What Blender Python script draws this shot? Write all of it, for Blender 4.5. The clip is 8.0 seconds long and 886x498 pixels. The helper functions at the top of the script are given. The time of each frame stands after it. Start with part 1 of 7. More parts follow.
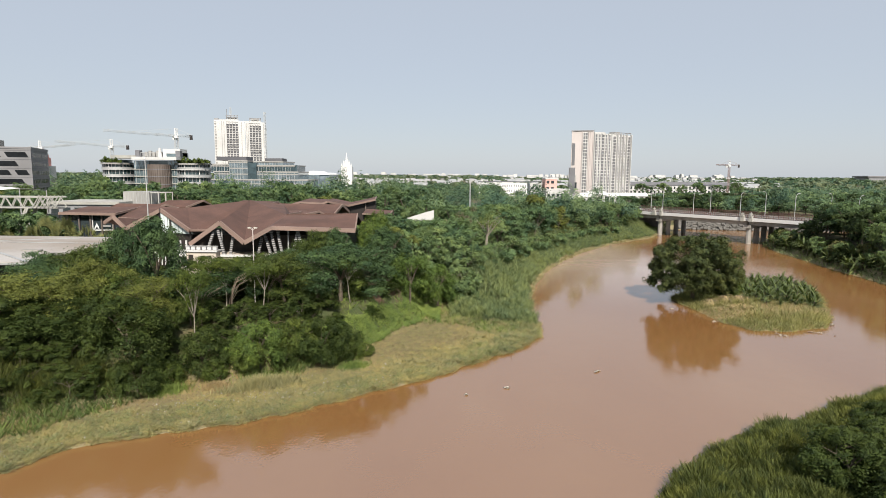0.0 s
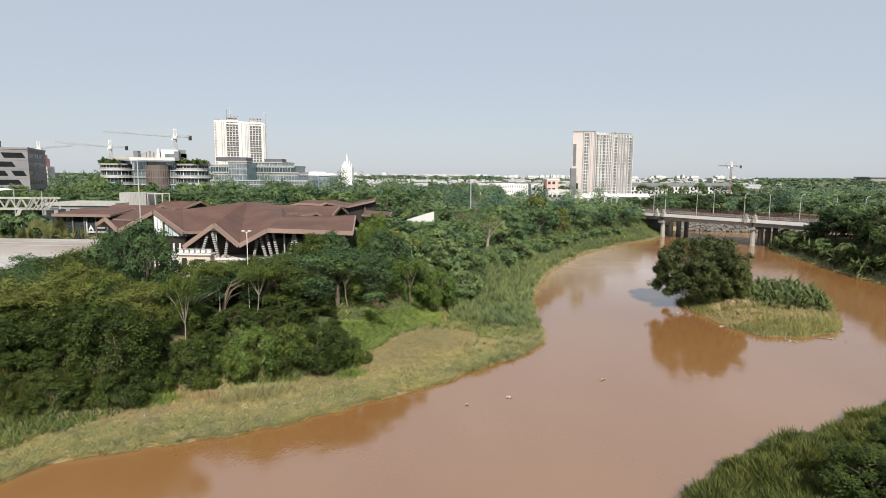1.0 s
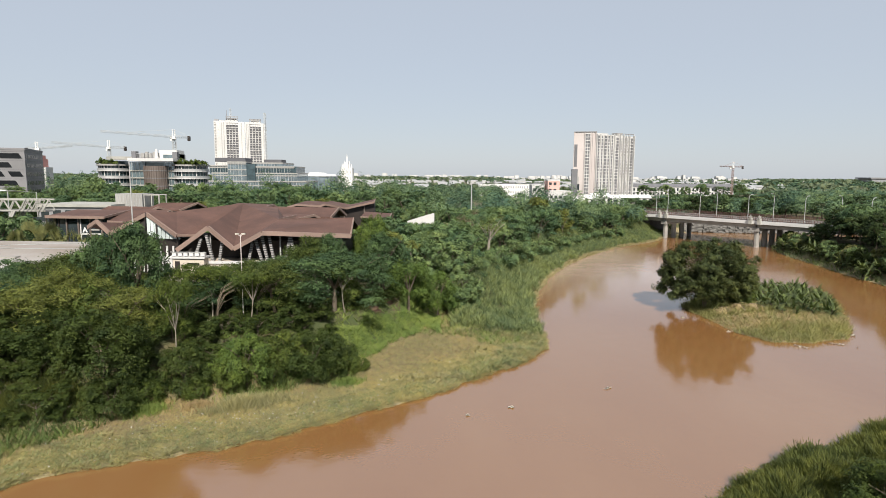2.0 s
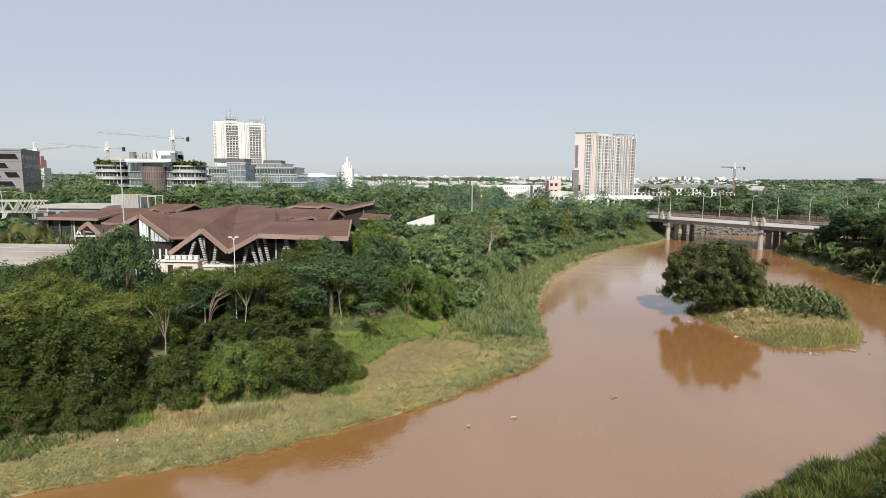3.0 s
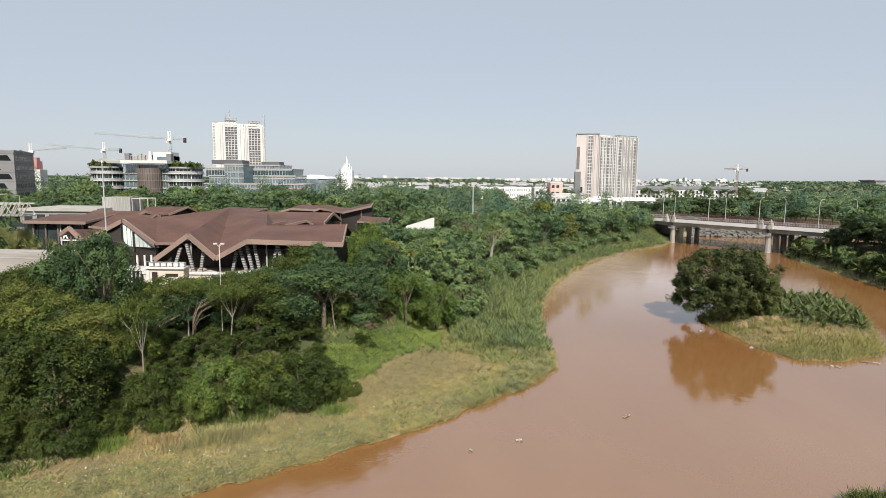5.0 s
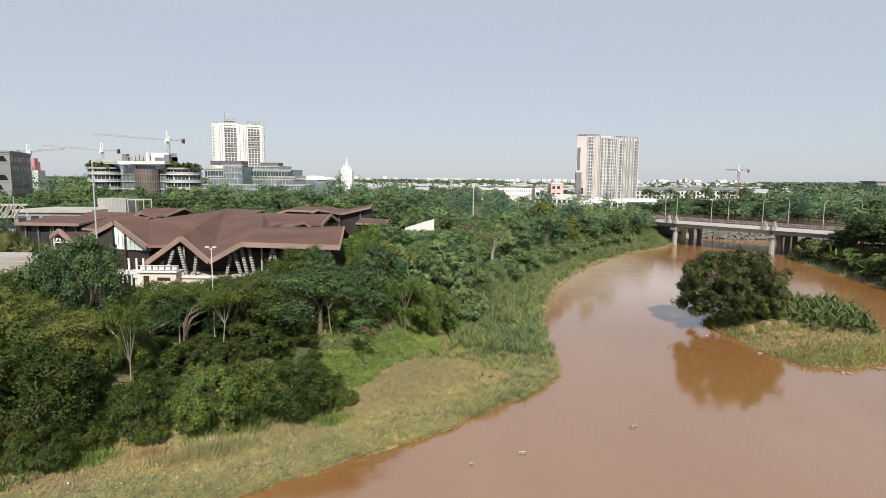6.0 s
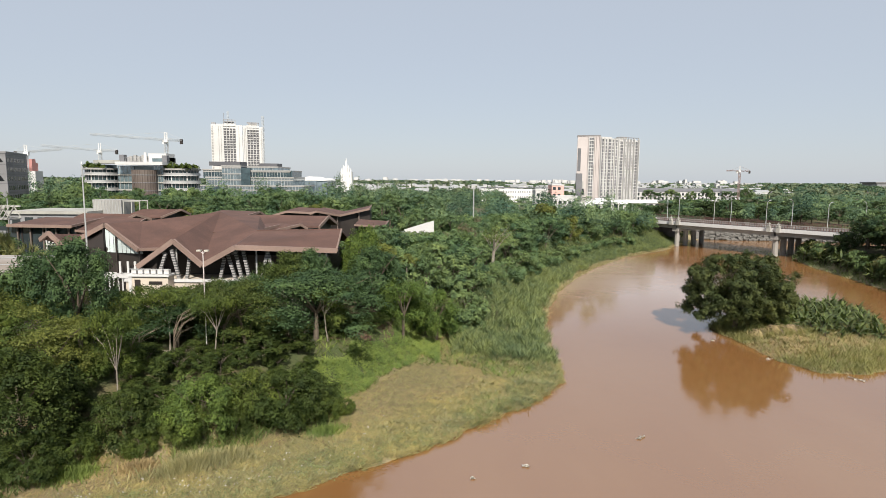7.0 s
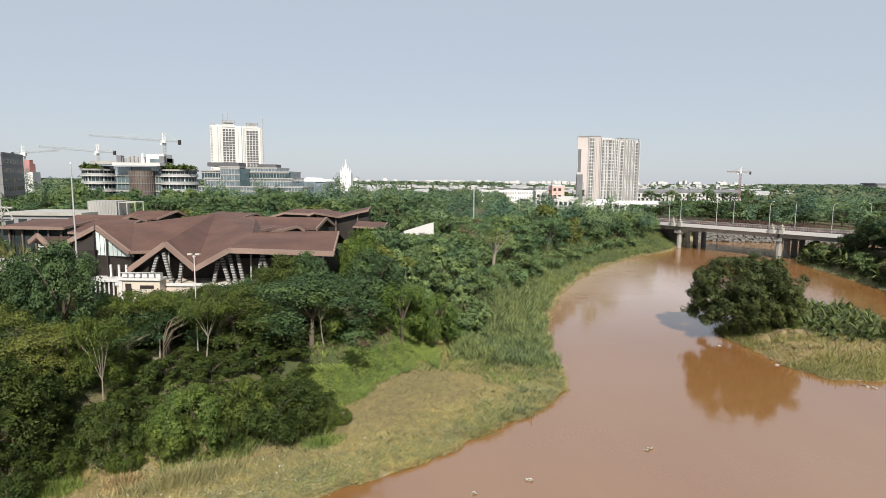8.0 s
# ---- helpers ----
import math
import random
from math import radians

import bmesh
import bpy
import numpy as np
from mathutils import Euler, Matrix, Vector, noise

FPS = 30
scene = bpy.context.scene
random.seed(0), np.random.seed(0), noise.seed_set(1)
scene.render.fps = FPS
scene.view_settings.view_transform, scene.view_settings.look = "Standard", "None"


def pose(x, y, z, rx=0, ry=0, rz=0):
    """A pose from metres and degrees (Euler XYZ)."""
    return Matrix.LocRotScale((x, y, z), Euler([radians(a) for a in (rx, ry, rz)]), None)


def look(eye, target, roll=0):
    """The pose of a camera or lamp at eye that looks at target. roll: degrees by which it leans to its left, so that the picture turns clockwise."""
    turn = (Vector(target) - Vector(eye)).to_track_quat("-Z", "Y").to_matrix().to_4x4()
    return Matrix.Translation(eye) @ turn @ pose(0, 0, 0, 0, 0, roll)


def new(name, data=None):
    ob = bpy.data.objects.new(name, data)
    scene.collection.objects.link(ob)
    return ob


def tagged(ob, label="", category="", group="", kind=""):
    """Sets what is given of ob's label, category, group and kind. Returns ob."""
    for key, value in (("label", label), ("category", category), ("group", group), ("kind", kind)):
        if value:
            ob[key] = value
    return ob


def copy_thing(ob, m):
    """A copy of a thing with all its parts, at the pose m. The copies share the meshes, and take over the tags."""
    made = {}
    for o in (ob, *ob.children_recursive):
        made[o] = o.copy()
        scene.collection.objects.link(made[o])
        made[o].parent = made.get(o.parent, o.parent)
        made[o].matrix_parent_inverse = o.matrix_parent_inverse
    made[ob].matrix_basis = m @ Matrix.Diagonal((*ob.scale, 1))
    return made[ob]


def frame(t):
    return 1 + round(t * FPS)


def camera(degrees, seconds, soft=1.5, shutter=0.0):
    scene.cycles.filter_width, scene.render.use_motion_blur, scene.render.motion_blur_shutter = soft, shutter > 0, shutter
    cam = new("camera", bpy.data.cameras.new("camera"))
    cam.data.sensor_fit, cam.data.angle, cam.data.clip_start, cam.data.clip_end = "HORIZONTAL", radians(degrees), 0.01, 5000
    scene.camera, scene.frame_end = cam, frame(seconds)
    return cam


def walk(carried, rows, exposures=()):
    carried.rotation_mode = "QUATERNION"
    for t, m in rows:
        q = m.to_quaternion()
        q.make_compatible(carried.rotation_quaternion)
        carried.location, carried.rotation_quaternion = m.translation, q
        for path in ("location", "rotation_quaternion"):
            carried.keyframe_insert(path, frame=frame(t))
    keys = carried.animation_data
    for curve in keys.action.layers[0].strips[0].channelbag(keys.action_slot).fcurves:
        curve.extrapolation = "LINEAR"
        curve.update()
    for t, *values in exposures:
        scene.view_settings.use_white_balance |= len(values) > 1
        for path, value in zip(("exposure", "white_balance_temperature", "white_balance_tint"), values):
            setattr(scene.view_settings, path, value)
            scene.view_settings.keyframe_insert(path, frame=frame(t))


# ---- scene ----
EXPOSURE0 = 0.5
cam = camera(75.0, 8.0, soft=0.65)
PATH = [
    (0, (-0.118, 0.514, 22.285), (-0.751, 99.690, 9.489), 0.40),
    (0.5, (-0.086, 1.618, 22.331), (-0.780, 100.800, 9.584), 0.41),
    (1, (-0.057, 2.715, 22.375), (-0.807, 101.903, 9.678), 0.41),
    (1.5, (-0.032, 3.803, 22.415), (-0.832, 102.998, 9.772), 0.41),
    (2, (-0.011, 4.884, 22.453), (-0.855, 104.085, 9.865), 0.42),
    (2.5, (0.007, 5.957, 22.487), (-0.875, 105.165, 9.958), 0.42),
    (3, (0.021, 7.022, 22.519), (-0.894, 106.238, 10.050), 0.43),
    (3.5, (0.032, 8.080, 22.548), (-0.911, 107.303, 10.142), 0.43),
    (4, (0.039, 9.130, 22.574), (-0.925, 108.360, 10.233), 0.43),
    (4.5, (0.042, 10.171, 22.597), (-0.938, 109.411, 10.324), 0.44),
    (5, (0.042, 11.206, 22.617), (-0.949, 110.453, 10.414), 0.44),
    (5.5, (0.038, 12.232, 22.634), (-0.957, 111.488, 10.503), 0.45),
    (6, (0.030, 13.251, 22.648), (-0.964, 112.516, 10.592), 0.45),
    (6.5, (0.019, 14.261, 22.659), (-0.968, 113.536, 10.680), 0.46),
    (7, (0.004, 15.264, 22.667), (-0.971, 114.549, 10.768), 0.46),
    (7.5, (-0.014, 16.260, 22.673), (-0.971, 115.554, 10.856), 0.46),
    (8, (-0.036, 17.247, 22.675), (-0.969, 116.552, 10.942), 0.47),
]
walk(cam, [(t, look(eye, target, roll)) for t, eye, target, roll in PATH], exposures=[(0, EXPOSURE0), (8, EXPOSURE0)])

# ---- light ----
SUN_AZ, SUN_EL = radians(172), radians(41)      # azimuth clockwise from +y
world = bpy.data.worlds.new("sky")
scene.world = world
world.use_nodes = True
wn = world.node_tree
sky = wn.nodes.new("ShaderNodeTexSky")
sky.sky_type = 'NISHITA'
sky.sun_disc = False
sky.sun_elevation, sky.sun_rotation = SUN_EL, SUN_AZ
sky.altitude, sky.air_density, sky.dust_density, sky.ozone_density = 0, 1.0, 0.7, 1.0
bgn = wn.nodes["Background"]
bgn.inputs["Strength"].default_value = 0.0505
# thin even haze over the whole sky
haze = wn.nodes.new("ShaderNodeMix")
haze.data_type, haze.blend_type = 'RGBA', 'MIX'
haze.inputs[0].default_value = 0.68
haze.inputs[7].default_value = (9.35, 10.15, 11.4, 1)
wn.links.new(sky.outputs[0], haze.inputs[6])
wn.links.new(haze.outputs[2], bgn.inputs[0])
sun_dir = Vector((math.sin(SUN_AZ) * math.cos(SUN_EL), math.cos(SUN_AZ) * math.cos(SUN_EL), math.sin(SUN_EL)))
sun_data = bpy.data.lights.new("sun", 'SUN')
sun_data.energy, sun_data.angle, sun_data.color = 5.0, radians(0.6), (1.0, 0.94, 0.85)
sun = new("sun", sun_data)
sun.matrix_world = look(sun_dir * 300, (0, 0, 0))


# ---- materials ----
def nodes_of(m):
    m.use_nodes = True
    return m.node_tree, m.node_tree.nodes, m.node_tree.links, m.node_tree.nodes["Principled BSDF"]


def ramp(nt, src, stops):
    r = nt.nodes.new("ShaderNodeValToRGB")
    e = r.color_ramp.elements
    while len(e) < len(stops):
        e.new(0.5)
    for el, (p, c) in zip(e, stops):
        el.position, el.color = p, (*c, 1)
    nt.links.new(src, r.inputs[0])
    return r.outputs[0]


def noise_of(nt, scale, detail=4, rough=0.55, stretch=None, obj=True):
    tc = nt.nodes.new("ShaderNodeTexCoord")
    n = nt.nodes.new("ShaderNodeTexNoise")
    n.inputs["Scale"].default_value, n.inputs["Detail"].default_value, n.inputs["Roughness"].default_value = scale, detail, rough
    src = tc.outputs["Object"]
    if stretch:
        mp = nt.nodes.new("ShaderNodeMapping")
        mp.inputs["Scale"].default_value = stretch
        nt.links.new(src, mp.inputs[0])
        src = mp.outputs[0]
    nt.links.new(src, n.inputs["Vector"])
    return n.outputs["Fac"]


def mix(nt, fac, a, b, how='MIX'):
    m = nt.nodes.new("ShaderNodeMix")
    m.data_type, m.blend_type = 'RGBA', how
    for i, v in ((0, fac), (6, a), (7, b)):
        if hasattr(v, "links"):
            nt.links.new(v, m.inputs[i])
        else:
            m.inputs[i].default_value = v if i == 0 else (*v, 1)
    return m.outputs[2]


def bump(nt, bsdf, height, strength, dist):
    b = nt.nodes.new("ShaderNodeBump")
    b.inputs["Strength"].default_value, b.inputs["Distance"].default_value = strength, dist
    nt.links.new(height, b.inputs["Height"])
    nt.links.new(b.outputs[0], bsdf.inputs["Normal"])


def surface(name, c, rough=0.7, metal=0.0, var=0.25, scale=1.5, fine=14, grain=0.3, stain=None):
    """A worn plain surface: base colour with broad stains and fine grain."""
    m = bpy.data.materials.new(name)
    nt, nd, ln, bs = nodes_of(m)
    dark = tuple(v * (1 - var) for v in c) if stain is None else stain
    big = noise_of(nt, scale * 0.25, 5)
    col = mix(nt, ramp(nt, big, [(0.38, (0, 0, 0)), (0.68, (1, 1, 1))]), dark, c)
    small = noise_of(nt, fine, 3)
    col = mix(nt, 1.0, col, ramp(nt, small, [(0.3, (1 - grain * 0.5,) * 3), (0.7, (1, 1, 1))]), 'MULTIPLY')
    ln.new(col, bs.inputs["Base Color"])
    bs.inputs["Roughness"].default_value, bs.inputs["Metallic"].default_value = rough, metal
    bump(nt, bs, small, 0.25, 0.01)
    return m


def leaf(name, c, c2, trans=0.16, rough=0.6, hue=1.0, fleck=1.0, lump=1.0):
    """Foliage: hue varies from plant to plant and from leaf to leaf, a little light comes through."""
    m = bpy.data.materials.new(name)
    nt, nd, ln, bs = nodes_of(m)
    oi, ge = nd.new("ShaderNodeObjectInfo"), nd.new("ShaderNodeNewGeometry")
    a = mix(nt, oi.outputs["Random"], c, c2)
    b = mix(nt, ramp(nt, ge.outputs["Random Per Island"], [(0.0, (1 - 0.28 * fleck,) * 3), (0.6, (1.0,) * 3), (1.0, (1 + 0.25 * fleck, 1 + 0.2 * fleck, 1 + 0.05 * fleck))]), (0, 0, 0), (1, 1, 1))
    col = mix(nt, 1.0, a, b, 'MULTIPLY')
    clump = noise_of(nt, 1.0, 3)
    col = mix(nt, 1.0, col, ramp(nt, clump, [(0.34, (1 - 0.45 * lump, 1 - 0.40 * lump, 1 - 0.38 * lump)), (0.66, (1 + 0.42 * lump, 1 + 0.30 * lump, 1.0))]), 'MULTIPLY')
    drift = noise_of(nt, 0.11, 2)
    col = mix(nt, 1.0, col, ramp(nt, drift, [(0.36, tuple(1 - hue * v for v in (0.20, 0.15, 0.13))), (0.64, tuple(1 + hue * v for v in (0.22, 0.13, -0.05)))]), 'MULTIPLY')
    ln.new(col, bs.inputs["Base Color"])
    bs.inputs["Roughness"].default_value = rough
    bs.inputs["Specular IOR Level"].default_value = 0.12
    tr = nd.new("ShaderNodeBsdfTranslucent")
    ln.new(mix(nt, 1.0, col, (1.1, 1.25, 0.55), 'MULTIPLY'), tr.inputs[0])
    ms = nd.new("ShaderNodeMixShader")
    ms.inputs[0].default_value = trans
    ln.new(bs.outputs[0], ms.inputs[1])
    ln.new(tr.outputs[0], ms.inputs[2])
    ln.new(ms.outputs[0], nd["Material Output"].inputs[0])
    return m


def glass(name, c, rough=0.08, metal=0.0):
    m = bpy.data.materials.new(name)
    nt, nd, ln, bs = nodes_of(m)
    n = noise_of(nt, 0.35, 2)
    ln.new(mix(nt, ramp(nt, n, [(0.35, (0, 0, 0)), (0.65, (1, 1, 1))]), tuple(v * 0.6 for v in c), c), bs.inputs["Base Color"])
    bs.inputs["Roughness"].default_value, bs.inputs["Metallic"].default_value = rough, metal
    bs.inputs["Specular IOR Level"].default_value = 0.8
    return m


def water_material():
    m = bpy.data.materials.new("muddy_water")
    nt, nd, ln, bs = nodes_of(m)
    silt = noise_of(nt, 0.03, 5, 0.6, (1, 0.45, 1))
    col = ramp(nt, silt, [(0.32, (0.192, 0.088, 0.030)), (0.52, (0.216, 0.107, 0.040)), (0.70, (0.238, 0.128, 0.054))])
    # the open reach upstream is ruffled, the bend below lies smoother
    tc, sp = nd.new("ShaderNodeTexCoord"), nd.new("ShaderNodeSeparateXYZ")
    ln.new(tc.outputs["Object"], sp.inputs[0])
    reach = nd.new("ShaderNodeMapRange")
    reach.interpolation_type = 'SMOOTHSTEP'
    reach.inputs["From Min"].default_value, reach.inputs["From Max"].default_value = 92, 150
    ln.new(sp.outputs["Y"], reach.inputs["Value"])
    calm = ramp(nt, noise_of(nt, 0.045, 4, 0.6, (1, 0.3, 1)), [(0.35, (0.05,) * 3), (0.7, (0.13,) * 3)])
    rough = ramp(nt, noise_of(nt, 0.06, 4, 0.6, (0.5, 1, 1)), [(0.35, (0.09,) * 3), (0.7, (0.22,) * 3)])
    ln.new(mix(nt, reach.outputs[0], calm, rough), bs.inputs["Roughness"])
    # paler base in the main stream, far-water sky sheen put into the colour
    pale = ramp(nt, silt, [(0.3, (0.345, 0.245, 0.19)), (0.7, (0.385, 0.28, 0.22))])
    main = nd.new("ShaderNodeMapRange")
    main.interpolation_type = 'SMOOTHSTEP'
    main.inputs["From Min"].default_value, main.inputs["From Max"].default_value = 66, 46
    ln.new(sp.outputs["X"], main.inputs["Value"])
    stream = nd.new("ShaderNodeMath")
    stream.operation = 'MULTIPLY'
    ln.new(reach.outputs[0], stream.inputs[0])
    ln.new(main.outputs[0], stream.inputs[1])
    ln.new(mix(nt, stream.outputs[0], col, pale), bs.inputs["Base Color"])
    bs.inputs["IOR"].default_value = 2.75
    w1, w2 = noise_of(nt, 0.55, 3, 0.5, (1, 0.6, 1)), noise_of(nt, 3.2, 2, 0.5)
    add = nd.new("ShaderNodeMath")
    add.operation = 'MULTIPLY_ADD'
    add.inputs[1].default_value = 0.22
    ln.new(w2, add.inputs[0])
    ln.new(w1, add.inputs[2])
    bump(nt, bs, add.outputs[0], 0.085, 0.25)
    return m


def ground_material():
    m = bpy.data.materials.new("bank_soil")
    nt, nd, ln, bs = nodes_of(m)
    n1, n2, n3 = noise_of(nt, 0.09, 5), noise_of(nt, 0.7, 4), noise_of(nt, 7, 4)
    col = mix(nt, ramp(nt, n2, [(0.35, (0, 0, 0)), (0.65, (1, 1, 1))]), (0.045, 0.06, 0.018), (0.13, 0.095, 0.05))
    col = mix(nt, ramp(nt, n1, [(0.5, (0, 0, 0)), (0.7, (1, 1, 1))]), col, (0.05, 0.075, 0.02))
    # dry silt and straw on the low flats, soil and growth higher up
    tc, sp = nd.new("ShaderNodeTexCoord"), nd.new("ShaderNodeSeparateXYZ")
    ln.new(tc.outputs["Object"], sp.inputs[0])
    half = nd.new("ShaderNodeMath")
    half.operation = 'MULTIPLY'
    half.inputs[1].default_value = 0.5
    ln.new(sp.outputs["Z"], half.inputs[0])
    low = ramp(nt, half.outputs[0], [(0.7, (1, 1, 1)), (0.85, (0, 0, 0))])
    flat = mix(nt, ramp(nt, n2, [(0.4, (0, 0, 0)), (0.62, (1, 1, 1))]), (0.24, 0.195, 0.105), (0.31, 0.255, 0.14))
    col = mix(nt, low, col, flat)
    col = mix(nt, 1.0, col, ramp(nt, n3, [(0.3, (0.6,) * 3), (0.7, (1.15,) * 3)]), 'MULTIPLY')
    ln.new(col, bs.inputs["Base Color"])
    bs.inputs["Roughness"].default_value = 0.95
    bump(nt, bs, n3, 0.6, 0.08)
    return m


def striped(name, a, b, period):
    """Horizontal bands of cladding."""
    m = bpy.data.materials.new(name)
    nt, nd, ln, bs = nodes_of(m)
    tc, w = nd.new("ShaderNodeTexCoord"), nd.new("ShaderNodeTexWave")
    w.bands_direction, w.wave_profile = 'Z', 'SIN'
    w.inputs["Scale"].default_value, w.inputs["Distortion"].default_value = 0.314 / period, 0.15
    ln.new(tc.outputs["Object"], w.inputs["Vector"])
    ln.new(mix(nt, ramp(nt, w.outputs["Fac"], [(0.4, (0, 0, 0)), (0.6, (1, 1, 1))]), a, b), bs.inputs["Base Color"])
    bs.inputs["Roughness"].default_value = 0.7
    bump(nt, bs, w.outputs["Fac"], 0.5, 0.03)
    return m


M_WATER, M_GROUND = water_material(), ground_material()
M_ROOF = surface("brown_shingle", (0.128, 0.065, 0.048), 0.8, 0, 0.35, 1.1, 7, 0.6)
M_FASCIA = surface("pinkish_timber", (0.245, 0.168, 0.135), 0.6, 0, 0.2, 1.0, 12, 0.3)
M_DARK = surface("dark_timber_and_shade", (0.03, 0.022, 0.018), 0.6, 0, 0.4)
M_BEIGE = surface("beige_render", (0.55, 0.48, 0.40), 0.85, 0, 0.15, 0.8, 20, 0.2)
M_WHITE = surface("white_paint", (0.74, 0.73, 0.71), 0.6, 0, 0.12, 0.6, 10, 0.15)
M_OFFWHITE = surface("aged_white_wall", (0.60, 0.59, 0.575), 0.7, 0, 0.18, 0.12, 3, 0.2)
M_PINKWALL = surface("pink_beige_wall", (0.54, 0.485, 0.465), 0.75, 0, 0.15, 0.1, 3, 0.15)
M_PINK = surface("salmon_wall", (0.60, 0.37, 0.32), 0.75, 0, 0.12, 0.3, 6, 0.2)
M_METALROOF = surface("pale_sheet_metal", (0.44, 0.42, 0.405), 0.7, 0.05, 0.25, 0.14, 4, 0.3, (0.27, 0.225, 0.185))
M_GREYROOF = surface("grey_roof_tile", (0.17, 0.17, 0.18), 0.8, 0, 0.25, 0.6, 4, 0.3)
M_CREAM = surface("aged_cream_steel", (0.42, 0.41, 0.37), 0.7, 0.05, 0.25, 0.8, 5, 0.25)
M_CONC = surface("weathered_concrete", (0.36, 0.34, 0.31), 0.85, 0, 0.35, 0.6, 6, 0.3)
M_CONCD = surface("shaded_stained_concrete", (0.17, 0.16, 0.15), 0.9, 0, 0.45, 0.8, 6, 0.4)
M_GREYWALL = surface("grey_cladding", (0.30, 0.30, 0.31), 0.6, 0.2, 0.2, 0.3, 4, 0.2)
M_OFFICE = surface("dark_grey_cladding", (0.115, 0.115, 0.125), 0.6, 0.2, 0.25, 0.3, 4, 0.25)
M_OFFBAND = surface("mid_grey_band", (0.24, 0.235, 0.24), 0.65, 0.1, 0.25, 0.3, 4, 0.25)
M_LOUVRE = surface("grey_louvre", (0.38, 0.37, 0.35), 0.6, 0.2, 0.2, 0.6, 6, 0.2)
M_STEEL = surface("galvanised_steel", (0.50, 0.50, 0.49), 0.45, 0.4, 0.2, 1, 8, 0.2)
M_RAIL = surface("rust_red_railing", (0.13, 0.06, 0.05), 0.7, 0, 0.3)
M_ASPHALT = surface("asphalt", (0.055, 0.055, 0.055), 0.9, 0, 0.25, 1, 20, 0.4)
M_PATH = surface("worn_paving", (0.33, 0.28, 0.22), 0.9, 0, 0.3, 1.2, 8, 0.4)
M_REDSOIL = surface("red_clay", (0.19, 0.115, 0.072), 0.95, 0, 0.35, 2.0, 6, 0.5)
M_BROWNCLAD = surface("brown_panel", (0.17, 0.135, 0.115), 0.5, 0.1, 0.25, 0.4, 5, 0.3)
M_STONE = surface("dark_river_stone", (0.17, 0.16, 0.145), 0.9, 0, 0.45, 3, 9, 0.5)
M_GLASS = glass("dark_window_glass", (0.035, 0.045, 0.05))
M_GLASSD = glass("shaded_window_glass", (0.012, 0.014, 0.016), 0.25)
M_GLASSD.node_tree.nodes["Principled BSDF"].inputs["Specular IOR Level"].default_value = 0.25
M_GLASSB = glass("blue_grey_curtain_glass", (0.075, 0.11, 0.125), 0.12, 0.2)
M_GLASST = glass("teal_ribbon_glass", (0.05, 0.085, 0.09), 0.08, 0.1)
M_GLASSM = glass("grey_teal_office_glass", (0.15, 0.20, 0.215), 0.15, 0.25)
M_GLASSP = glass("pale_curtain_glass", (0.30, 0.37, 0.41), 0.14, 0.45)
M_GLASSG = glass("pale_frosted_glazing", (0.55, 0.62, 0.60), 0.25)
M_STRIPE = striped("striped_column_cladding", (0.33, 0.32, 0.31), (0.09, 0.09, 0.09), 0.32)
M_BARK = surface("bark", (0.16, 0.125, 0.09), 0.95, 0, 0.4, 3, 14, 0.5)
M_PALEBARK = surface("pale_bark", (0.31, 0.27, 0.22), 0.9, 0, 0.3, 3, 14, 0.4)
M_CRANE = surface("pale_crane_paint", (0.45, 0.47, 0.48), 0.6, 0.1, 0.15)
M_CRANER = surface("red_crane_paint", (0.48, 0.23, 0.21), 0.6, 0.1, 0.15)
M_RUST = surface("faded_rust_paint", (0.30, 0.21, 0.19), 0.7, 0.1, 0.2)
M_LITTER = surface("pale_litter", (0.52, 0.49, 0.42), 0.7, 0, 0.3, 4, 10, 0.3)
M_THATCH = surface("dull_brown_shingle", (0.15, 0.125, 0.105), 0.9, 0, 0.35, 2, 9, 0.5)
M_DRIFT = surface("driftwood", (0.28, 0.22, 0.16), 0.9, 0, 0.4, 3, 10, 0.4)
L_DARK = leaf("leaf_dark", (0.041, 0.062, 0.019), (0.049, 0.072, 0.022), 0.12)
L_COOL = leaf("leaf_blue_green", (0.050, 0.090, 0.046), (0.062, 0.106, 0.052), 0.12)
L_BROWN = leaf("brown_thatch", (0.325, 0.252, 0.142), (0.342, 0.266, 0.15), 0.1, 0.9, 0.5, 0.8, 0.3)
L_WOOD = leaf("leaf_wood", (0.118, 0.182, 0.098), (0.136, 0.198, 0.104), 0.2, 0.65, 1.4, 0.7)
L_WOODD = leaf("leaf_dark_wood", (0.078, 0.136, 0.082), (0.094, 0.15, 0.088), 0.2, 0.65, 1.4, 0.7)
# far leaves paler, greyer and bluer: distance haze put into their colour
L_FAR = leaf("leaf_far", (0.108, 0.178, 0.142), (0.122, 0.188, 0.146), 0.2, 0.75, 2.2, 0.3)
L_HAZED = leaf("leaf_hazed", (0.112, 0.152, 0.122), (0.124, 0.162, 0.128), 0.2, 0.8, 1.2, 0.3)
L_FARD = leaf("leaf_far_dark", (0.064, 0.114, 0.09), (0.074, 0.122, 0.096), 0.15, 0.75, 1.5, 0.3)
L_OLIVE = leaf("leaf_olive_dark", (0.056, 0.081, 0.025), (0.068, 0.093, 0.029), 0.12)
L_MID = leaf("leaf_mid", (0.068, 0.100, 0.027), (0.084, 0.116, 0.032), 0.14)
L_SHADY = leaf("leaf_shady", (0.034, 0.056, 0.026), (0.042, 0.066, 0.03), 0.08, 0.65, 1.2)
L_BRIGHT = leaf("leaf_bright", (0.082, 0.132, 0.038), (0.094, 0.144, 0.042))
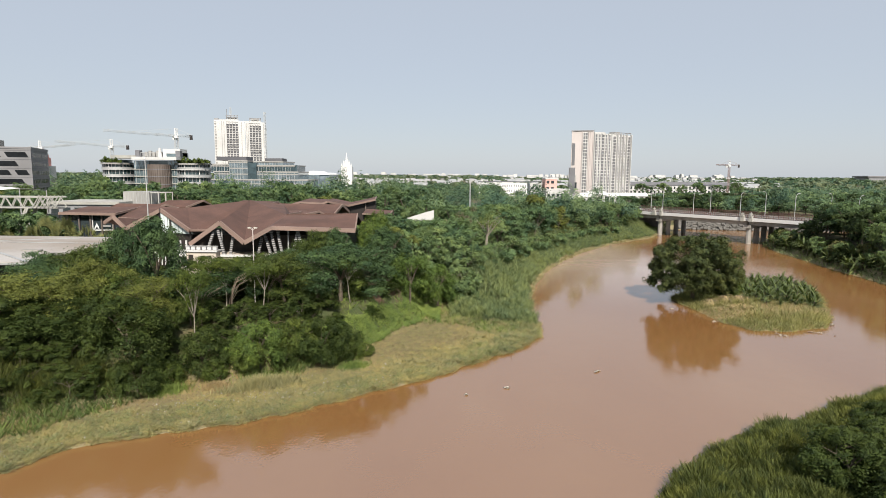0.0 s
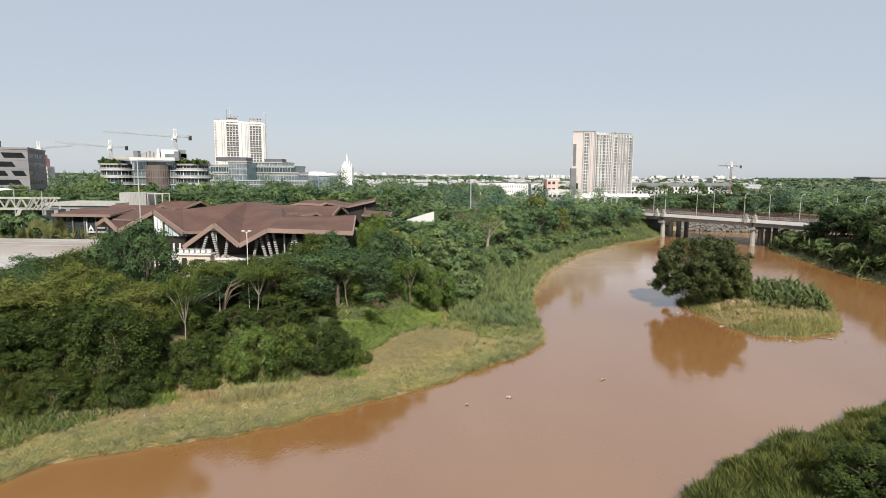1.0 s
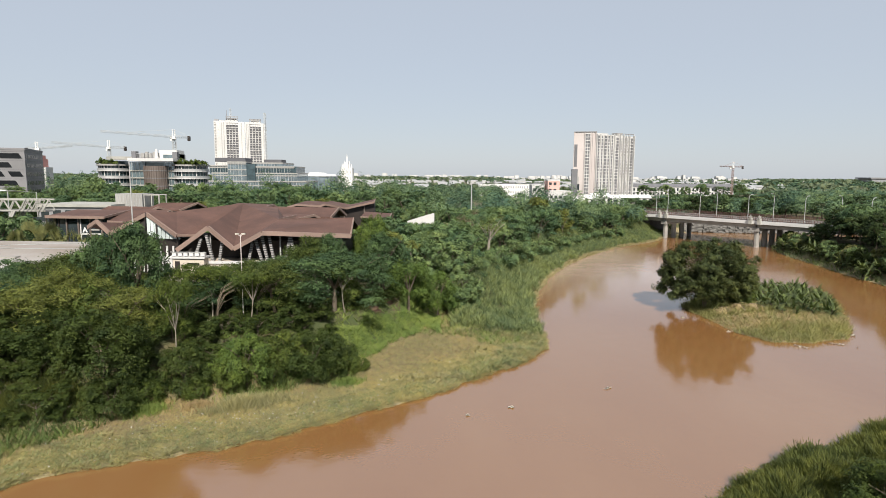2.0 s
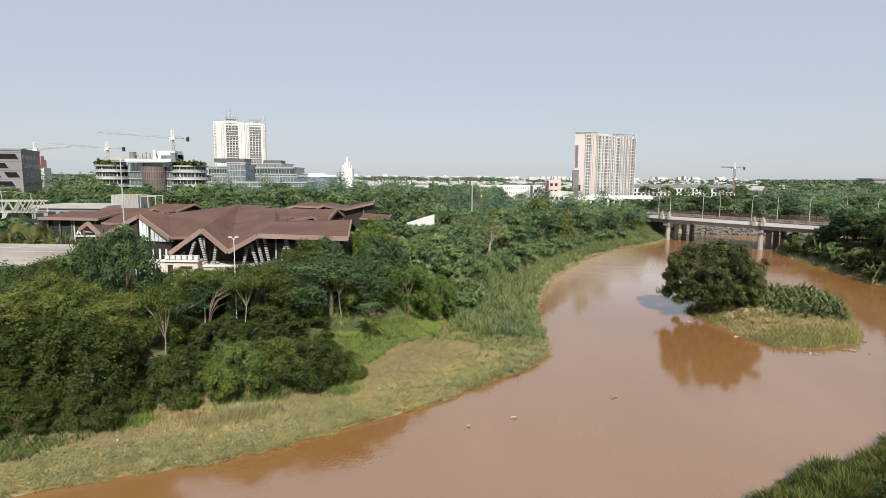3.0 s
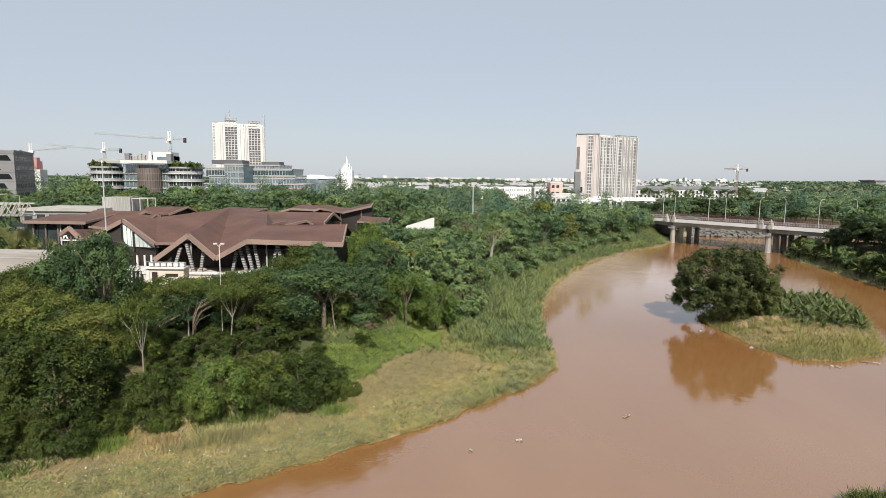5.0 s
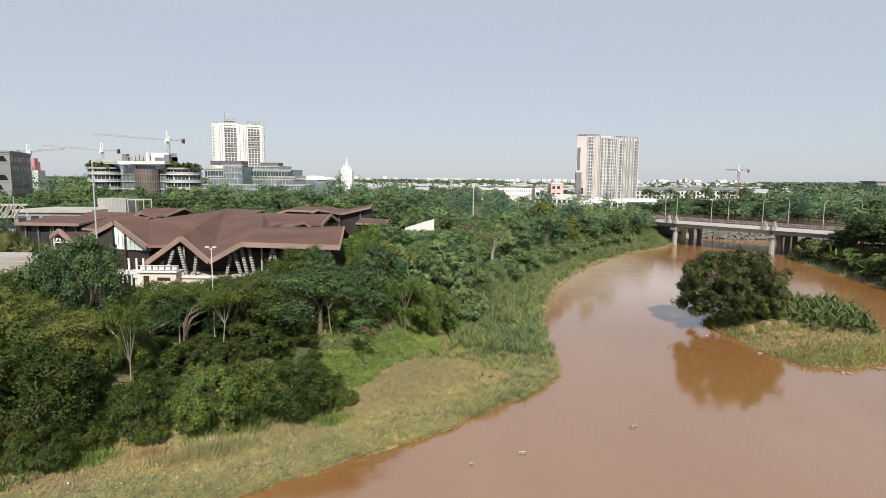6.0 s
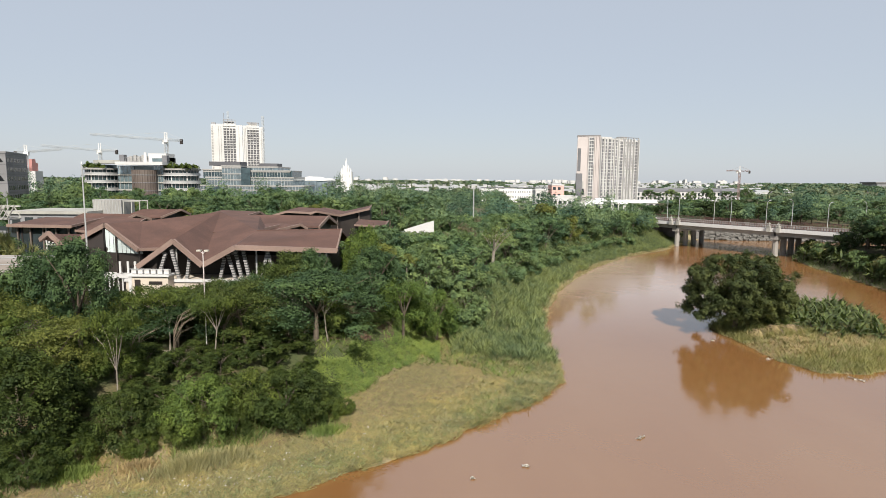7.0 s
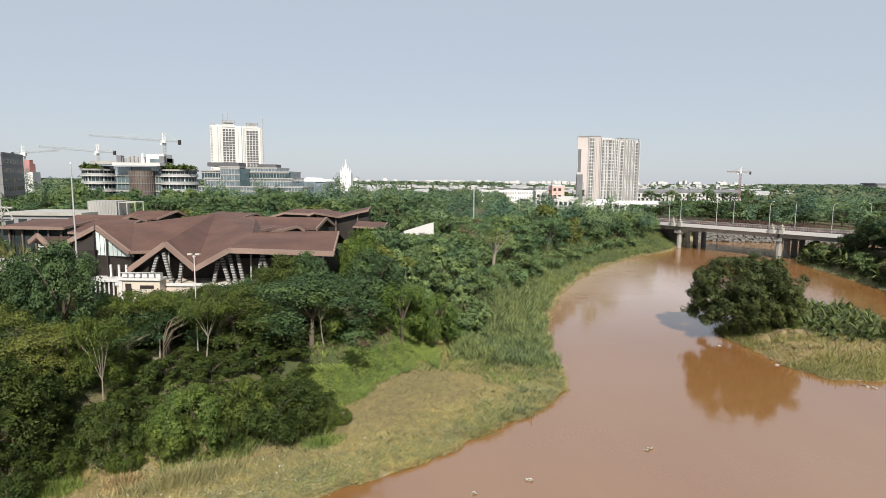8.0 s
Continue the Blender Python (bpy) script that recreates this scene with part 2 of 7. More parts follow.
L_YELLOW = leaf("leaf_yellowish", (0.108, 0.128, 0.036), (0.124, 0.142, 0.04), 0.16, 0.6, 0.35, 0.8, 0.7)
L_DRY = leaf("leaf_dry", (0.135, 0.128, 0.082), (0.145, 0.14, 0.088), 0.2, 0.6, 0.3, 0.8, 0.6)
L_REED = leaf("reed_green", (0.176, 0.226, 0.128), (0.192, 0.242, 0.134), 0.3, 0.65, 0.9, 1.1, 0.9)
L_TUFT = leaf("pale_tuft", (0.295, 0.28, 0.155), (0.315, 0.295, 0.165), 0.2, 0.8, 0.35, 1.0, 0.3)
L_RANK = leaf("rank_grass", (0.118, 0.162, 0.056), (0.13, 0.176, 0.062), 0.25, 0.65, 0.8, 0.8, 0.5)
L_POINT = leaf("lush_grass", (0.092, 0.112, 0.040), (0.104, 0.124, 0.044), 0.2, 0.6, 1.0, 1.3, 1.2)
L_STRAW = leaf("straw", (0.31, 0.272, 0.155), (0.335, 0.295, 0.17), 0.22, 0.8, 0.3, 0.8, 0.3)
L_WEED = leaf("leafy_weed", (0.205, 0.232, 0.118), (0.222, 0.248, 0.126), 0.2, 0.7, 0.6, 1.2, 0.5)
L_ISLET = leaf("islet_grass", (0.225, 0.225, 0.095), (0.245, 0.24, 0.105), 0.25, 0.7, 0.5, 1.0, 0.4)
L_MAT = leaf("flattened_grass", (0.325, 0.298, 0.152), (0.342, 0.312, 0.16), 0.2, 0.85, 0.6, 1.0, 0.45)
L_SLOPE = leaf("slope_grass", (0.180, 0.245, 0.078), (0.195, 0.26, 0.084), 0.3, 0.65, 0.8, 0.8, 0.5)
L_PALE = leaf("leaf_pale_bush", (0.165, 0.18, 0.090), (0.185, 0.198, 0.10), 0.2, 0.6)
L_ISLE = leaf("leaf_olive", (0.060, 0.078, 0.034), (0.064, 0.082, 0.036), 0.12, 0.6, 1.0, 1.2)
L_BANANA = leaf("banana_leaf", (0.105, 0.142, 0.066), (0.125, 0.16, 0.074), 0.22, 0.5, 1.0, 1.5)


# ---- building blocks ----
class Solid:
    """Collects faces for one mesh."""

    def __init__(self):
        self.v, self.f = [], []

    def add(self, verts, faces):
        k = len(self.v)
        self.v += [tuple(p) for p in verts]
        self.f += [tuple(i + k for i in f) for f in faces]
        return self

    def box(self, x0, x1, y0, y1, z0, z1):
        return self.add([(x, y, z) for z in (z0, z1) for x, y in ((x0, y0), (x1, y0), (x1, y1), (x0, y1))],
                        [(3, 2, 1, 0), (4, 5, 6, 7), (0, 1, 5, 4), (1, 2, 6, 5), (2, 3, 7, 6), (3, 0, 4, 7)])

    def beam(self, p, q, w, h, up=(0, 0, 1)):
        p, q = Vector(p), Vector(q)
        d = (q - p).normalized()
        u = Vector(up)
        s = d.cross(u)
        s = s.normalized() if s.length > 1e-3 else Vector((1, 0, 0))
        u = s.cross(d).normalized()
        vs = [o + s * a * w / 2 + u * b * h / 2 for o in (p, q) for a, b in ((-1, -1), (1, -1), (1, 1), (-1, 1))]
        return self.add(vs, [(0, 1, 2, 3), (7, 6, 5, 4), (0, 4, 5, 1), (1, 5, 6, 2), (2, 6, 7, 3), (3, 7, 4, 0)])

    def tube(self, p, q, r0, r1, n=7):
        p, q = Vector(p), Vector(q)
        d = (q - p).normalized()
        s = d.orthogonal().normalized()
        u = d.cross(s)
        ring = [s * math.cos(2 * math.pi * i / n) + u * math.sin(2 * math.pi * i / n) for i in range(n)]
        return self.add([p + a * r0 for a in ring] + [q + a * r1 for a in ring],
                        [(i, (i + 1) % n, n + (i + 1) % n, n + i) for i in range(n)] + [tuple(range(n - 1, -1, -1)), tuple(range(n, 2 * n))])

    def prism(self, pts, z0, z1):
        n = len(pts)
        return self.add([(x, y, z0) for x, y in pts] + [(x, y, z1) for x, y in pts],
                        [tuple(range(n - 1, -1, -1)), tuple(range(n, 2 * n))] + [(i, (i + 1) % n, n + (i + 1) % n, n + i) for i in range(n)])

    def sheet(self, verts, faces, thick):
        """A folded plate with a thickness, from its upper side."""
        n = len(verts)
        vs = [tuple(v) for v in verts] + [(x, y, z - thick) for x, y, z in verts]
        count = {}
        for f in faces:
            for a, b in zip(f, f[1:] + f[:1]):
                count[(a, b)] = count.get((a, b), 0) + 1
        fs = list(faces) + [tuple(n + i for i in reversed(f)) for f in faces]
        fs += [(b, a, n + a, n + b) for (a, b) in count if (b, a) not in count]
        return self.add(vs, fs)


def mesh_of(name, s, material):
    me = bpy.data.meshes.new(name)
    me.from_pydata(s.v, [], s.f)
    me.materials.append(material)
    me.update()
    return me


def part(name, s, material, parent, label="", kind=""):
    ob = new(name, mesh_of(name, s, material))
    ob.parent = parent
    return tagged(ob, label, "", "", kind)


def thing(name, place, label, category, group="", kind=""):
    ob = new(name)
    ob.empty_display_size = 0.5
    ob.matrix_world = place
    return tagged(ob, label, category, group, kind)


def solo(name, s, material, label, category="", group="", kind=""):
    return tagged(new(name, mesh_of(name, s, material)), label, category, group, kind)


def quads(name, verts, n, material):
    """A mesh of n loose blades or leaves of three or four corners each, from an array of the corners."""
    me = bpy.data.meshes.new(name)
    c = len(verts) // n
    me.vertices.add(c * n)
    me.vertices.foreach_set("co", np.ascontiguousarray(verts, dtype=np.float32).ravel())
    me.loops.add(c * n)
    me.loops.foreach_set("vertex_index", np.arange(c * n, dtype=np.int32))
    me.polygons.add(n)
    me.polygons.foreach_set("loop_start", np.arange(0, c * n, c, dtype=np.int32))
    me.materials.append(material)
    me.update(calc_edges=True)
    return me


RNG = np.random.default_rng(7)


def unit(v):
    return v / np.maximum(np.linalg.norm(v, axis=-1, keepdims=True), 1e-9)


def leaf_quads(c, nrm, size, ratio=0.55):
    """Folded pointed leaves at c with normals nrm."""
    n = len(c)
    a = unit(np.cross(nrm, RNG.normal(size=(n, 3))))
    b = np.cross(nrm, a)
    s = size[:, None]
    lift = nrm * s * 0.12
    return np.stack([c - a * s * 0.5, c + b * s * ratio * 0.5 + lift, c + a * s * 0.5, c - b * s * ratio * 0.5 + lift], 1).reshape(-1, 3)


def sprig_tris(c, nrm, size, ratio=0.75):
    """Small pointed sprigs, three corners each."""
    n = len(c)
    a = unit(np.cross(nrm, RNG.normal(size=(n, 3))))
    b = np.cross(nrm, a)
    s = size[:, None]
    return np.stack([c - a * s * 0.45 + b * s * ratio * 0.5, c - a * s * 0.45 - b * s * ratio * 0.5, c + a * s * 0.6], 1).reshape(-1, 3)


def blade_quads(root, lean, height, width):
    """Upright or lying blades: broad at the foot, narrow at the tip."""
    n = len(root)
    side = unit(np.stack([-lean[:, 1], lean[:, 0], np.zeros(n)], 1) + RNG.normal(size=(n, 3)) * [0.6, 0.6, 0.05])
    tip = root + lean * height[:, None]
    w = width[:, None]
    return np.stack([root - side * w * 0.5, root + side * w * 0.5, tip + side * w * 0.18, tip - side * w * 0.18], 1).reshape(-1, 3)


# ---- the plan of the river ----
LEFT_BANK = [(-300, -130), (-150, -50), (-90, -8), (-60, 18), (-42, 33), (-33, 40.5), (-30.4, 44.9), (-23.9, 47.8), (-16.1, 51), (-10.6, 55.2), (-5.4, 59.3),
             (0, 63.6), (4.8, 68.4), (10.4, 74.4), (13.1, 80), (13.9, 90), (14.8, 101), (17, 113), (22.5, 131), (30, 149), (40, 168), (54, 188), (75, 210), (86, 232)]
NORTH_BANK = [(100, 244), (125, 240), (170, 236), (240, 240), (330, 260)]
RIGHT_BANK = [(330, 215), (230, 190), (150, 186), (118, 190), (106, 194), (99, 175), (95.5, 152), (93, 134), (92, 118), (99, 108), (130, 96), (230, 84)]
NEAR_BANK = [(230, 44), (120, 55), (70, 60), (50, 59.5), (44, 57.6), (38.8, 55.2), (33.4, 52), (27.8, 49.3), (24.5, 47.6), (20.8, 44.6), (15.6, 39.5), (11.5, 33.5), (9.5, 24), (8, 0), (-4, -40), (-40, -100), (-140, -190)]
ISLAND = [(41.2, 99), (41.9, 93.5), (42.5, 86.5), (45, 82.6), (50, 82.4), (56, 84.6), (61, 90.5), (65, 98), (70, 108), (72, 116), (66, 122), (56, 118), (47, 111), (41, 104)]
RIVER = LEFT_BANK + NORTH_BANK + RIGHT_BANK + NEAR_BANK


def dist_to(poly, x, y, closed=True):
    """Distance to a line of corners, and whether a place lies within it."""
    p = np.array(poly, float)
    q = np.roll(p, -1, 0) if closed else p[1:]
    p = p if closed else p[:-1]
    best, inside = np.full(x.shape, 1e9), np.zeros(x.shape, bool)
    for (ax, ay), (bx, by) in zip(p, q):
        dx, dy = bx - ax, by - ay
        t = np.clip(((x - ax) * dx + (y - ay) * dy) / (dx * dx + dy * dy), 0, 1)
        best = np.minimum(best, np.hypot(x - ax - t * dx, y - ay - t * dy))
        cross = ((ay > y) != (by > y)) & (x < (bx - ax) * (y - ay) / np.where(by == ay, 1e-9, by - ay) + ax)
        inside ^= cross
    return best, inside


def wobble(x, y, f, seed=0.0):
    return np.sin(x * f + 1.3 * np.sin(y * f * 0.7 + seed)) * np.cos(y * f * 1.1 + seed + 0.8 * np.sin(x * f * 0.6))


def smooth(a, b, v):
    t = np.clip((v - a) / (b - a), 0, 1)
    return t * t * (3 - 2 * t)


def shore(x, y):
    """Metres from the water's edge: over land positive, in the river negative; and the same for the island alone."""
    d, inn = dist_to(RIVER, x, y)
    d = np.where(inn, -d, d) + 0.35 * wobble(x, y, 0.9) + 0.25 * wobble(x, y, 2.1, 2)
    di, ini = dist_to(ISLAND, x, y)
    di = np.where(ini, di, -di) + 0.3 * wobble(x, y, 1.2, 4)
    return d, di


def mat_width(x, y):
    """How wide the flat of beaten-down grass is along the left bank."""
    wide = np.interp(x, [-75, -45, -38, -34.7, -31, -29, -26, -22, -19.8, -16.5, -13.8, -10.5, -7, -3.3, 0, 4, 6, 9, 12],
                     [3, 6.5, 7.2, 6, 7, 9.8, 10.6, 8.4, 8.6, 9.2, 10.6, 11.4, 14.4, 16.8, 13.3, 8.8, 7.4, 5, 3.4])
    return 3.0 + (wide - 3.0) * (1 - smooth(92, 101, y))


def height(x, y):
    x, y = np.asarray(x, float), np.asarray(y, float)
    d, di = shore(x, y)
    left = (x < 14 + np.maximum(y - 85, 0) * 0.55) & (y > -60 + 0 * x) & (d > 0)
    w = mat_width(x, y)
    zl = 0.1 + 0.07 * np.minimum(d, w) + 4.8 * smooth(w - 0.5, w + 7.0, d)
    peninsula = (y < 62) & (x > -10) & (d > 0)
    zr = np.minimum(0.25 * d, 1.0) + np.where(peninsula, 0.4 * smooth(3, 12, d), 4.2 * smooth(1, 12, d))
    z = np.where(left, zl, zr)
    z = z + smooth(8, 25, d) * 0.35 * wobble(x, y, 0.16)
    zi = np.clip(0.16 * di, -2, 0.9)
    land = np.where(d > 0, np.maximum(z, 0.02), np.maximum(np.clip(d * 0.35, -2.5, 0), -2.5))
    return np.where((d <= 0) & (di > -8), np.maximum(land, zi), land)


def hz(x, y):
    return float(height(np.array([x]), np.array([y]))[0])


# ---- ground and water ----
def lines(a, b, step, far_a, far_b, grow=1.16):
    v = list(np.arange(a, b + 0.01, step))
    s, p = step, v[-1]
    while p < far_b:
        s *= grow
        p += s
        v.append(min(p, far_b))
    s, p = step, v[0]
    while p > far_a:
        s *= grow
        p -= s
        v.insert(0, max(p, far_a))
    return np.array(v)


def make_ground():
    xs, ys = lines(-130, 160, 1.5, -4800, 4800), lines(-10, 250, 1.5, -700, 4850)
    gx, gy = np.meshgrid(xs, ys)
    gz = height(gx, gy)
    n, m = len(xs), len(ys)
    me = bpy.data.meshes.new("ground")
    idx = np.arange(n * m).reshape(m, n)
    f = np.stack([idx[:-1, :-1], idx[:-1, 1:], idx[1:, 1:], idx[1:, :-1]], -1).reshape(-1, 4)
    me.from_pydata(np.stack([gx, gy, gz], -1).reshape(-1, 3).tolist(), [], f.tolist())
    me.materials.append(M_GROUND)
    me.shade_smooth()
    tagged(new("ground", me), "river banks and plain of soil and low green growth", "ground", kind="structure")
    s = Solid().add([(-500, -400, 0), (700, -400, 0), (700, 420, 0), (-500, 420, 0)], [(0, 1, 2, 3)])
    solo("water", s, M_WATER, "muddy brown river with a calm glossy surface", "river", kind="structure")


make_ground()


def strip(name, pts, width, mat, label, category, lift=0.05):
    """A paved strip that follows the ground."""
    v, f, p = [], [], []
    for (ax, ay), (bx, by) in zip(pts, pts[1:]):
        k = max(2, int(math.hypot(bx - ax, by - ay) / 2))
        p += [(ax + (bx - ax) * i / k, ay + (by - ay) * i / k) for i in range(k)]
    p.append(pts[-1])
    for i, (x, y) in enumerate(p):
        ax, ay = p[max(i - 1, 0)]
        bx, by = p[min(i + 1, len(p) - 1)]
        l = math.hypot(bx - ax, by - ay)
        nx, ny = -(by - ay) / l * width / 2, (bx - ax) / l * width / 2
        z = max(hz(x - nx, y - ny), hz(x, y), hz(x + nx, y + ny)) + lift
        v += [(x - nx, y - ny, z), (x + nx, y + ny, z)]
    f = [(2 * i, 2 * i + 2, 2 * i + 3, 2 * i + 1) for i in range(len(p) - 1)]
    s = Solid().sheet(v, [tuple(reversed(q)) for q in f], 0.9)
    return solo(name, s, mat, label, category, kind="structure")


strip("pavement", [(-33, 69.6), (-24, 69.2), (-18, 71.0)], 2.4, M_PATH, "worn pale paved path on the wooded terrace", "path")


# ---- the bridge ----
BR_A, BR_U = Vector((79.5, 219.0, 0)), Vector((0.595, -0.803, 0))
BR_N = Vector((0.803, 0.595, 0))


def on_bridge(s, n, z):
    p = BR_A + BR_U * s + BR_N * n
    return (p.x, p.y, z)


LAMPS = [(s, 0.7, 0) for s in (-18.25, 13.75, 30.5, 47.5, 64.5)] + [(s, 18.3, 180) for s in (-10.0, 10.25, 30.5, 51.0)]


def make_bridge():
    m = Matrix(((BR_U.x, BR_N.x, 0, BR_A.x), (BR_U.y, BR_N.y, 0, BR_A.y), (0, 0, 1, 0), (0, 0, 0, 1)))
    br = thing("road_bridge", m, "concrete girder road bridge with a pale fascia over the brown river", "bridge")
    S0, S1, W = -60, 120, 19.0
    # deck, inner girders and abutment are dark, their shade put into the colour
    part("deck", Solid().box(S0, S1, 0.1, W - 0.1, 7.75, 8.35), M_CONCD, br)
    part("roadway", Solid().box(S0, S1, 2.2, W - 2.2, 8.35, 8.42), M_ASPHALT, br, "dark asphalt roadway")
    for k, (a, b) in enumerate(((S0, 0.2), (0.2, 33.4), (33.4, S1))):
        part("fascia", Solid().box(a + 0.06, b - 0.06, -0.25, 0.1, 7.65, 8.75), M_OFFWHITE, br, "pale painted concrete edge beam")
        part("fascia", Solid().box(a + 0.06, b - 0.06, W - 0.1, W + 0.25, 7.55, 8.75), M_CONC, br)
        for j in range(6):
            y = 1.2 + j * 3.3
            part("girder", Solid().box(a + 0.3, b - 0.3, y - 0.35, y + 0.35, 6.35, 7.75), M_CONC if j == 0 else M_CONCD, br, "stained concrete girder, the inner ones shade-dark")
    for side in (0.0, W):
        r = Solid()
        for i in range(int((S1 - S0) / 0.75)):
            x = S0 + 0.4 + i * 0.75
            r.box(x - 0.05, x + 0.05, side - 0.05, side + 0.05, 8.75, 9.88)
        for z in (9.0, 9.3, 9.6, 9.85):
            r.box(S0, S1, side - 0.035, side + 0.035, z - 0.04, z + 0.04)
        part("railing", r, M_RAIL, br, "dark red metal railing")
    med = Solid().box(S0, S1, W / 2 - 0.5, W / 2 + 0.5, 8.42, 8.75)
    part("median_kerb", med, M_CONC, br)
    for x in (0.2, 33.4, 66):
        for j in range(4):
            y = 1.6 + j * 5.3
            c = Solid().prism([(x + 0.85 * math.cos(a), y + 0.85 * math.sin(a)) for a in [i * math.pi / 4 + math.pi / 8 for i in range(8)]], -2.5, 5.3)
            part("pier", c, M_CONC, br, "weathered concrete column")
        part("pier_cap", Solid().prism([(x - 1.1, 0.2), (x + 1.1, 0.2), (x + 1.1, W - 0.2), (x - 1.1, W - 0.2)], 5.3, 6.35), M_CONC, br)
    for x in (0.2, 33.4):
        for dx in (-1.4, 1.4):
            p = Solid().box(x + dx - 0.55, x + dx + 0.55, -0.85, 0.1, 7.6, 9.3)
            p.prism([(x + dx + r * math.cos(a), -0.4 + r * math.sin(a)) for r, a in [(0.75, i * math.pi / 3) for i in range(6)]], 9.3, 9.55)
            for i in range(5):
                a = i * 2 * math.pi / 5
                p.tube((x + dx, -0.4, 9.5), (x + dx + 0.5 * math.cos(a), -0.4 + 0.5 * math.sin(a), 10.3), 0.22, 0.05, 5)
            p.tube((x + dx, -0.4, 9.5), (x + dx, -0.4, 10.7), 0.25, 0.06, 6)
            part("finial", p, M_CREAM, br, "weathered pale lotus-shaped finial on a pedestal")
    # abutment on the left bank, its dark colour standing in for deep shade
    part("abutment", Solid().box(-24, -10, -0.2, W + 0.2, 0.3, 7.5), M_CONCD, br, "concrete abutment wall with under-deck shade in its colour")
    # lamps stand on the deck
    lamp = thing("street_lamp", pose(*on_bridge(-3.5, 0.7, 8.42)), "slim grey bridge lamp with one curved arm", "street lamp", "bridge lamps")
    part("pole", Solid().tube((0, 0, 0), (0, 0, 7.6), 0.13, 0.08, 6), M_STEEL, lamp)
    arm = Solid()
    pts = [(0, 0, 7.6), (0.25, 0.15, 8.2), (0.75, 0.5, 8.6), (1.4, 1.0, 8.75)]
    for p, q in zip(pts, pts[1:]):
        arm.tube(p, q, 0.07, 0.06, 5)
    arm = part("arm", arm, M_STEEL, lamp)
    part("lantern", Solid().beam((1.3, 0.93, 8.72), (2.0, 1.45, 8.78), 0.32, 0.14), M_STEEL, arm)
    for s, n, rz in LAMPS:
        copy_thing(lamp, pose(*on_bridge(s, n, 8.42), 0, 0, rz))
    # a small van on the carriageway
    car = thing("van", Matrix.Translation(on_bridge(-13, 5, 8.42)) @ Matrix.Rotation(math.atan2(BR_U.y, BR_U.x), 4, 'Z'), "white delivery van on the bridge roadway", "van")
    part("body", Solid().box(-2.1, 2.1, -0.85, 0.85, 0.35, 1.1).prism([(-2.05, -0.8), (1.3, -0.8), (1.3, 0.8), (-2.05, 0.8)], 1.1, 1.95), M_WHITE, car)
    part("windscreen", Solid().add([(1.32, -0.75, 1.1), (2.0, -0.75, 1.1), (2.0, 0.75, 1.1), (1.32, 0.75, 1.1), (1.31, -0.7, 1.9), (1.31, 0.7, 1.9)],
                                   [(0, 1, 4), (1, 2, 5, 4), (2, 3, 5), (3, 0, 4, 5), (3, 2, 1, 0)]), M_GLASS, car)
    for x in (-1.3, 1.3):
        for y in (-0.86, 0.72):
            wheel = part("wheel", Solid().tube((x, y, 0.34), (x, y + 0.14, 0.34), 0.34, 0.34, 10), M_DARK, car)
            part("rim", Solid().tube((x, y - 0.01, 0.34), (x, y + 0.15, 0.34), 0.18, 0.18, 8), M_STEEL, wheel)
    # stone-faced bank behind the bridge
    wall = thing("retaining_wall", pose(0, 0, 0), "dark rough stone revetment on the far river bank", "stone wall", kind="structure")
    back = [(98, 246.5), (112, 243.5), (126, 241.5), (150, 239.5), (175, 238), (210, 240)]
    for (ax, ay), (bx, by) in zip(back, back[1:]):
        part("backing", Solid().add([(ax, ay - 2.5, -1), (bx, by - 2.5, -1), (bx, by + 2, 4.6), (ax, ay + 2, 4.6)], [(0, 1, 2, 3)]), M_STONE, wall)
    rs = Solid()
    rnd = random.Random(4)
    for i in range(900):
        k = rnd.random()
        x = 98 + 90 * k ** 1.2
        h = rnd.random()
        y = np.interp(x, [p[0] for p in back], [p[1] for p in back]) - 2.5 + 4.5 * h
        r = rnd.uniform(0.35, 0.75)
        z = 0.1 + 4.5 * h
        rs.tube((x - r, y, z), (x + r, y - 0.1, z + rnd.uniform(-.1, .1)), r * 0.7, r * 0.55, 6)
    part("stones", rs, M_STONE, wall, kind="stuff")


make_bridge()


# ---- the convention hall ----
def fascia(parent, pts, h=0.55, w=0.3, label="pinkish timber fascia board"):
    for p, q in zip(pts, pts[1:]):
        part("fascia_board", Solid().beam((p[0], p[1] - 0.12, p[2] - h / 2 + 0.12), (q[0], q[1] - 0.12, q[2] - h / 2 + 0.12), w, h), M_FASCIA, parent, label)


FOLDS = [[(-28.5, 94.0, 15.1), (-26.7, 106.0, 15.35)], [(-26.5, 102.0, 14.8), (-23.9, 108.0, 15.35), (-23.1, 109.2, 14.6)]]


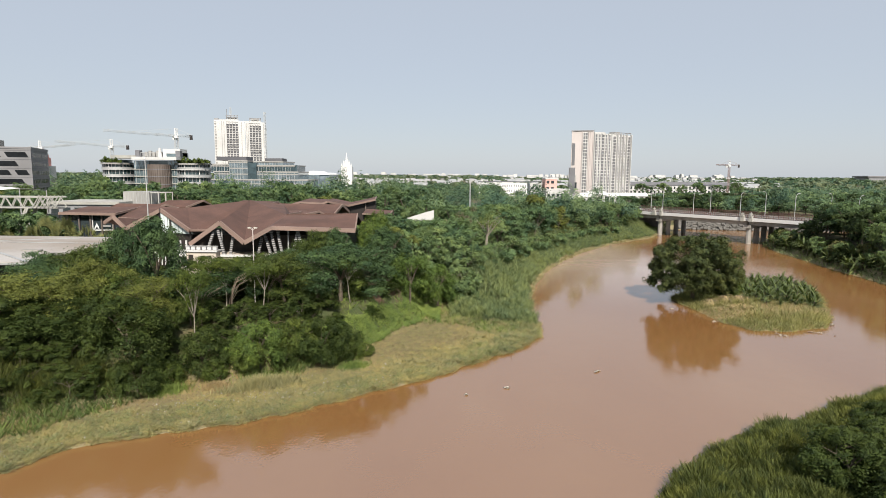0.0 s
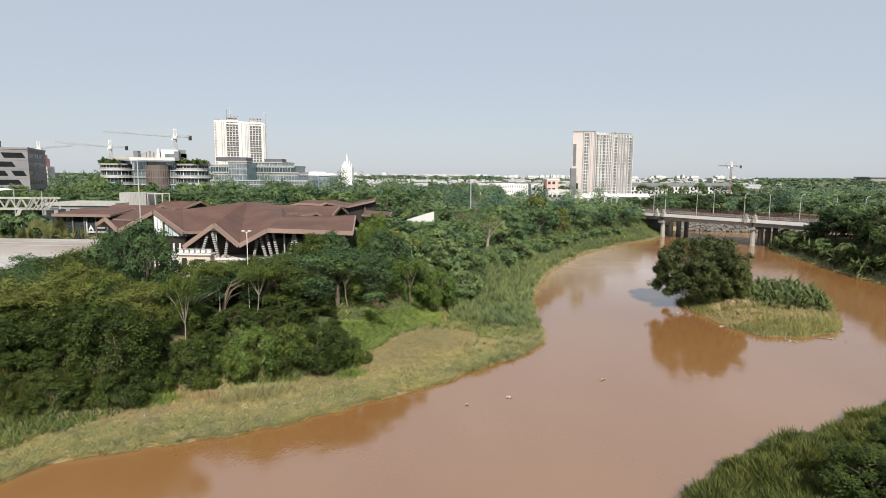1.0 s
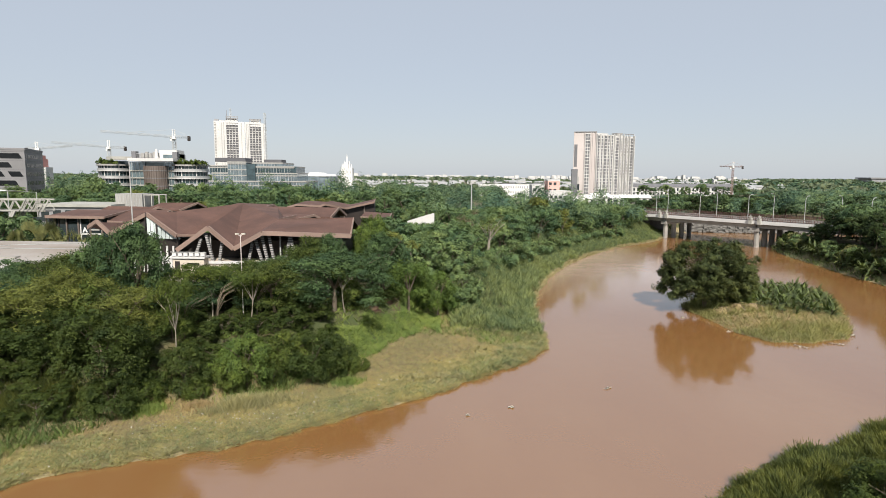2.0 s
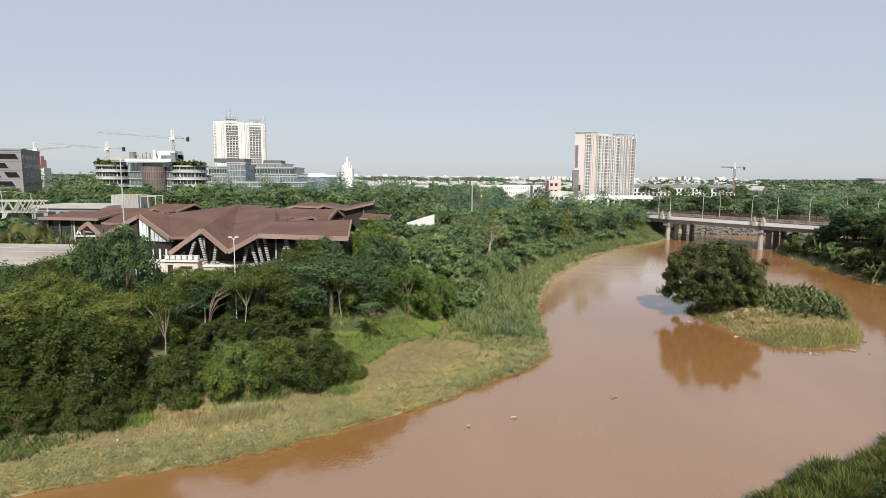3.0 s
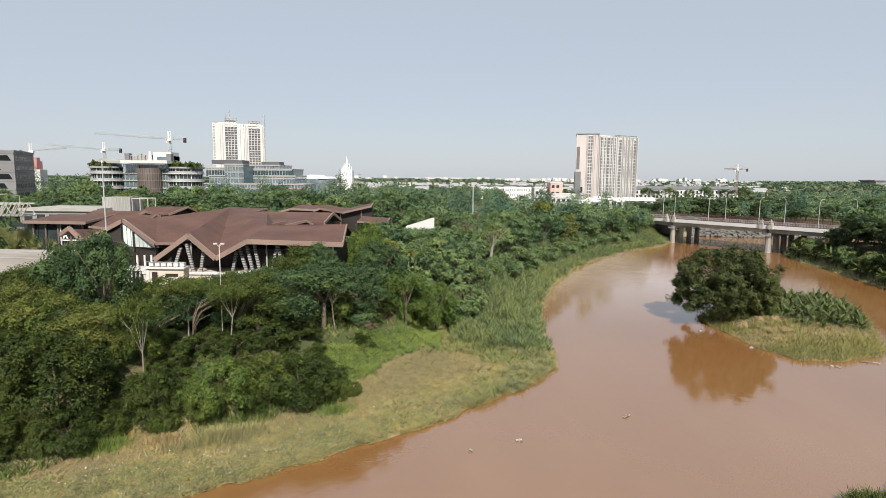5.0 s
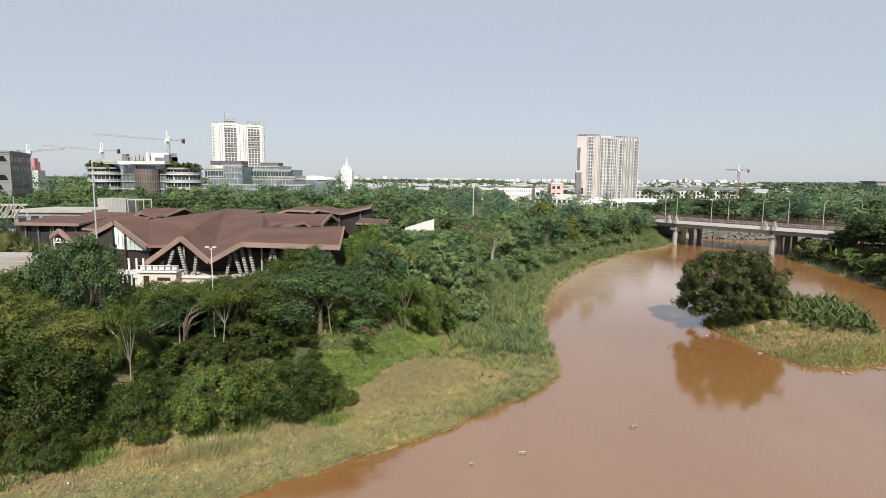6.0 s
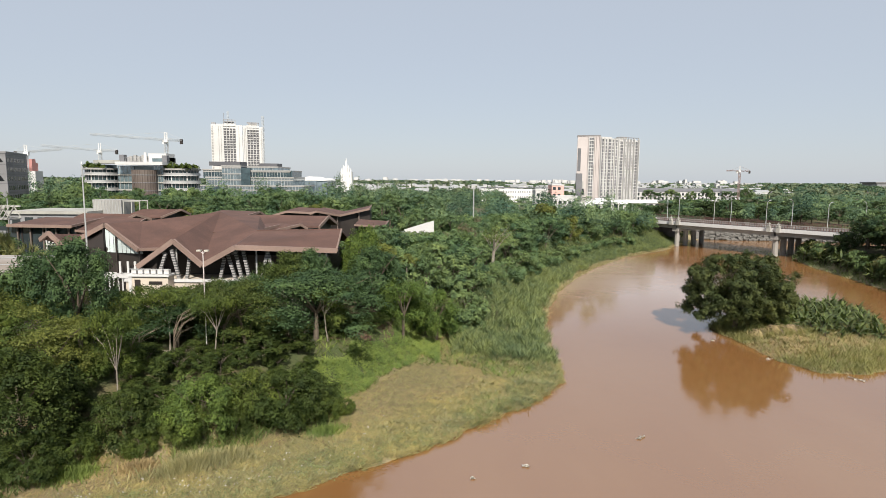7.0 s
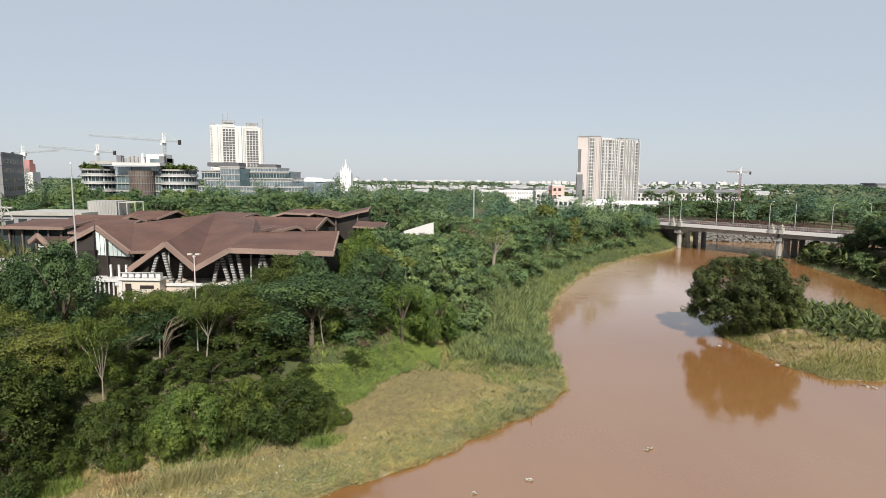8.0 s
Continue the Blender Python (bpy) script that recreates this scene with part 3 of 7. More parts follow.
def make_hall():
    hall = thing("convention_hall", pose(-30, 90, 6.0), "low hall with a folded brown shingle roof and striped slanting columns", "hall")
    O = Vector((-30, 90, 6.0))

    def L(pts):
        return [tuple(Vector(p) - O) for p in pts]
    P = dict(Z0=(-53.5, 90, 14.6), A0=(-50.9, 88, 15.7), A1=(-49.1, 88, 13.9), A2=(-43.6, 88, 16.8), A3=(-38.2, 85.6, 13.9), V1=(-36.2, 88, 13.7), B0=(-37.6, 84, 12.1), B1=(-33.1, 84, 15.3),
             B2=(-29.3, 83, 12.5), B3=(-25.3, 83, 14.7), B4=(-13.4, 84, 14.3), K=(-25.6, 92, 15.75), K2=(-14.3, 92, 16.0), T1=(-42.6, 95, 16.6), T2=(-36.0, 106, 17.4), T3=(-44, 112, 16.2),
             N1=(-27, 102, 14.2), N2=(-14.5, 100, 13.8), W1=(-52, 100, 14.6), T4=(-30.5, 108, 16.6))
    names = list(P)
    faces = ["Z0 A0 A1 W1", "A1 A2 T1 W1", "A2 A3 T1", "T1 A3 T2", "A3 V1 T2", "V1 B0 T2", "B0 B1 T2", "B1 B2 T2", "B2 B3 K", "B2 K T2", "B3 B4 K2 K", "K K2 N2 N1", "K N1 T4 T2", "T1 T2 T3 W1"]
    idx = [tuple(names.index(n) for n in f.split()) for f in faces]
    part("roof", Solid().sheet(L([P[n] for n in names]), idx, 0.3), M_ROOF, hall, "folded roof of worn brown shingles")
    fascia(hall, L([P[n] for n in ("Z0", "A0", "A1", "A2", "A3")]), 0.55)
    fascia(hall, L([P["A3"], P["V1"]]), 0.35)
    fascia(hall, L([P[n] for n in ("B0", "B1", "B2", "B3", "B4")]), 0.6)
    fascia(hall, L([P["B4"], P["K2"]]), 0.4, 0.2)
    part("ridge_cap", Solid().beam(*L([P["K"], P["K2"]]), 0.4, 0.16), M_ROOF, hall)
    # raised folds behind the wing, their open ends to the river
    for line in FOLDS:
        back = [(x - 5.5, y + 1.5, z + 0.1) for x, y, z in line]
        n = len(line)
        part("roof_fold", Solid().sheet(L(line + back), [(i, i + 1, n + i + 1, n + i) for i in range(n - 1)], 0.2), M_ROOF, hall, "small raised fold of the brown roof")
        fascia(hall, L(line), 0.4, 0.2)
        # near-black sheet under each fold, the open end's shade put into its colour
        low = [(x - 0.7, y, z - 1.9) for x, y, z in line]
        part("fold_shade_sheet", Solid().add(L([(x - 0.7, y, z - 0.3) for x, y, z in line] + low), [(n + i, n + i + 1, i + 1, i) for i in range(n - 1)]), M_DARK, hall)
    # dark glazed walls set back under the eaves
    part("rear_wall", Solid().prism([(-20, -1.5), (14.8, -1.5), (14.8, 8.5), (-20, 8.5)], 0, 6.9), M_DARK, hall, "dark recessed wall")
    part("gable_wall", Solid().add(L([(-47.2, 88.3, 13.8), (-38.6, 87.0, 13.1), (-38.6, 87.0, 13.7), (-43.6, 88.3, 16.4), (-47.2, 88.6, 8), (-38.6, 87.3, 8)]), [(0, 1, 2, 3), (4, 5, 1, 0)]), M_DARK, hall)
    # white glazing in the first gable
    for i in range(9):
        x0, x1 = -43.6 + i * 0.62, -43.6 + i * 0.62 + 0.54
        t = (x0 + 43.6) / 5.4
        t1 = (x1 + 43.6) / 5.4
        y = 87.9 - 1.5 * t
        part("glazing_panel", Solid().add(L([(x0, y - 0.12, 13.2), (x1, y - 0.25, 13.2), (x1, y - 0.25, 16.15 - 2.7 * t1), (x0, y - 0.12, 16.15 - 2.7 * t)]), [(0, 1, 2, 3)]), M_GLASSG, hall, "pale frosted glass panel")
    for x in (-43.7, -41.9, -38.5):
        t = (x + 43.6) / 5.4
        part("mullion", Solid().beam(*L([(x, 87.6 - 1.5 * t, 9), (x, 87.6 - 1.5 * t, 16.1 - 2.7 * max(t, 0))]), 0.16, 0.16, (0, 1, 0)), M_DARK, hall)
    for x in (-41.2, -40.2, -39.3):
        part("doorway", Solid().box(x + 30 - 0.12, x + 30 + 0.12, -3.55, -3.4, 4.7, 6.2), M_OFFWHITE, hall, "white framed doorway")
    # slanting columns in pairs
    base = 4.3
    for xa, xb, top in ((-35.6, -34.3, 7.6), (-32.9, -33.6, 8.0), (-32.0, -31.4, 7.2), (-27.9, -27.2, 7.0), (-26.0, -26.8, 7.6), (-25.2, -25.9, 8.1), (-24.3, -24.9, 8.1), (-22.8, -21.9, 8.0), (-21.2, -21.9, 8.0), (-20.2, -19.1, 7.9), (-18.0, -18.9, 7.9), (-16.5, -15.6, 7.8)):
        part("column", Solid().beam((xa + 30, -5.3, base), (xb + 30, -5.6, top), 0.36, 0.34, (0, 1, 0)), M_STRIPE, hall, "slanting column with striped cladding")
    for x in (-33.3, -23.5, -19.9, -14.9):
        part("post", Solid().tube((x + 30, -5.0, base), (x + 30, -5.0, 8.0), 0.11, 0.11, 8), M_STEEL, hall)
    part("terrace", Solid().box(-9.2, 16, -5.9, -1.5, 0, 4.3), M_BEIGE, hall, "beige rendered terrace base")
    part("terrace_edge", Solid().box(-9.3, 16.1, -6.1, -5.9, 4.1, 4.45), M_OFFWHITE, hall)
    # service block with balustrade
    block = part("service_block", Solid().box(-7.6, -3.3, -7.4, -5.92, 0, 5.0), M_BEIGE, hall, "beige rendered service block")
    part("block_end", Solid().box(-8.0, -7.6, -7.5, -3.6, 0, 5.3), M_OFFWHITE, hall, "white end wall")
    part("block_door", Solid().box(-7.3, -6.6, -7.44, -7.4, 2.2, 4.6), M_DARK, block)
    part("slot_window", Solid().box(-5.6, -4.0, -7.44, -7.4, 4.0, 4.4), M_DARK, block)
    part("block_coping", Solid().box(-8.1, -3.1, -7.65, -5.92, 5.0, 5.22), M_OFFWHITE, block)
    for i in range(6):
        x = -7.7 + i * 0.78
        part("condenser", Solid().box(x, x + 0.56, -7.3, -6.7, 5.3, 5.8), M_OFFWHITE, hall, "white air-conditioning unit on the roof edge")
    part("block_rail", Solid().box(-7.9, -3.2, -7.42, -7.36, 5.84, 5.9), M_OFFWHITE, hall)
    part("side_terrace", Solid().box(-13.5, -8.0, -4.2, -2, 0, 4.25), M_DARK, hall)
    part("side_slab", Solid().box(-13.6, -8.0, -4.6, -2, 4.25, 4.6), M_OFFWHITE, hall)
    for i in range(8):
        part("baluster", Solid().tube((-13.2 + i * 0.55, -4.4, 2.6), (-13.2 + i * 0.55, -4.4, 4.25), 0.1, 0.1, 6), M_OFFWHITE, hall)


make_hall()


def wing(label, front, shift, back_z=0.0, deep=0.5, posts=0, base=5.3):
    """A hall wing: a folded roof that runs from its front line by a shift, with fascia boards and a dark wall under it."""
    o = Vector((front[0][0], front[0][1], base))
    f = [tuple(Vector(p) - o) for p in front]
    b = [(x + shift[0], y + shift[1], z + back_z) for x, y, z in f]
    n = len(f)
    w = thing("pavilion", pose(*o), label, "hall wing", "hall wings")
    roof = part("roof", Solid().sheet(f + b, [(i, i + 1, n + i + 1, n + i) for i in range(n - 1)], 0.28), M_ROOF, w, "worn brown shingle roof")
    fascia(roof, f, deep, 0.25)
    fascia(roof, [f[-1], b[-1]], deep * 0.8, 0.22)
    inn = Vector((shift[0], shift[1], 0)).normalized() * 1.3
    u = [(x + inn.x, y + inn.y, z - 0.32) for x, y, z in f]
    v = [(x + shift[0] - inn.x, y + shift[1] - inn.y, z - 0.32) for x, y, z in f]
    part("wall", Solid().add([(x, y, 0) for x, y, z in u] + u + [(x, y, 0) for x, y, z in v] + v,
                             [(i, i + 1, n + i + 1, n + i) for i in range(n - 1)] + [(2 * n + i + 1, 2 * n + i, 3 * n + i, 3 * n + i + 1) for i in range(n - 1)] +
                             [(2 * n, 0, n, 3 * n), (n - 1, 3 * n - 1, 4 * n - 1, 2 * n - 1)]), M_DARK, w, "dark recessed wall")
    for i in range(posts):
        k = (i + 0.5) / posts * (n - 1)
        p = Vector(f[int(k)]).lerp(Vector(f[int(k) + 1]), k - int(k)) + inn * 0.7
        part("post", Solid().box(p.x - 0.13, p.x + 0.13, p.y - 0.13, p.y + 0.13, 0, p.z - 0.3), M_BROWNCLAD, w)
    return w


wing("hall wing with a brown gable end and pinkish fascia", [(-21.8, 112.0, 14.7), (-21.4, 118.0, 16.1), (-21.0, 124.0, 14.3)], (-13.5, 0.6), 0.1)
wing("broad hall wing with a zigzag eave and dark glazing", [(-32.6, 150.0, 14.6), (-31.1, 150.0, 15.2), (-26.6, 156.0, 13.9), (-19.9, 160.0, 15.4)], (-1.5, 15), 0.15, 0.5, 4)
wing("hall wing with a shallow brown gable", [(-45.5, 160.0, 13.2), (-40.8, 160.0, 14.5), (-33.0, 161.0, 14.1)], (0, 12), 0.5)
wing("brown roof piece rising behind the hall", [(-41.4, 130.0, 14.9), (-40.9, 140.0, 15.5), (-40.4, 142.5, 14.5)], (-9, 2), 0.2, 0.4)
wing("hall wing with its gable end to the river", [(-73.5, 137.0, 11.6), (-69.1, 142.0, 14.6), (-67.2, 145.0, 13.4)], (-13, 2), 0.0)
wing("far hall wing with a brown gable roof", [(-70.1, 155.0, 13.1), (-67.4, 160.0, 14.8), (-66.8, 164.0, 13.4)], (-9, -1.5), 0.0)
wing("low brown-roofed wing beside the trees", [(-21.0, 143.0, 12.6), (-14.6, 146.0, 12.0)], (0, 8), 0.7, 0.4)
wing("long low hall wing over a dark glazed front", [(-80.2, 119.0, 13.95), (-68.4, 119.0, 13.85)], (0, 10), 0.75, 0.55, 5)
wing("low brown roof joining the hall wings", [(-68.0, 119.4, 13.0), (-58.5, 117.0, 12.6)], (-1, 11), 2.0, 0.4)


def make_annex_front():
    """Glazed entrance and white emblem under the long wing's eaves."""
    a = thing("entrance_front", pose(-74.4, 120.2, 5.4), "dark glazed entrance front with white frames", "entrance")
    part("glass_wall", Solid().box(-9, 6, 0, 0.3, 0, 8.2), M_GLASS, a)
    for x in (-9, -6.5, -4, 0.4, 4.6, 6):
        part("post", Solid().box(x - .1, x + .1, -.15, 0, 0, 8.2), M_OFFWHITE if x in (0.4, 4.6) else M_DARK, a)
    for i in range(4):
        for j in range(3):
            part("pane_frame", Solid().box(-8.7 + i * 0.62, -8.25 + i * 0.62, -.08, 0, 5.2 + j * 0.8, 5.75 + j * 0.8), M_GREYWALL, a)
    part("lintel", Solid().box(0.5, 4.5, -.18, 0, 4.75, 5.0), M_OFFWHITE, a, "white lintel")
    part("emblem", Solid().add([(0.75, -.2, 5.2), (1.05, -.2, 5.2), (1.3, -.2, 5.7), (1.55, -.2, 5.2), (1.85, -.2, 5.2), (1.3, -.2, 6.4)], [(0, 1, 2, 5), (2, 3, 4, 5)]), M_WHITE, a, "plain white emblem")
    part("name_bar", Solid().box(2.3, 4.2, -.2, -.12, 5.6, 5.9), M_LOUVRE, a)
    f = thing("flat_roofed_block", pose(-100, 152, 5.4), "long low block with a pale flat roof edge", "building")
    part("wall", Solid().box(-5, 13.5, 0, 14, 0, 8.4), M_GREYWALL, f)
    part("roof_edge", Solid().box(-5.4, 14, -.5, 14.4, 8.4, 9.1), M_CREAM, f, "pale concrete roof edge")
    for i in range(6):
        part("opening", Solid().box(-4.4 + i * 3.1, -2.4 + i * 3.1, -.06, 0, 5.2, 7.6), M_GLASS, f)


make_annex_front()


def make_plant_box():
    g = thing("rooftop_plant", pose(-82.5, 158, 6), "grey louvred rooftop plant box beside a white pergola", "plant room")
    part("casing", Solid().box(-6, 1.2, 0, 6, 0, 11.1), M_LOUVRE, g)
    for i in range(11):
        x = -5.9 + i * 0.7
        part("louvre", Solid().box(x, x + 0.1, -0.1, 0, 7.5, 11.1), M_STEEL, g)
    for x in (1.6, 3.6, 5.6):
        for y in (0.2, 4):
            part("post", Solid().box(x - .1, x + .1, y - .1, y + .1, 0, 10.7), M_CREAM, g)
    for y in (0.2, 4):
        part("rail", Solid().box(1.4, 5.8, y - .12, y + .12, 10.7, 10.95), M_CREAM, g)


make_plant_box()


def make_sheet_roof():
    b = thing("market_shed", pose(-62, 82, 5.6), "flat-roofed shed with pale sheet-metal roof and dark open sides", "shed")
    v = [(-26, -13.2, 5.95), (11.4, -13.2, 5.9), (11.6, 4.0, 6.05), (9.0, 12.6, 6.1), (-26, 13.6, 6.15), (-8, 1.5, 6.5)]
    part("roof", Solid().sheet(v, [(0, 1, 5), (1, 2, 5), (2, 3, 5), (3, 4, 5), (4, 0, 5)], 0.18), M_METALROOF, b, "pale weathered sheet-metal roof")
    # near-black box stands in for the shade within the open sides
    part("wall", Solid().box(-22, 9.4, -10.5, 8, 0, 5.5), M_DARK, b)
    part("eave_band", Solid().beam((-26, -13.25, 5.68), (11.45, -13.25, 5.64), 0.12, 0.25), M_STEEL, b)
    for i in range(8):
        part("post", Solid().box(-23 + i * 4.6, -22.8 + i * 4.6, -12.4, -12.2, 0, 5.75), M_STEEL, b)
    apex = Vector(v[5])
    for i in range(5):
        part("ridge_cap", Solid().beam(Vector(v[i]) + Vector((0, 0, .05)), apex + Vector((0, 0, .05)), 0.35, 0.06), M_STEEL, b)
    for i in range(5):
        part("patch", Solid().box(-16 + i * 5.2, -13.6 + i * 5.2, -7.5 + (i % 3) * 2.3, -6.6 + (i % 3) * 2.3, 6.1, 6.28), M_CONC, b, "dull repair sheet")


make_sheet_roof()


def make_truss():
    b = thing("truss_walkway", pose(-110, 126, 5.5), "white steel truss walkway on raking struts", "footbridge")
    for y in (0, 3):
        for z in (9.0, 11.3):
            part("chord", Solid().beam((-20, y, z), (25, y, z), 0.35, 0.3), M_CREAM, b)
        for i in range(18):
            x = -20 + i * 2.5
            part("diagonal", Solid().beam((x, y, 9.0), (x + 1.25, y, 11.3), 0.16, 0.16), M_CREAM, b)
            part("diagonal", Solid().beam((x + 1.25, y, 11.3), (x + 2.5, y, 9.0), 0.16, 0.16), M_CREAM, b)
        for x in (6, 14):
            part("strut", Solid().beam((x, y, 0), (x + 4.5, y, 9.0), 0.4, 0.4), M_CREAM, b)
    part("deck", Solid().box(-20, 25, 0, 3, 8.75, 8.9), M_CONC, b)
    for k in range(7):
        part("raking_slat", Solid().beam((19.5 + k * 0.85, -0.3, 8.9), (21.3 + k * 0.85, -0.3, 11.7), 0.14, 0.14), M_CREAM, b)
    for y in (0, 3):
        part("strut", Solid().beam((13.5, y, 0), (18, y, 8.8), 0.4, 0.4), M_CREAM, b)
    t = thing("tensile_canopy", pose(-118, 145, 5.5), "white stretched fabric canopy on masts", "canopy")
    v = [(-12, -4, 11.5), (4, -5, 11.8), (13, -3, 12.8), (12, 8, 12), (-12, 8, 12.5), (-4, 1, 13.6)]
    part("fabric", Solid().sheet(v, [(0, 1, 5), (1, 2, 5), (2, 3, 5), (3, 4, 5), (4, 0, 5)], 0.06), M_WHITE, t)
    for x, y, z in ((-12, -4, 11.5), (13, -3, 12.8), (12, 8, 12), (-4, 1, 13.6), (-12, 8, 12.5)):
        part("mast", Solid().tube((x, y, 0), (x, y, z), 0.18, 0.12, 6), M_STEEL, t)


make_truss()


# ---- offices and towers ----
def make_office():
    b = thing("office_block", pose(-163.0, 228, 5.5, 0, 0, 24), "grey office block with slanting dark window bands", "office")
    part("body", Solid().box(-40, 0, 0, 30, 0, 25.6), M_OFFBAND, b, "grey panelled walls")
    part("parapet", Solid().box(-40.2, 0.2, -0.2, 30.2, 25.6, 26.3), M_OFFBAND, b)
    part("roof_unit", Solid().box(-36, -13, 6, 20, 26.3, 29.4), M_GLASSD, b, "dark rooftop plant screen")
    rnd = random.Random(2)
    for f in range(7):
        z = 1.6 + f * 3.45
        x = -39.0 + (3.2 if f % 2 else 0)
        k = 1.1
        while x < -3.5:
            x1 = min(x + rnd.uniform(8.5, 11), -0.8)
            part("window_band", Solid().add([(x, -0.06, z + 2.0), (x + k, -0.06, z), (x1, -0.06, z), (x1 - k, -0.06, z + 2.0), (x, 0.3, z + 2.0), (x + k, 0.3, z), (x1, 0.3, z), (x1 - k, 0.3, z + 2.0)],
                                            [(0, 1, 2, 3), (0, 4, 5, 1), (1, 5, 6, 2), (2, 6, 7, 3), (3, 7, 4, 0)]), M_GLASSD, b, "slanting band of dark glass")
            x = x1 + rnd.uniform(0.9, 1.5)
        part("floor_joint", Solid().box(-40.05, 0.05, -0.05, 30.05, z + 2.55, z + 2.65), M_OFFICE, b)
        y = 1.2 + 0.8 * (f % 2)
        while y < 28:
            w = rnd.choice((0.9, 1.2, 2.2))
            part("window", Solid().box(-0.02, 0.06, y, y + w, z + 0.1, z + 1.7), M_GLASSD, b)
            y += w + rnd.uniform(0.7, 1.5)
    r = thing("red_sign_tower", pose(-252.0, 362, 5.5), "faded red building top beyond the trees", "building")
    part("base", Solid().box(-3.6, 4.0, -0.6, 6, 0, 20.4), M_OFFWHITE, r, "white lower storeys")
    part("body", Solid().box(-3.4, 2.0, 0, 5, 20.4, 25.4), M_CRANER, r, "faded red wall")
    part("roof", Solid().prism([(-2.4, 1), (1.4, 1), (1.4, 4), (-2.4, 4)], 25.4, 27.6), M_CRANER, r)


make_office()


def make_round_glass():
    b = thing("round_glass_offices", pose(-128, 258, 5.5), "curved glass office building with roof gardens and a brown drum", "office")
    n = 28
    turns = [2 * math.pi * i / n for i in range(n)]
    for cx, rx in ((-21.75, 6.9), (12.2, 7.3)):
        def oval(k):
            return [(cx + rx * k * math.cos(a), 8 + 8.5 * k * math.sin(a)) for a in turns]
        drum = part("glass_drum", Solid().prism(oval(0.9), 0, 20.6), M_GLASST, b, "curved blue-grey glass wall")
        for f in range(6):
            z = 1.9 + f * 3.2
            part("floor_slab", Solid().prism(oval(1.04), z, z + 0.3), M_OFFWHITE, drum, "pale projecting floor slab")
            part("spandrel", Solid().prism(oval(1.0), z + 0.3, z + 1.25), M_STEEL, drum, "pale grey metal spandrel band")
        for i in range(n):
            a = 2 * math.pi * (i + .5) / n
            w = 0.2 if i % 4 == 0 else 0.09
            x, y = cx + rx * 0.925 * math.cos(a), 8 + 7.86 * math.sin(a)
            part("mullion", Solid().box(x - w, x + w, y - .09, y + .09, 0, 20.6), M_OFFWHITE if i % 4 == 0 else M_GREYWALL, drum)
        part("parapet", Solid().prism(oval(1.05), 20.3, 21.0), M_LOUVRE, b, "grey roof parapet")
        part("upper_storey", Solid().prism(oval(0.72), 21.0, 22.4), M_GLASSM, b)
    part("brown_drum", Solid().prism([(-0.1 + 4.7 * math.cos(a), 0.8 + 5 * math.sin(a)) for a in turns], 0, 20.3), M_BROWNCLAD, b, "brown clad central drum")
    for i in range(16):
        a = math.pi + math.pi * (i + 0.5) / 16
        x, y = -0.1 + 4.75 * math.cos(a), 0.8 + 5.05 * math.sin(a)
        part("fin", Solid().box(x - .08, x + .08, y - .12, y + .12, 0, 20.3), M_BROWNCLAD, b)
    for z in (4.6, 8.0, 11.4, 14.8, 18.0):
        part("drum_band", Solid().prism([(-0.1 + 4.86 * math.cos(a), 0.8 + 5.16 * math.sin(a)) for a in turns], z, z + 0.4), M_OFFBAND, b)
    for x0, x1 in ((-12.4, -5.6), (2.8, 7.6)):
        part("teal_glazing", Solid().box(x0, x1, 2.6, 3, 0, 22.0), M_GLASSM, b, "dark teal glazing")
        part("pale_glazing", Solid().box(x0, x1, 2.5, 2.6, 18.4, 22.0), M_GLASSP, b, "pale teal glazing")
        for z in (2.0, 5.2, 8.4, 11.6, 14.8, 18.0):
            part("floor_slab", Solid().box(x0, x1, 2.0, 3, z, z + 0.5), M_CREAM, b)
        for i in range(4):
            x = x0 + (x1 - x0) * (i + 0.5) / 4
            part("mullion", Solid().box(x - .07, x + .07, 2.4, 2.6, 0, 22), M_STEEL, b)
    part("link", Solid().box(-12.4, 7.6, 3, 12, 0, 22), M_GLASSM, b)
    part("roof_band", Solid().box(-10.6, 9.2, -2.6, 10, 22.3, 23.6), M_OFFWHITE, b, "white roof slab")
    part("left_canopy", Solid().prism([(-23.5, 4), (-20, 2), (-10.6, 1), (-10.6, 9), (-23.5, 9)], 22.9, 24.3), M_CREAM, b, "cream curved roof canopy")
    part("penthouse", Solid().box(-10.6, 9.0, 4, 10, 23.6, 25.6), M_GREYWALL, b)
    part("penthouse_wall", Solid().box(1.4, 9.0, 1.6, 9, 23.6, 27.2), M_OFFWHITE, b)
    part("penthouse_glass", Solid().box(3.0, 7.6, 1.5, 1.6, 23.8, 25.2), M_GLASSM, b)
    part("plant_box", Solid().box(-10.9, -9.0, 1.5, 4, 23.6, 26.6), M_GREYROOF, b)
    for i in range(7):
        x = -8.4 + i * 1.5
        part("rail_post", Solid().box(x - .06, x + .06, 1.4, 1.52, 23.6, 25.6), M_STEEL, b)
    part("rail", Solid().box(-8.6, 1.0, 1.4, 1.5, 25.5, 25.65), M_STEEL, b)
    part("dark_unit", Solid().box(7.2, 9.3, 1.2, 3, 23.6, 26.4), M_GREYROOF, b)
    part("roof_arch", Solid().tube((0.2, 1.4, 23.6), (0.2, 1.4, 27.6), 0.9, 0.5, 8), M_OFFWHITE, b, "pale curved roof hood")
    for i in range(5):
        x = -7.6 + i * 1.7
        part("roof_unit", Solid().box(x, x + 1.2, 3.4, 4.4, 23.6, 26.0 + 0.5 * (i % 2)), M_LOUVRE, b)


make_round_glass()


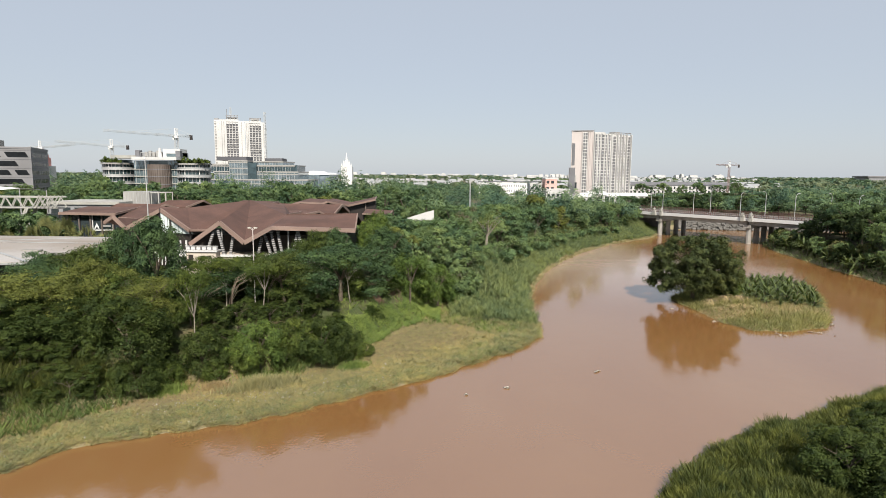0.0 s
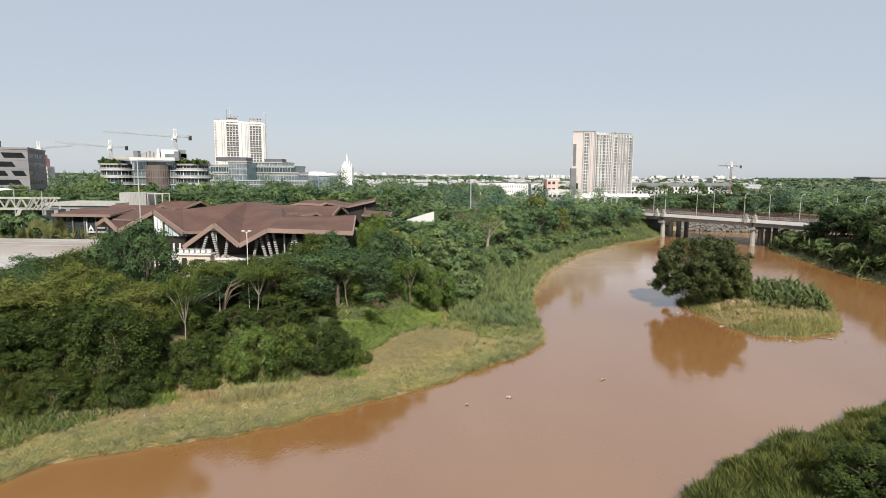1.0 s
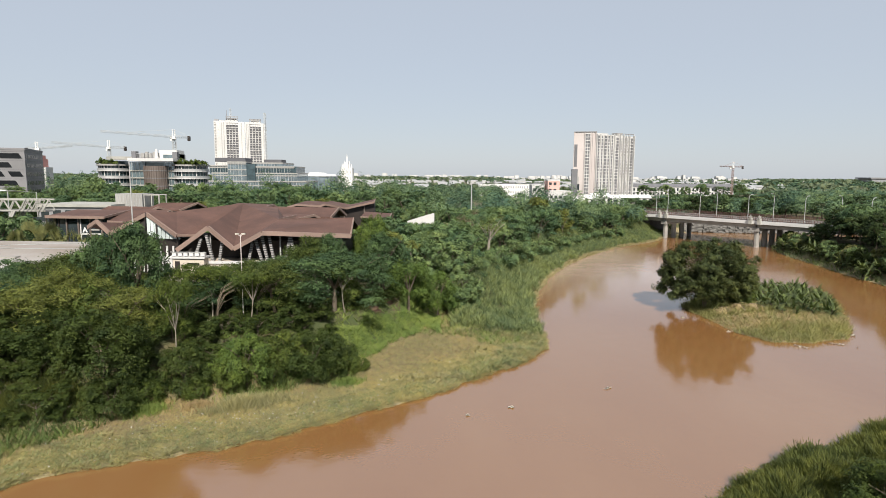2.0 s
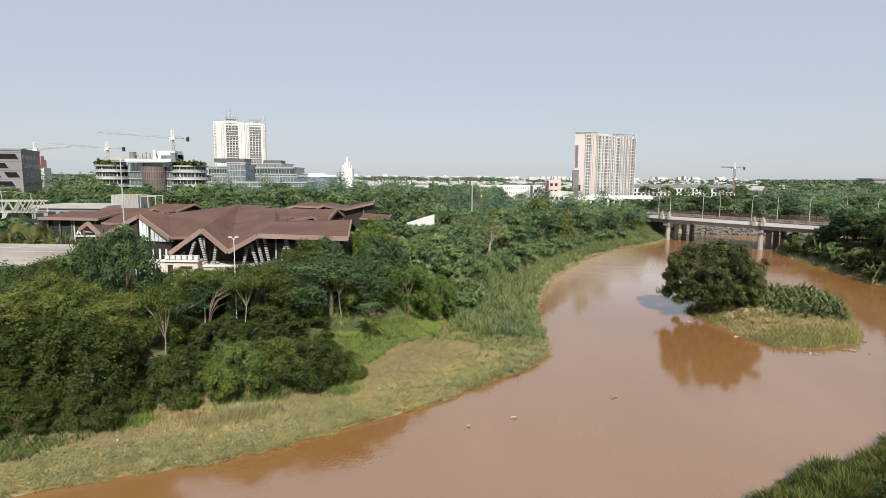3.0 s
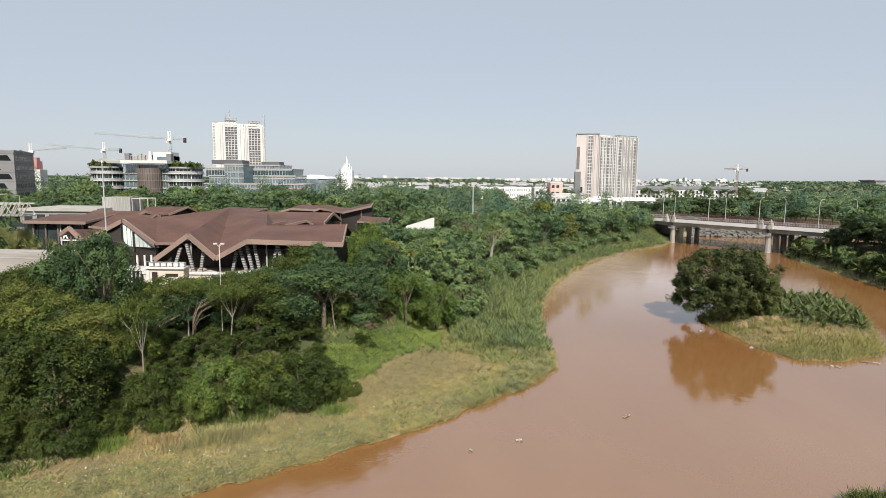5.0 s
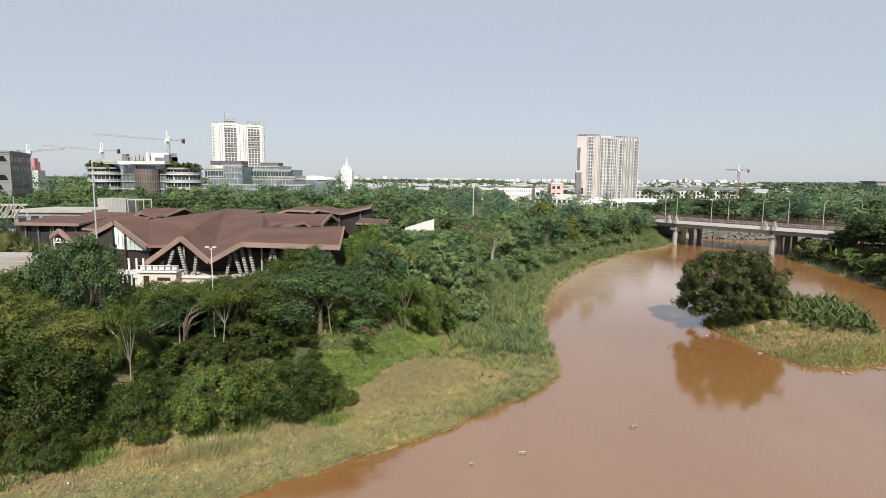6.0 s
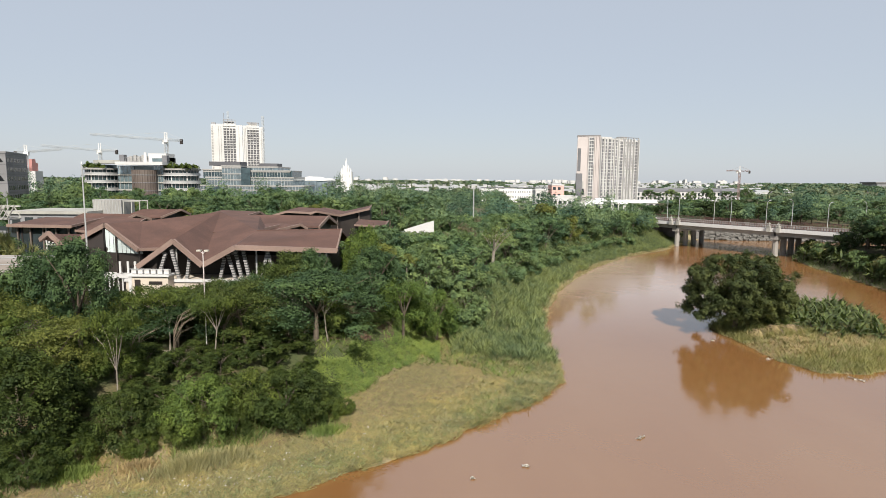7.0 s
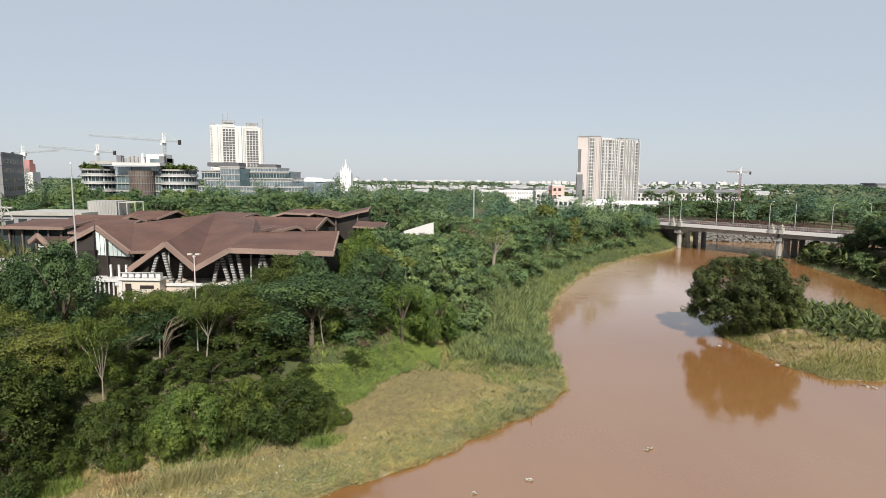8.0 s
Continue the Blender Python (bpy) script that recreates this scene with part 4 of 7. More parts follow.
def make_podium():
    b = thing("stepped_glass_mall", pose(-112, 345, 5.5), "stepped pale glass podium building with flat roofs", "mall")
    tiers = ((-30, 29, 0, 0, 12.5, M_GLASSP), (-27, 23, 1.2, 12.5, 17.2, M_GLASSP), (-17.5, -6.5, 0.4, 12.5, 23.6, M_GLASSP), (-7, 21, 2.0, 17.2, 21.0, M_GLASSB), (-3.5, 14, 2.6, 21.0, 23.2, M_GLASSP), (-29, -17, 2.2, 17.2, 21.5, M_GLASSB))
    for x0, x1, y0, z0, z1, m in tiers:
        tier = part("glass_tier", Solid().box(x0, x1, y0, 28, z0, z1), m, b)
        part("parapet", Solid().box(x0 - 0.3, x1 + 0.3, y0 - 0.35, 28, z1, z1 + 0.75), M_LOUVRE, tier, "pale metal roof edge")
        for k in range(int((x1 - x0) / 1.6)):
            part("mullion", Solid().box(x0 + k * 1.6, x0 + k * 1.6 + 0.14, y0 - 0.12, y0, z0, z1), M_STEEL, tier)
        for z in np.arange(z0 + 3.4, z1 - 0.4, 3.4):
            part("spandrel", Solid().box(x0, x1, y0 - 0.16, y0, z, z + 0.6), M_LOUVRE, tier)
    part("roof_screen", Solid().box(-27, -9, 6, 18, 24.3, 26.6), M_OFFICE, b, "dark rooftop plant screen")
    part("roof_screen", Solid().box(1.5, 12, 8, 18, 23.9, 25.8), M_OFFICE, b, "dark rooftop plant screen")
    part("roof_lantern", Solid().box(19.5, 22, 3, 8, 17.2, 21.6), M_GLASSB, b)
    for x0, x1, z0, z1 in ((-6.3, -1.2, 13, 23.0), (9.5, 16.5, 6, 11.8), (-24, -18.5, 5, 12), (20, 26, 3, 9.5)):
        part("dark_recess", Solid().box(x0, x1, -0.24, 2.9, z0, z1), M_GLASSB, b, "dark glazed recess")
    c = thing("arched_hall", pose(-89.2, 385, 5.5), "low white barrel-roofed hall beyond the trees", "hall")
    for cx, r, rise in ((0, 4.4, 2.6), (7.6, 3.4, 1.5)):
        arc = [(cx + r * math.cos(math.pi * i / 10), 16.0 + rise * math.sin(math.pi * i / 10)) for i in range(11)]
        n = len(arc)
        part("vault", Solid().add([(x, 0, z) for x, z in arc] + [(x, 30, z) for x, z in arc], [(i, i + 1, n + i + 1, n + i) for i in range(n - 1)] + [tuple(range(n - 1, -1, -1))]), M_WHITE, c)
        part("wall", Solid().box(cx - r, cx + r, 0.2 + cx * 0.1, 30, 0, 16.0), M_GLASSP, c)


make_podium()


def bay(parent, x0, x1, y, z0, floors, fh, deep=0.5, glass_m=None, sill=0.35, piers=True):
    """A tall bay of windows: dark glass with a slab and a sill at every floor."""
    parent = part("window_bay", Solid().box(x0, x1, y - deep, y, z0, z0 + floors * fh), glass_m or M_GLASS, parent)
    slab = mesh_of("balcony", Solid().box(x0, x1, y - deep - 0.35, y - deep, -sill, sill), M_OFFWHITE)
    for f in range(floors + 1):
        ob = new("balcony", slab)
        ob.parent, ob.location = parent, (0, 0, z0 + f * fh)
    for x in (x0, (x0 + x1) / 2, x1) if piers else ():
        part("pilaster", Solid().box(x - 0.18, x + 0.18, y - deep - 0.3, y - deep, z0, z0 + floors * fh), M_OFFWHITE, parent)


def make_tower_right():
    """A slab tower: a pinkish end towards the river and a long balcony front that runs away from it."""
    b = thing("apartment_tower", pose(119.2, 480, 5.5), "pale pink and white apartment tower with balcony bays", "tower block", "apartment towers")
    floors, fh = 18, 2.72
    part("end_block", Solid().box(-17.6, 0, 0, 17, 0, 52.6), M_PINKWALL, b, "pinkish end wall")
    part("coping", Solid().box(-17.9, 0.3, -0.4, 17.3, 52.6, 53.4), M_OFFBAND, b, "grey roof coping")
    # window bays take a pale grey, distance haze put into the glass colour
    bay(b, -8.4, -4.8, 0, 2.6, floors, fh, 0.5, M_GREYROOF, 0.3)
    for x in (-17.5, -9.2, -4.2, -2.8, -0.6):
        part("rib", Solid().box(x, x + 0.4, -0.7, 0, 0, 52.6), M_PINKWALL, b)
    part("dark_emblem", Solid().prism([(-17.5, -0.25), (-14.6, -0.25), (-14.6, 0), (-17.5, 0)], 25, 43), M_GREYROOF, b, "dark curved sign panel high on the end wall")
    for ob in b.children:
        ob.matrix_basis = Matrix.Rotation(radians(-12.5), 4, 'Z') @ ob.matrix_basis
    turn = Matrix.Rotation(radians(27), 4, 'Z') @ Matrix.Diagonal((0.88, 1, 1, 1))
    before = set(b.children)
    part("long_block", Solid().box(0.05, 45.5, 0.4, 17, 0, 50.5), M_OFFWHITE, b, "pale off-white balcony front")
    part("step_block", Solid().box(0, 12.5, -1.0, 16, 0, 52.0), M_OFFWHITE, b)
    part("step_block", Solid().box(12.5, 21, -0.3, 16, 0, 51.0), M_OFFWHITE, b)
    for x0, x1, y, n in ((1.2, 2.8, -1.0, 18), (5.0, 6.6, -1.0, 18), (8.8, 11.4, -1.0, 18), (13.4, 15.4, -0.3, 18), (17.0, 19.6, -0.3, 18)):
        bay(b, x0, x1, y, 2.5, n, 2.66, 0.35, M_GREYROOF, 0.3, False)
    for x0, x1 in ((22.2, 24.4), (25.0, 27.4), (29.2, 31.4), (33.0, 35.2), (36.2, 38.8), (40.6, 42.6), (43.2, 45.0)):
        bay(b, x0, x1, 0.4, 2.5, 18, 2.6, 0.3, M_GREYROOF, 0.26, False)
    for x in (-0.1, 3.6, 4.2, 7.5, 12.1, 16.2, 20.6, 21.4, 28.2, 32.2, 35.6, 39.6, 45.3):
        part("rib", Solid().box(x, x + 0.5, -1.7, 0.4, 0, 51.2), M_OFFWHITE, b, "white wall rib")
    for x in (21, 27, 33, 39, 45):
        part("roof_frame", Solid().box(x, x + 0.5, -0.6, 0, 50.5, 52.4), M_OFFWHITE, b)
    part("roof_frame", Solid().box(21, 45.5, -0.6, 0, 52.0, 52.5), M_OFFBAND, b)
    part("roof_room", Solid().box(30, 37, 5, 11, 50.5, 53.4), M_LOUVRE, b)
    for ob in b.children:
        if ob not in before:
            ob.matrix_basis = turn @ ob.matrix_basis


def make_towers_left():
    u = 0.2018

    def X(c):
        return (c - 105) * u
    for k, (c0, c1, w0, w1, h, top) in enumerate(((141, 262, 173, 231, 71.0, 75.5), (263, 362, 283, 340, 69.8, 73.2))):
        b = thing("apartment_tower", pose(-240.5 + X(c0), 600 + k * 5, 5.5, 0, 0, 19), "tall white apartment tower with a dark window strip" if k else "taller white apartment tower with an open roof frame", "tower block", "apartment towers")
        W, a0, a1 = (c1 - c0) * u, (w0 - c0) * u, (w1 - c0) * u
        part("body", Solid().box(0.1, W - 0.1, 0.6, 24, 0, h - 2), M_OFFWHITE, b)
        part("wall_slab", Solid().box(0, a0, -0.8, 20, 0, h), M_OFFWHITE, b, "bright white wall slab")
        part("wall_slab", Solid().box(a1, W, -0.8, 20, 0, h - 0.8), M_OFFWHITE, b, "bright white wall slab")
        q = (a1 - a0) / 4
        for i in range(4):
            bay(b, a0 + i * q + 0.3, a0 + (i + 1) * q - 0.3, 0.6, 2, 26, (h - 6) / 26, 0.4, M_OFFICE, 0.26, False)
            part("pier", Solid().box(a0 + i * q - 0.25, a0 + i * q + 0.25, -0.9, 0.6, 0, h - 3), M_OFFWHITE, b)
        # grey strips on the flat wall, groove shade put into their colour
        for x in (a0 * 0.28, a0 * 0.62, a1 + (W - a1) * 0.45):
            part("groove_shade_strip", Solid().box(x, x + 0.5, -0.88, -0.8, 0, h - 2), M_LOUVRE, b, "grey strip with a groove's shade in its colour")
        part("crown", Solid().box(a0 - 0.3, a1 + 0.3, 0, 8, h - 2, h + 0.6), M_OFFWHITE, b)
        for x in (a0, a0 + 0.34 * (a1 - a0), a0 + 0.67 * (a1 - a0), a1 - 0.5):
            part("roof_frame", Solid().box(x, x + 0.6, 0, 0.6, h, top), M_GREYWALL, b)
        for z in (h + 2.2, top - 0.5):
            part("roof_frame", Solid().box(a0, a1, 0, 0.6, z, z + 0.6), M_GREYWALL, b)
        part("plant_room", Solid().box(a0 + 1.5, a1 - 1.5, 3, 9, h, h + 3.4), M_LOUVRE, b)
        if k == 0:
            part("roof_mast", Solid().tube((a0 + 0.8, 3, h), (a0 + 0.8, 3, h + 11), 0.35, 0.2, 5), M_GREYWALL, b)
            lattice(b, (a0 + 4.6, 3, h), (a0 + 4.6, 3, h + 13), 1.3, 7, M_CRANE, "roof_hoist")
    w = thing("apartment_tower", pose(-240.5, 604, 5.5, 0, 0, 19), "narrow set-back white tower with corner balconies", "tower block", "apartment towers")
    part("body", Solid().box(0, 7.2, 0, 18, 0, 71.0), M_OFFWHITE, w)
    part("corner_strip", Solid().box(0.6, 2.0, -0.12, 0, 3, 69.5), M_LOUVRE, w, "grey balcony strip")
    for i in range(24):
        part("balcony", Solid().box(0.4, 2.2, -0.5, 0, 3 + i * 2.8, 3.9 + i * 2.8), M_OFFWHITE, w)
    part("roof_room", Solid().box(0.4, 4.6, 2, 7, 71.0, 73.0), M_GREYWALL, w)
    m = thing("hoist_mast", pose(-240.5 + X(368), 603, 5.5), "tall grey lattice hoist mast beside the tower", "mast")
    lattice(m, (0, 0, 0), (0, 0, 79), 1.7, 26, M_CRANE, "mast_section")


def lattice(parent, p, q, w, n, mat, name):
    """A square lattice boom from p to q."""
    p, q = Vector(p), Vector(q)
    d = (q - p)
    a = d.orthogonal().normalized() * w / 2
    c = d.cross(a).normalized() * w / 2
    s = Solid()
    cs = [a + c, a - c, -a - c, -a + c]
    for k in cs:
        s.beam(p + k, q + k, w * 0.14, w * 0.14)
    for i in range(n):
        u, v = p + d * (i / n), p + d * ((i + 1) / n)
        for j in range(4):
            s.beam(u + cs[j], v + cs[(j + 1) % 4], w * 0.09, w * 0.09)
    part(name, s, mat, parent)


make_tower_right()
make_towers_left()


def crane(x, y, z_top, jib, back, rz, label, mat=None, tip=1.8, wide=1.6):
    mat = mat or M_CRANE
    g = 5.5
    c = thing("tower_crane", pose(x, y, g, 0, 0, rz), label, "crane", "tower cranes")
    h = z_top - g
    lattice(c, (0, 0, 0), (0, 0, h), wide, 24, mat, "mast")
    lattice(c, (0, 0, h), (0, 0, h + 4.6), wide * 0.7, 4, M_WHITE, "tower_head")
    lattice(c, (1, 0, h + 0.6), (jib, 0, h + tip), wide * 0.55, 30, mat, "jib")
    lattice(c, (-1, 0, h + 0.6), (-back, 0, h + 0.3), wide * 0.6, 8, mat, "counter_jib")
    part("counterweight", Solid().box(-back - 0.3, -back + 0.9, -0.6, 0.6, h - 1.6, h + 0.9), M_DARK, c, "dark counterweight")
    part("cab", Solid().box(0.5, 2.4, -2.0, -0.5, h - 1.5, h + 0.6), M_WHITE, c)
    part("slewing_ring", Solid().tube((0, 0, h - 0.7), (0, 0, h + 0.5), wide * 0.8, wide * 0.8, 8), M_WHITE, c)
    part("tie", Solid().beam((0, 0, h + 4.4), (jib * 0.65, 0, h + 0.6 + tip * 0.65), 0.12, 0.12), mat, c)
    part("tie", Solid().beam((0, 0, h + 4.4), (-back, 0, h + 1.0), 0.12, 0.12), mat, c)


crane(-149.2, 322, 41.8, 41, 8.6, 178, "grey tower crane with a long level jib", None, 3.4)
crane(-202.6, 352, 37.4, 36, 10.5, 176, "pale tower crane behind the offices", None, 3.4)
crane(-245.2, 351, 36.2, 20.5, 6, 4, "pale tower crane with lattice mast beside the office", None, 2.4)
crane(246.4, 512, 31.6, 11, 8, 172, "small rust-brown tower crane among the houses", M_RUST, 0.8, 1.3)


def make_church():
    b = thing("white_spired_church", pose(-105.6, 610, 5.5), "white church-like building with pointed spires", "church")
    part("nave", Solid().box(-5.2, 5.2, 0, 12, 0, 24), M_WHITE, b)
    part("spire", Solid().prism([(-1.6, -1), (1.6, -1), (1.6, 3), (-1.6, 3)], 0, 30).tube((0, 1, 30), (0, 1, 38.5), 1.5, 0.1, 8), M_WHITE, b)
    for x, h in ((-4.8, 25), (4.8, 25), (-2.7, 28), (2.7, 28)):
        part("turret", Solid().prism([(x - .8, -0.8), (x + .8, -.8), (x + .8, .8), (x - .8, .8)], 0, h).tube((x, 0, h), (x, 0, h + 3.5), 0.8, 0.05, 6), M_WHITE, b)
    for x in (-3.6, 0, 3.6):
        for z in (12, 18.5):
            part("window", Solid().box(x - .4, x + .4, -1.06 if x == 0 else -0.06, 0, z, z + 3), M_LOUVRE, b)


make_church()


def make_low_buildings():
    rnd = random.Random(11)
    w = thing("sloping_white_pavilion", pose(-7, 150, hz(-7, 150) - 0.1), "white pavilion with a rising side wall and flat roof", "pavilion")
    part("side_wall", Solid().add([(-3.4, 0, 0), (3.5, 0, 0), (3.5, 0, 8.3), (1.6, 0, 7.8), (-3.4, 0, 6.2), (-3.4, .4, 0), (3.5, .4, 0), (3.5, .4, 8.3), (1.6, .4, 7.8), (-3.4, .4, 6.2)],
                                  [(0, 1, 2, 3, 4), (9, 8, 7, 6, 5), (0, 5, 6, 1), (1, 6, 7, 2), (2, 7, 8, 3), (3, 8, 9, 4), (4, 9, 5, 0)]), M_OFFWHITE, w)
    part("roof", Solid().box(-10, -3, -0.5, 5, 5.0, 5.4), M_GREYROOF, w, "flat grey roof")
    part("wall", Solid().box(-9.5, -3.4, 0.5, 4.6, 0, 5), M_DARK, w)
    for x in (-9, -6.4, -3.8):
        part("post", Solid().box(x - .12, x + .12, -.3, -.1, 0, 5), M_WHITE, w)
    # shop rows
    for x, y, wd, h, m, lab in ((59.2, 332, 6.6, 14.6, M_PINK, "salmon pink shophouse with flat roof"), (51.5, 338, 7, 11.6, M_OFFWHITE, "white shophouse with flat roof"), (62, 326, 13, 8.6, M_OFFWHITE, "low off-white shop building")):
        b = thing("shophouse", pose(x, y, 5.5), lab, "shop", "shophouses")
        part("body", Solid().box(-wd / 2, wd / 2, 0, 12, 0, h), m, b)
        part("parapet", Solid().box(-wd / 2 - .2, wd / 2 + .2, -.2, 12.2, h, h + 0.6), M_OFFWHITE, b)
        for f in range(int(h / 3.6)):
            for i in range(int(wd / 2.6)):
                part("window", Solid().box(-wd / 2 + .6 + i * 2.6, -wd / 2 + 2.2 + i * 2.6, -0.06, 0, 1.3 + f * 3.6, 2.9 + f * 3.6), M_GLASS, b)
    for i in range(6):
        b = thing("townhouse_row", pose(40 + i * 9.5 - 10, 470 + i * 2, 5.5), "white townhouse row with dark openings", "townhouses", "white townhouses")
        part("body", Solid().box(-4.6, 4.6, 0, 10, 0, 10.5 + rnd.uniform(-.6, .6)), M_WHITE, b)
        part("roof", Solid().prism([(-4.8, -.4), (4.8, -.4), (4.8, 10), (-4.8, 10)], 11.1, 11.6), M_GREYROOF, b)
        for k in range(5):
            for f in range(2):
                part("window", Solid().box(-4.1 + k * 1.75, -3.2 + k * 1.75, -.06, 0, 3.2 + f * 4.0, 5.0 + f * 4.0), M_GREYWALL, b)
    for i in range(13):
        x = 166 + i * 7.6
        b = thing("townhouse_row", pose(x, 520 + i * 1.5, 5.5), "white townhouse with grey tiled roof and dark windows", "townhouses", "grey-roofed townhouses")
        part("body", Solid().box(-3.7, 3.7, 0, 9, 0, 8.6), M_OFFWHITE, b)
        part("roof", Solid().add([(-3.9, -.6, 8.5), (3.9, -.6, 8.5), (3.9, 4.5, 11.4), (-3.9, 4.5, 11.4), (3.9, 9.6, 8.5), (-3.9, 9.6, 8.5)], [(0, 1, 2, 3), (3, 2, 4, 5), (1, 4, 2), (0, 3, 5), (0, 5, 4, 1)]), M_GREYROOF, b)
        for k in (-2.4, 1.0):
            for f in range(2):
                part("window", Solid().box(k, k + 1.5, -.06, 0, 1.2 + f * 3.8, 3.6 + f * 3.8), M_GLASS, b)
    # white sheds before the tower
    for x, y, wd, dp, h in ((83, 345, 9, 10, 6.4), (91, 350, 10, 11, 7.2), (100, 358, 9, 10, 6.0), (108, 366, 10, 10, 5.8), (119, 384, 12, 12, 5.4), (131, 396, 10, 10, 5.2), (76, 340, 7, 9, 5.4)):
        b = thing("low_shed", pose(x, y, 5.5, 0, 0, rnd.uniform(-14, 14)), "low white shed with a pale pitched roof", "shed", "white sheds")
        part("wall", Solid().box(-wd / 2, wd / 2, 0, dp, 0, h - 2), M_OFFWHITE, b)
        part("roof", Solid().sheet([(-wd / 2 - .6, -.6, h - 2), (wd / 2 + .6, -.6, h - 2), (wd / 2 + .6, dp / 2, h), (-wd / 2 - .6, dp / 2, h), (wd / 2 + .6, dp + .6, h - 2), (-wd / 2 - .6, dp + .6, h - 2)], [(0, 1, 2, 3), (3, 2, 4, 5)], 0.15), M_WHITE, b, "pale pitched sheet roof")
        for k in range(3):
            part("opening", Solid().box(-wd / 2 + 1 + k * 4, -wd / 2 + 3.4 + k * 4, -.05, 0, 0.3, h - 2.8), M_GLASS, b)
    s = thing("sign_pylon", pose(77.4, 362, 5.5), "tall dark grey sign pylon with a pale side panel", "sign")
    part("pylon", Solid().box(-1.9, 1.6, 0, 1.6, 0, 21.6), M_GREYROOF, s)
    part("side_panel", Solid().box(1.6, 2.5, 0.2, 1.4, 0, 17), M_LOUVRE, s)
    part("panel", Solid().box(1.7, 2.9, -.1, 0.2, 9, 12.5), M_GLASS, s)
    f = thing("slab_block", pose(785, 1125, 5.5), "long dark flat-roofed block on the skyline", "building")
    part("body", Solid().box(26, 60, 0, 40, 0, 17), M_GREYWALL, f)
    part("roof_slab", Solid().box(22, 62, -2, 42, 17, 19.5), M_OFFBAND, f)
    # houses scattered over the plain, white walls and pale roofs far off
    far = Solid()
    roofs = Solid()
    for i in range(620):
        y = rnd.uniform(620, 4200)
        x = rnd.uniform(-0.35, 0.62) * y
        wd, dp, h = rnd.uniform(7, 16), rnd.uniform(8, 14), rnd.uniform(4, 7) + (y > 1500) * rnd.uniform(0, 6)
        far.box(x, x + wd, y, y + dp, 5.3, 5.3 + h)
        roofs.add([(x - .5, y - .5, 5.3 + h), (x + wd + .5, y - .5, 5.3 + h), (x + wd + .5, y + dp / 2, 7.6 + h), (x - .5, y + dp / 2, 7.6 + h), (x + wd + .5, y + dp + .5, 5.3 + h), (x - .5, y + dp + .5, 5.3 + h)],
                  [(0, 1, 2, 3), (3, 2, 4, 5), (1, 4, 2), (0, 3, 5)])
    for i in range(34):
        y = 1140 + rnd.uniform(-20, 90)
        x = (-0.17 + 0.25 * (i + rnd.random() * 0.7) / 34) * y
        wd, h = rnd.uniform(3, 7.5), rnd.uniform(6, 8)
        far.box(x, x + wd, y, y + 9, 5.3, 5.3 + h)
        roofs.add([(x - .3, y - .5, 5.3 + h), (x + wd + .3, y - .5, 5.3 + h), (x + wd + .3, y + 4.5, 7 + h), (x - .3, y + 4.5, 7 + h)], [(0, 1, 2, 3)])
    # taller pale blocks on the skyline
    for i in range(100):
        y = rnd.uniform(2300, 4000)
        x = rnd.uniform(-0.2, 0.5) * y
        wd, h = rnd.uniform(8, 34), rnd.uniform(13, 20) + 9 * rnd.random() ** 3
        far.box(x, x + wd, y, y + 20, 5.3, 5.3 + h)
    d = thing("distant_houses", pose(0, 0, 0), "distant white houses with pale roofs among trees", "houses", kind="stuff")
    part("walls", far, M_OFFWHITE, d, kind="stuff")
    part("roofs", roofs, M_STEEL, d, kind="stuff")


make_low_buildings()


def make_poles():
    f = thing("flagpole", pose(-43, 83, hz(-43, 83)), "tall slim white flagpole beside the hall", "flagpole")
    h = 24.2 - hz(-43, 83)
    part("pole", Solid().tube((0, 0, 0), (0, 0, h), 0.14, 0.06, 8), M_STEEL, f)
    part("finial", Solid().tube((0, 0, h), (0, 0, h + 0.25), 0.1, 0.03, 6), M_WHITE, f)
    part("footing", Solid().box(-.6, .6, -.6, .6, 0, 0.4), M_CONC, f)
    m = thing("light_mast", pose(6.9, 178, hz(6.9, 178)), "tall slender grey mast among the trees", "mast")
    h = 20.7 - hz(6.9, 178)
    part("pole", Solid().tube((0, 0, 0), (0, 0, h), 0.25, 0.14, 8), M_STEEL, m)
    part("crossarm", Solid().box(-.5, .5, -.06, .06, h - 0.5, h - 0.35), M_STEEL, m)
    for x, y, top, lab in ((-23.8, 70.5, 15.6, "white twin-headed area light before the hall"),):
        g = hz(x, y)
        l = thing("area_light", pose(x, y, g), lab, "lamp post")
        part("pole", Solid().tube((0, 0, 0), (0, 0, top - g), 0.06, 0.05, 8), M_PINKWALL, l)
        for s in (-1, 1):
            part("arm", Solid().beam((0, 0, top - g - .25), (s * .3, 0, top - g + .05), 0.05, 0.05), M_PINKWALL, l)
            part("floodlight", Solid().box(s * .36 - .2, s * .36 + .2, -.15, .15, top - g, top - g + .15), M_LITTER, l, "grey floodlight head")
    for x, y, h in ((38, 330, 12), (42, 320, 12), (28, 300, 11), (-140, 262, 18), (118, 330, 10), (150, 330, 10)):
        l = thing("street_lamp", pose(x, y, 5.4), "slim grey road lamp beyond the trees", "street lamp", "road lamps")
        part("pole", Solid().tube((0, 0, 0), (0, 0, h), 0.14, 0.09, 6), M_STEEL, l)
        part("arm", Solid().tube((0, 0, h), (1.2, 0, h + .5), 0.07, 0.06, 5), M_STEEL, l)
        part("lantern", Solid().box(1.1, 2.0, -.14, .14, h + .45, h + .6), M_STEEL, l)


make_poles()


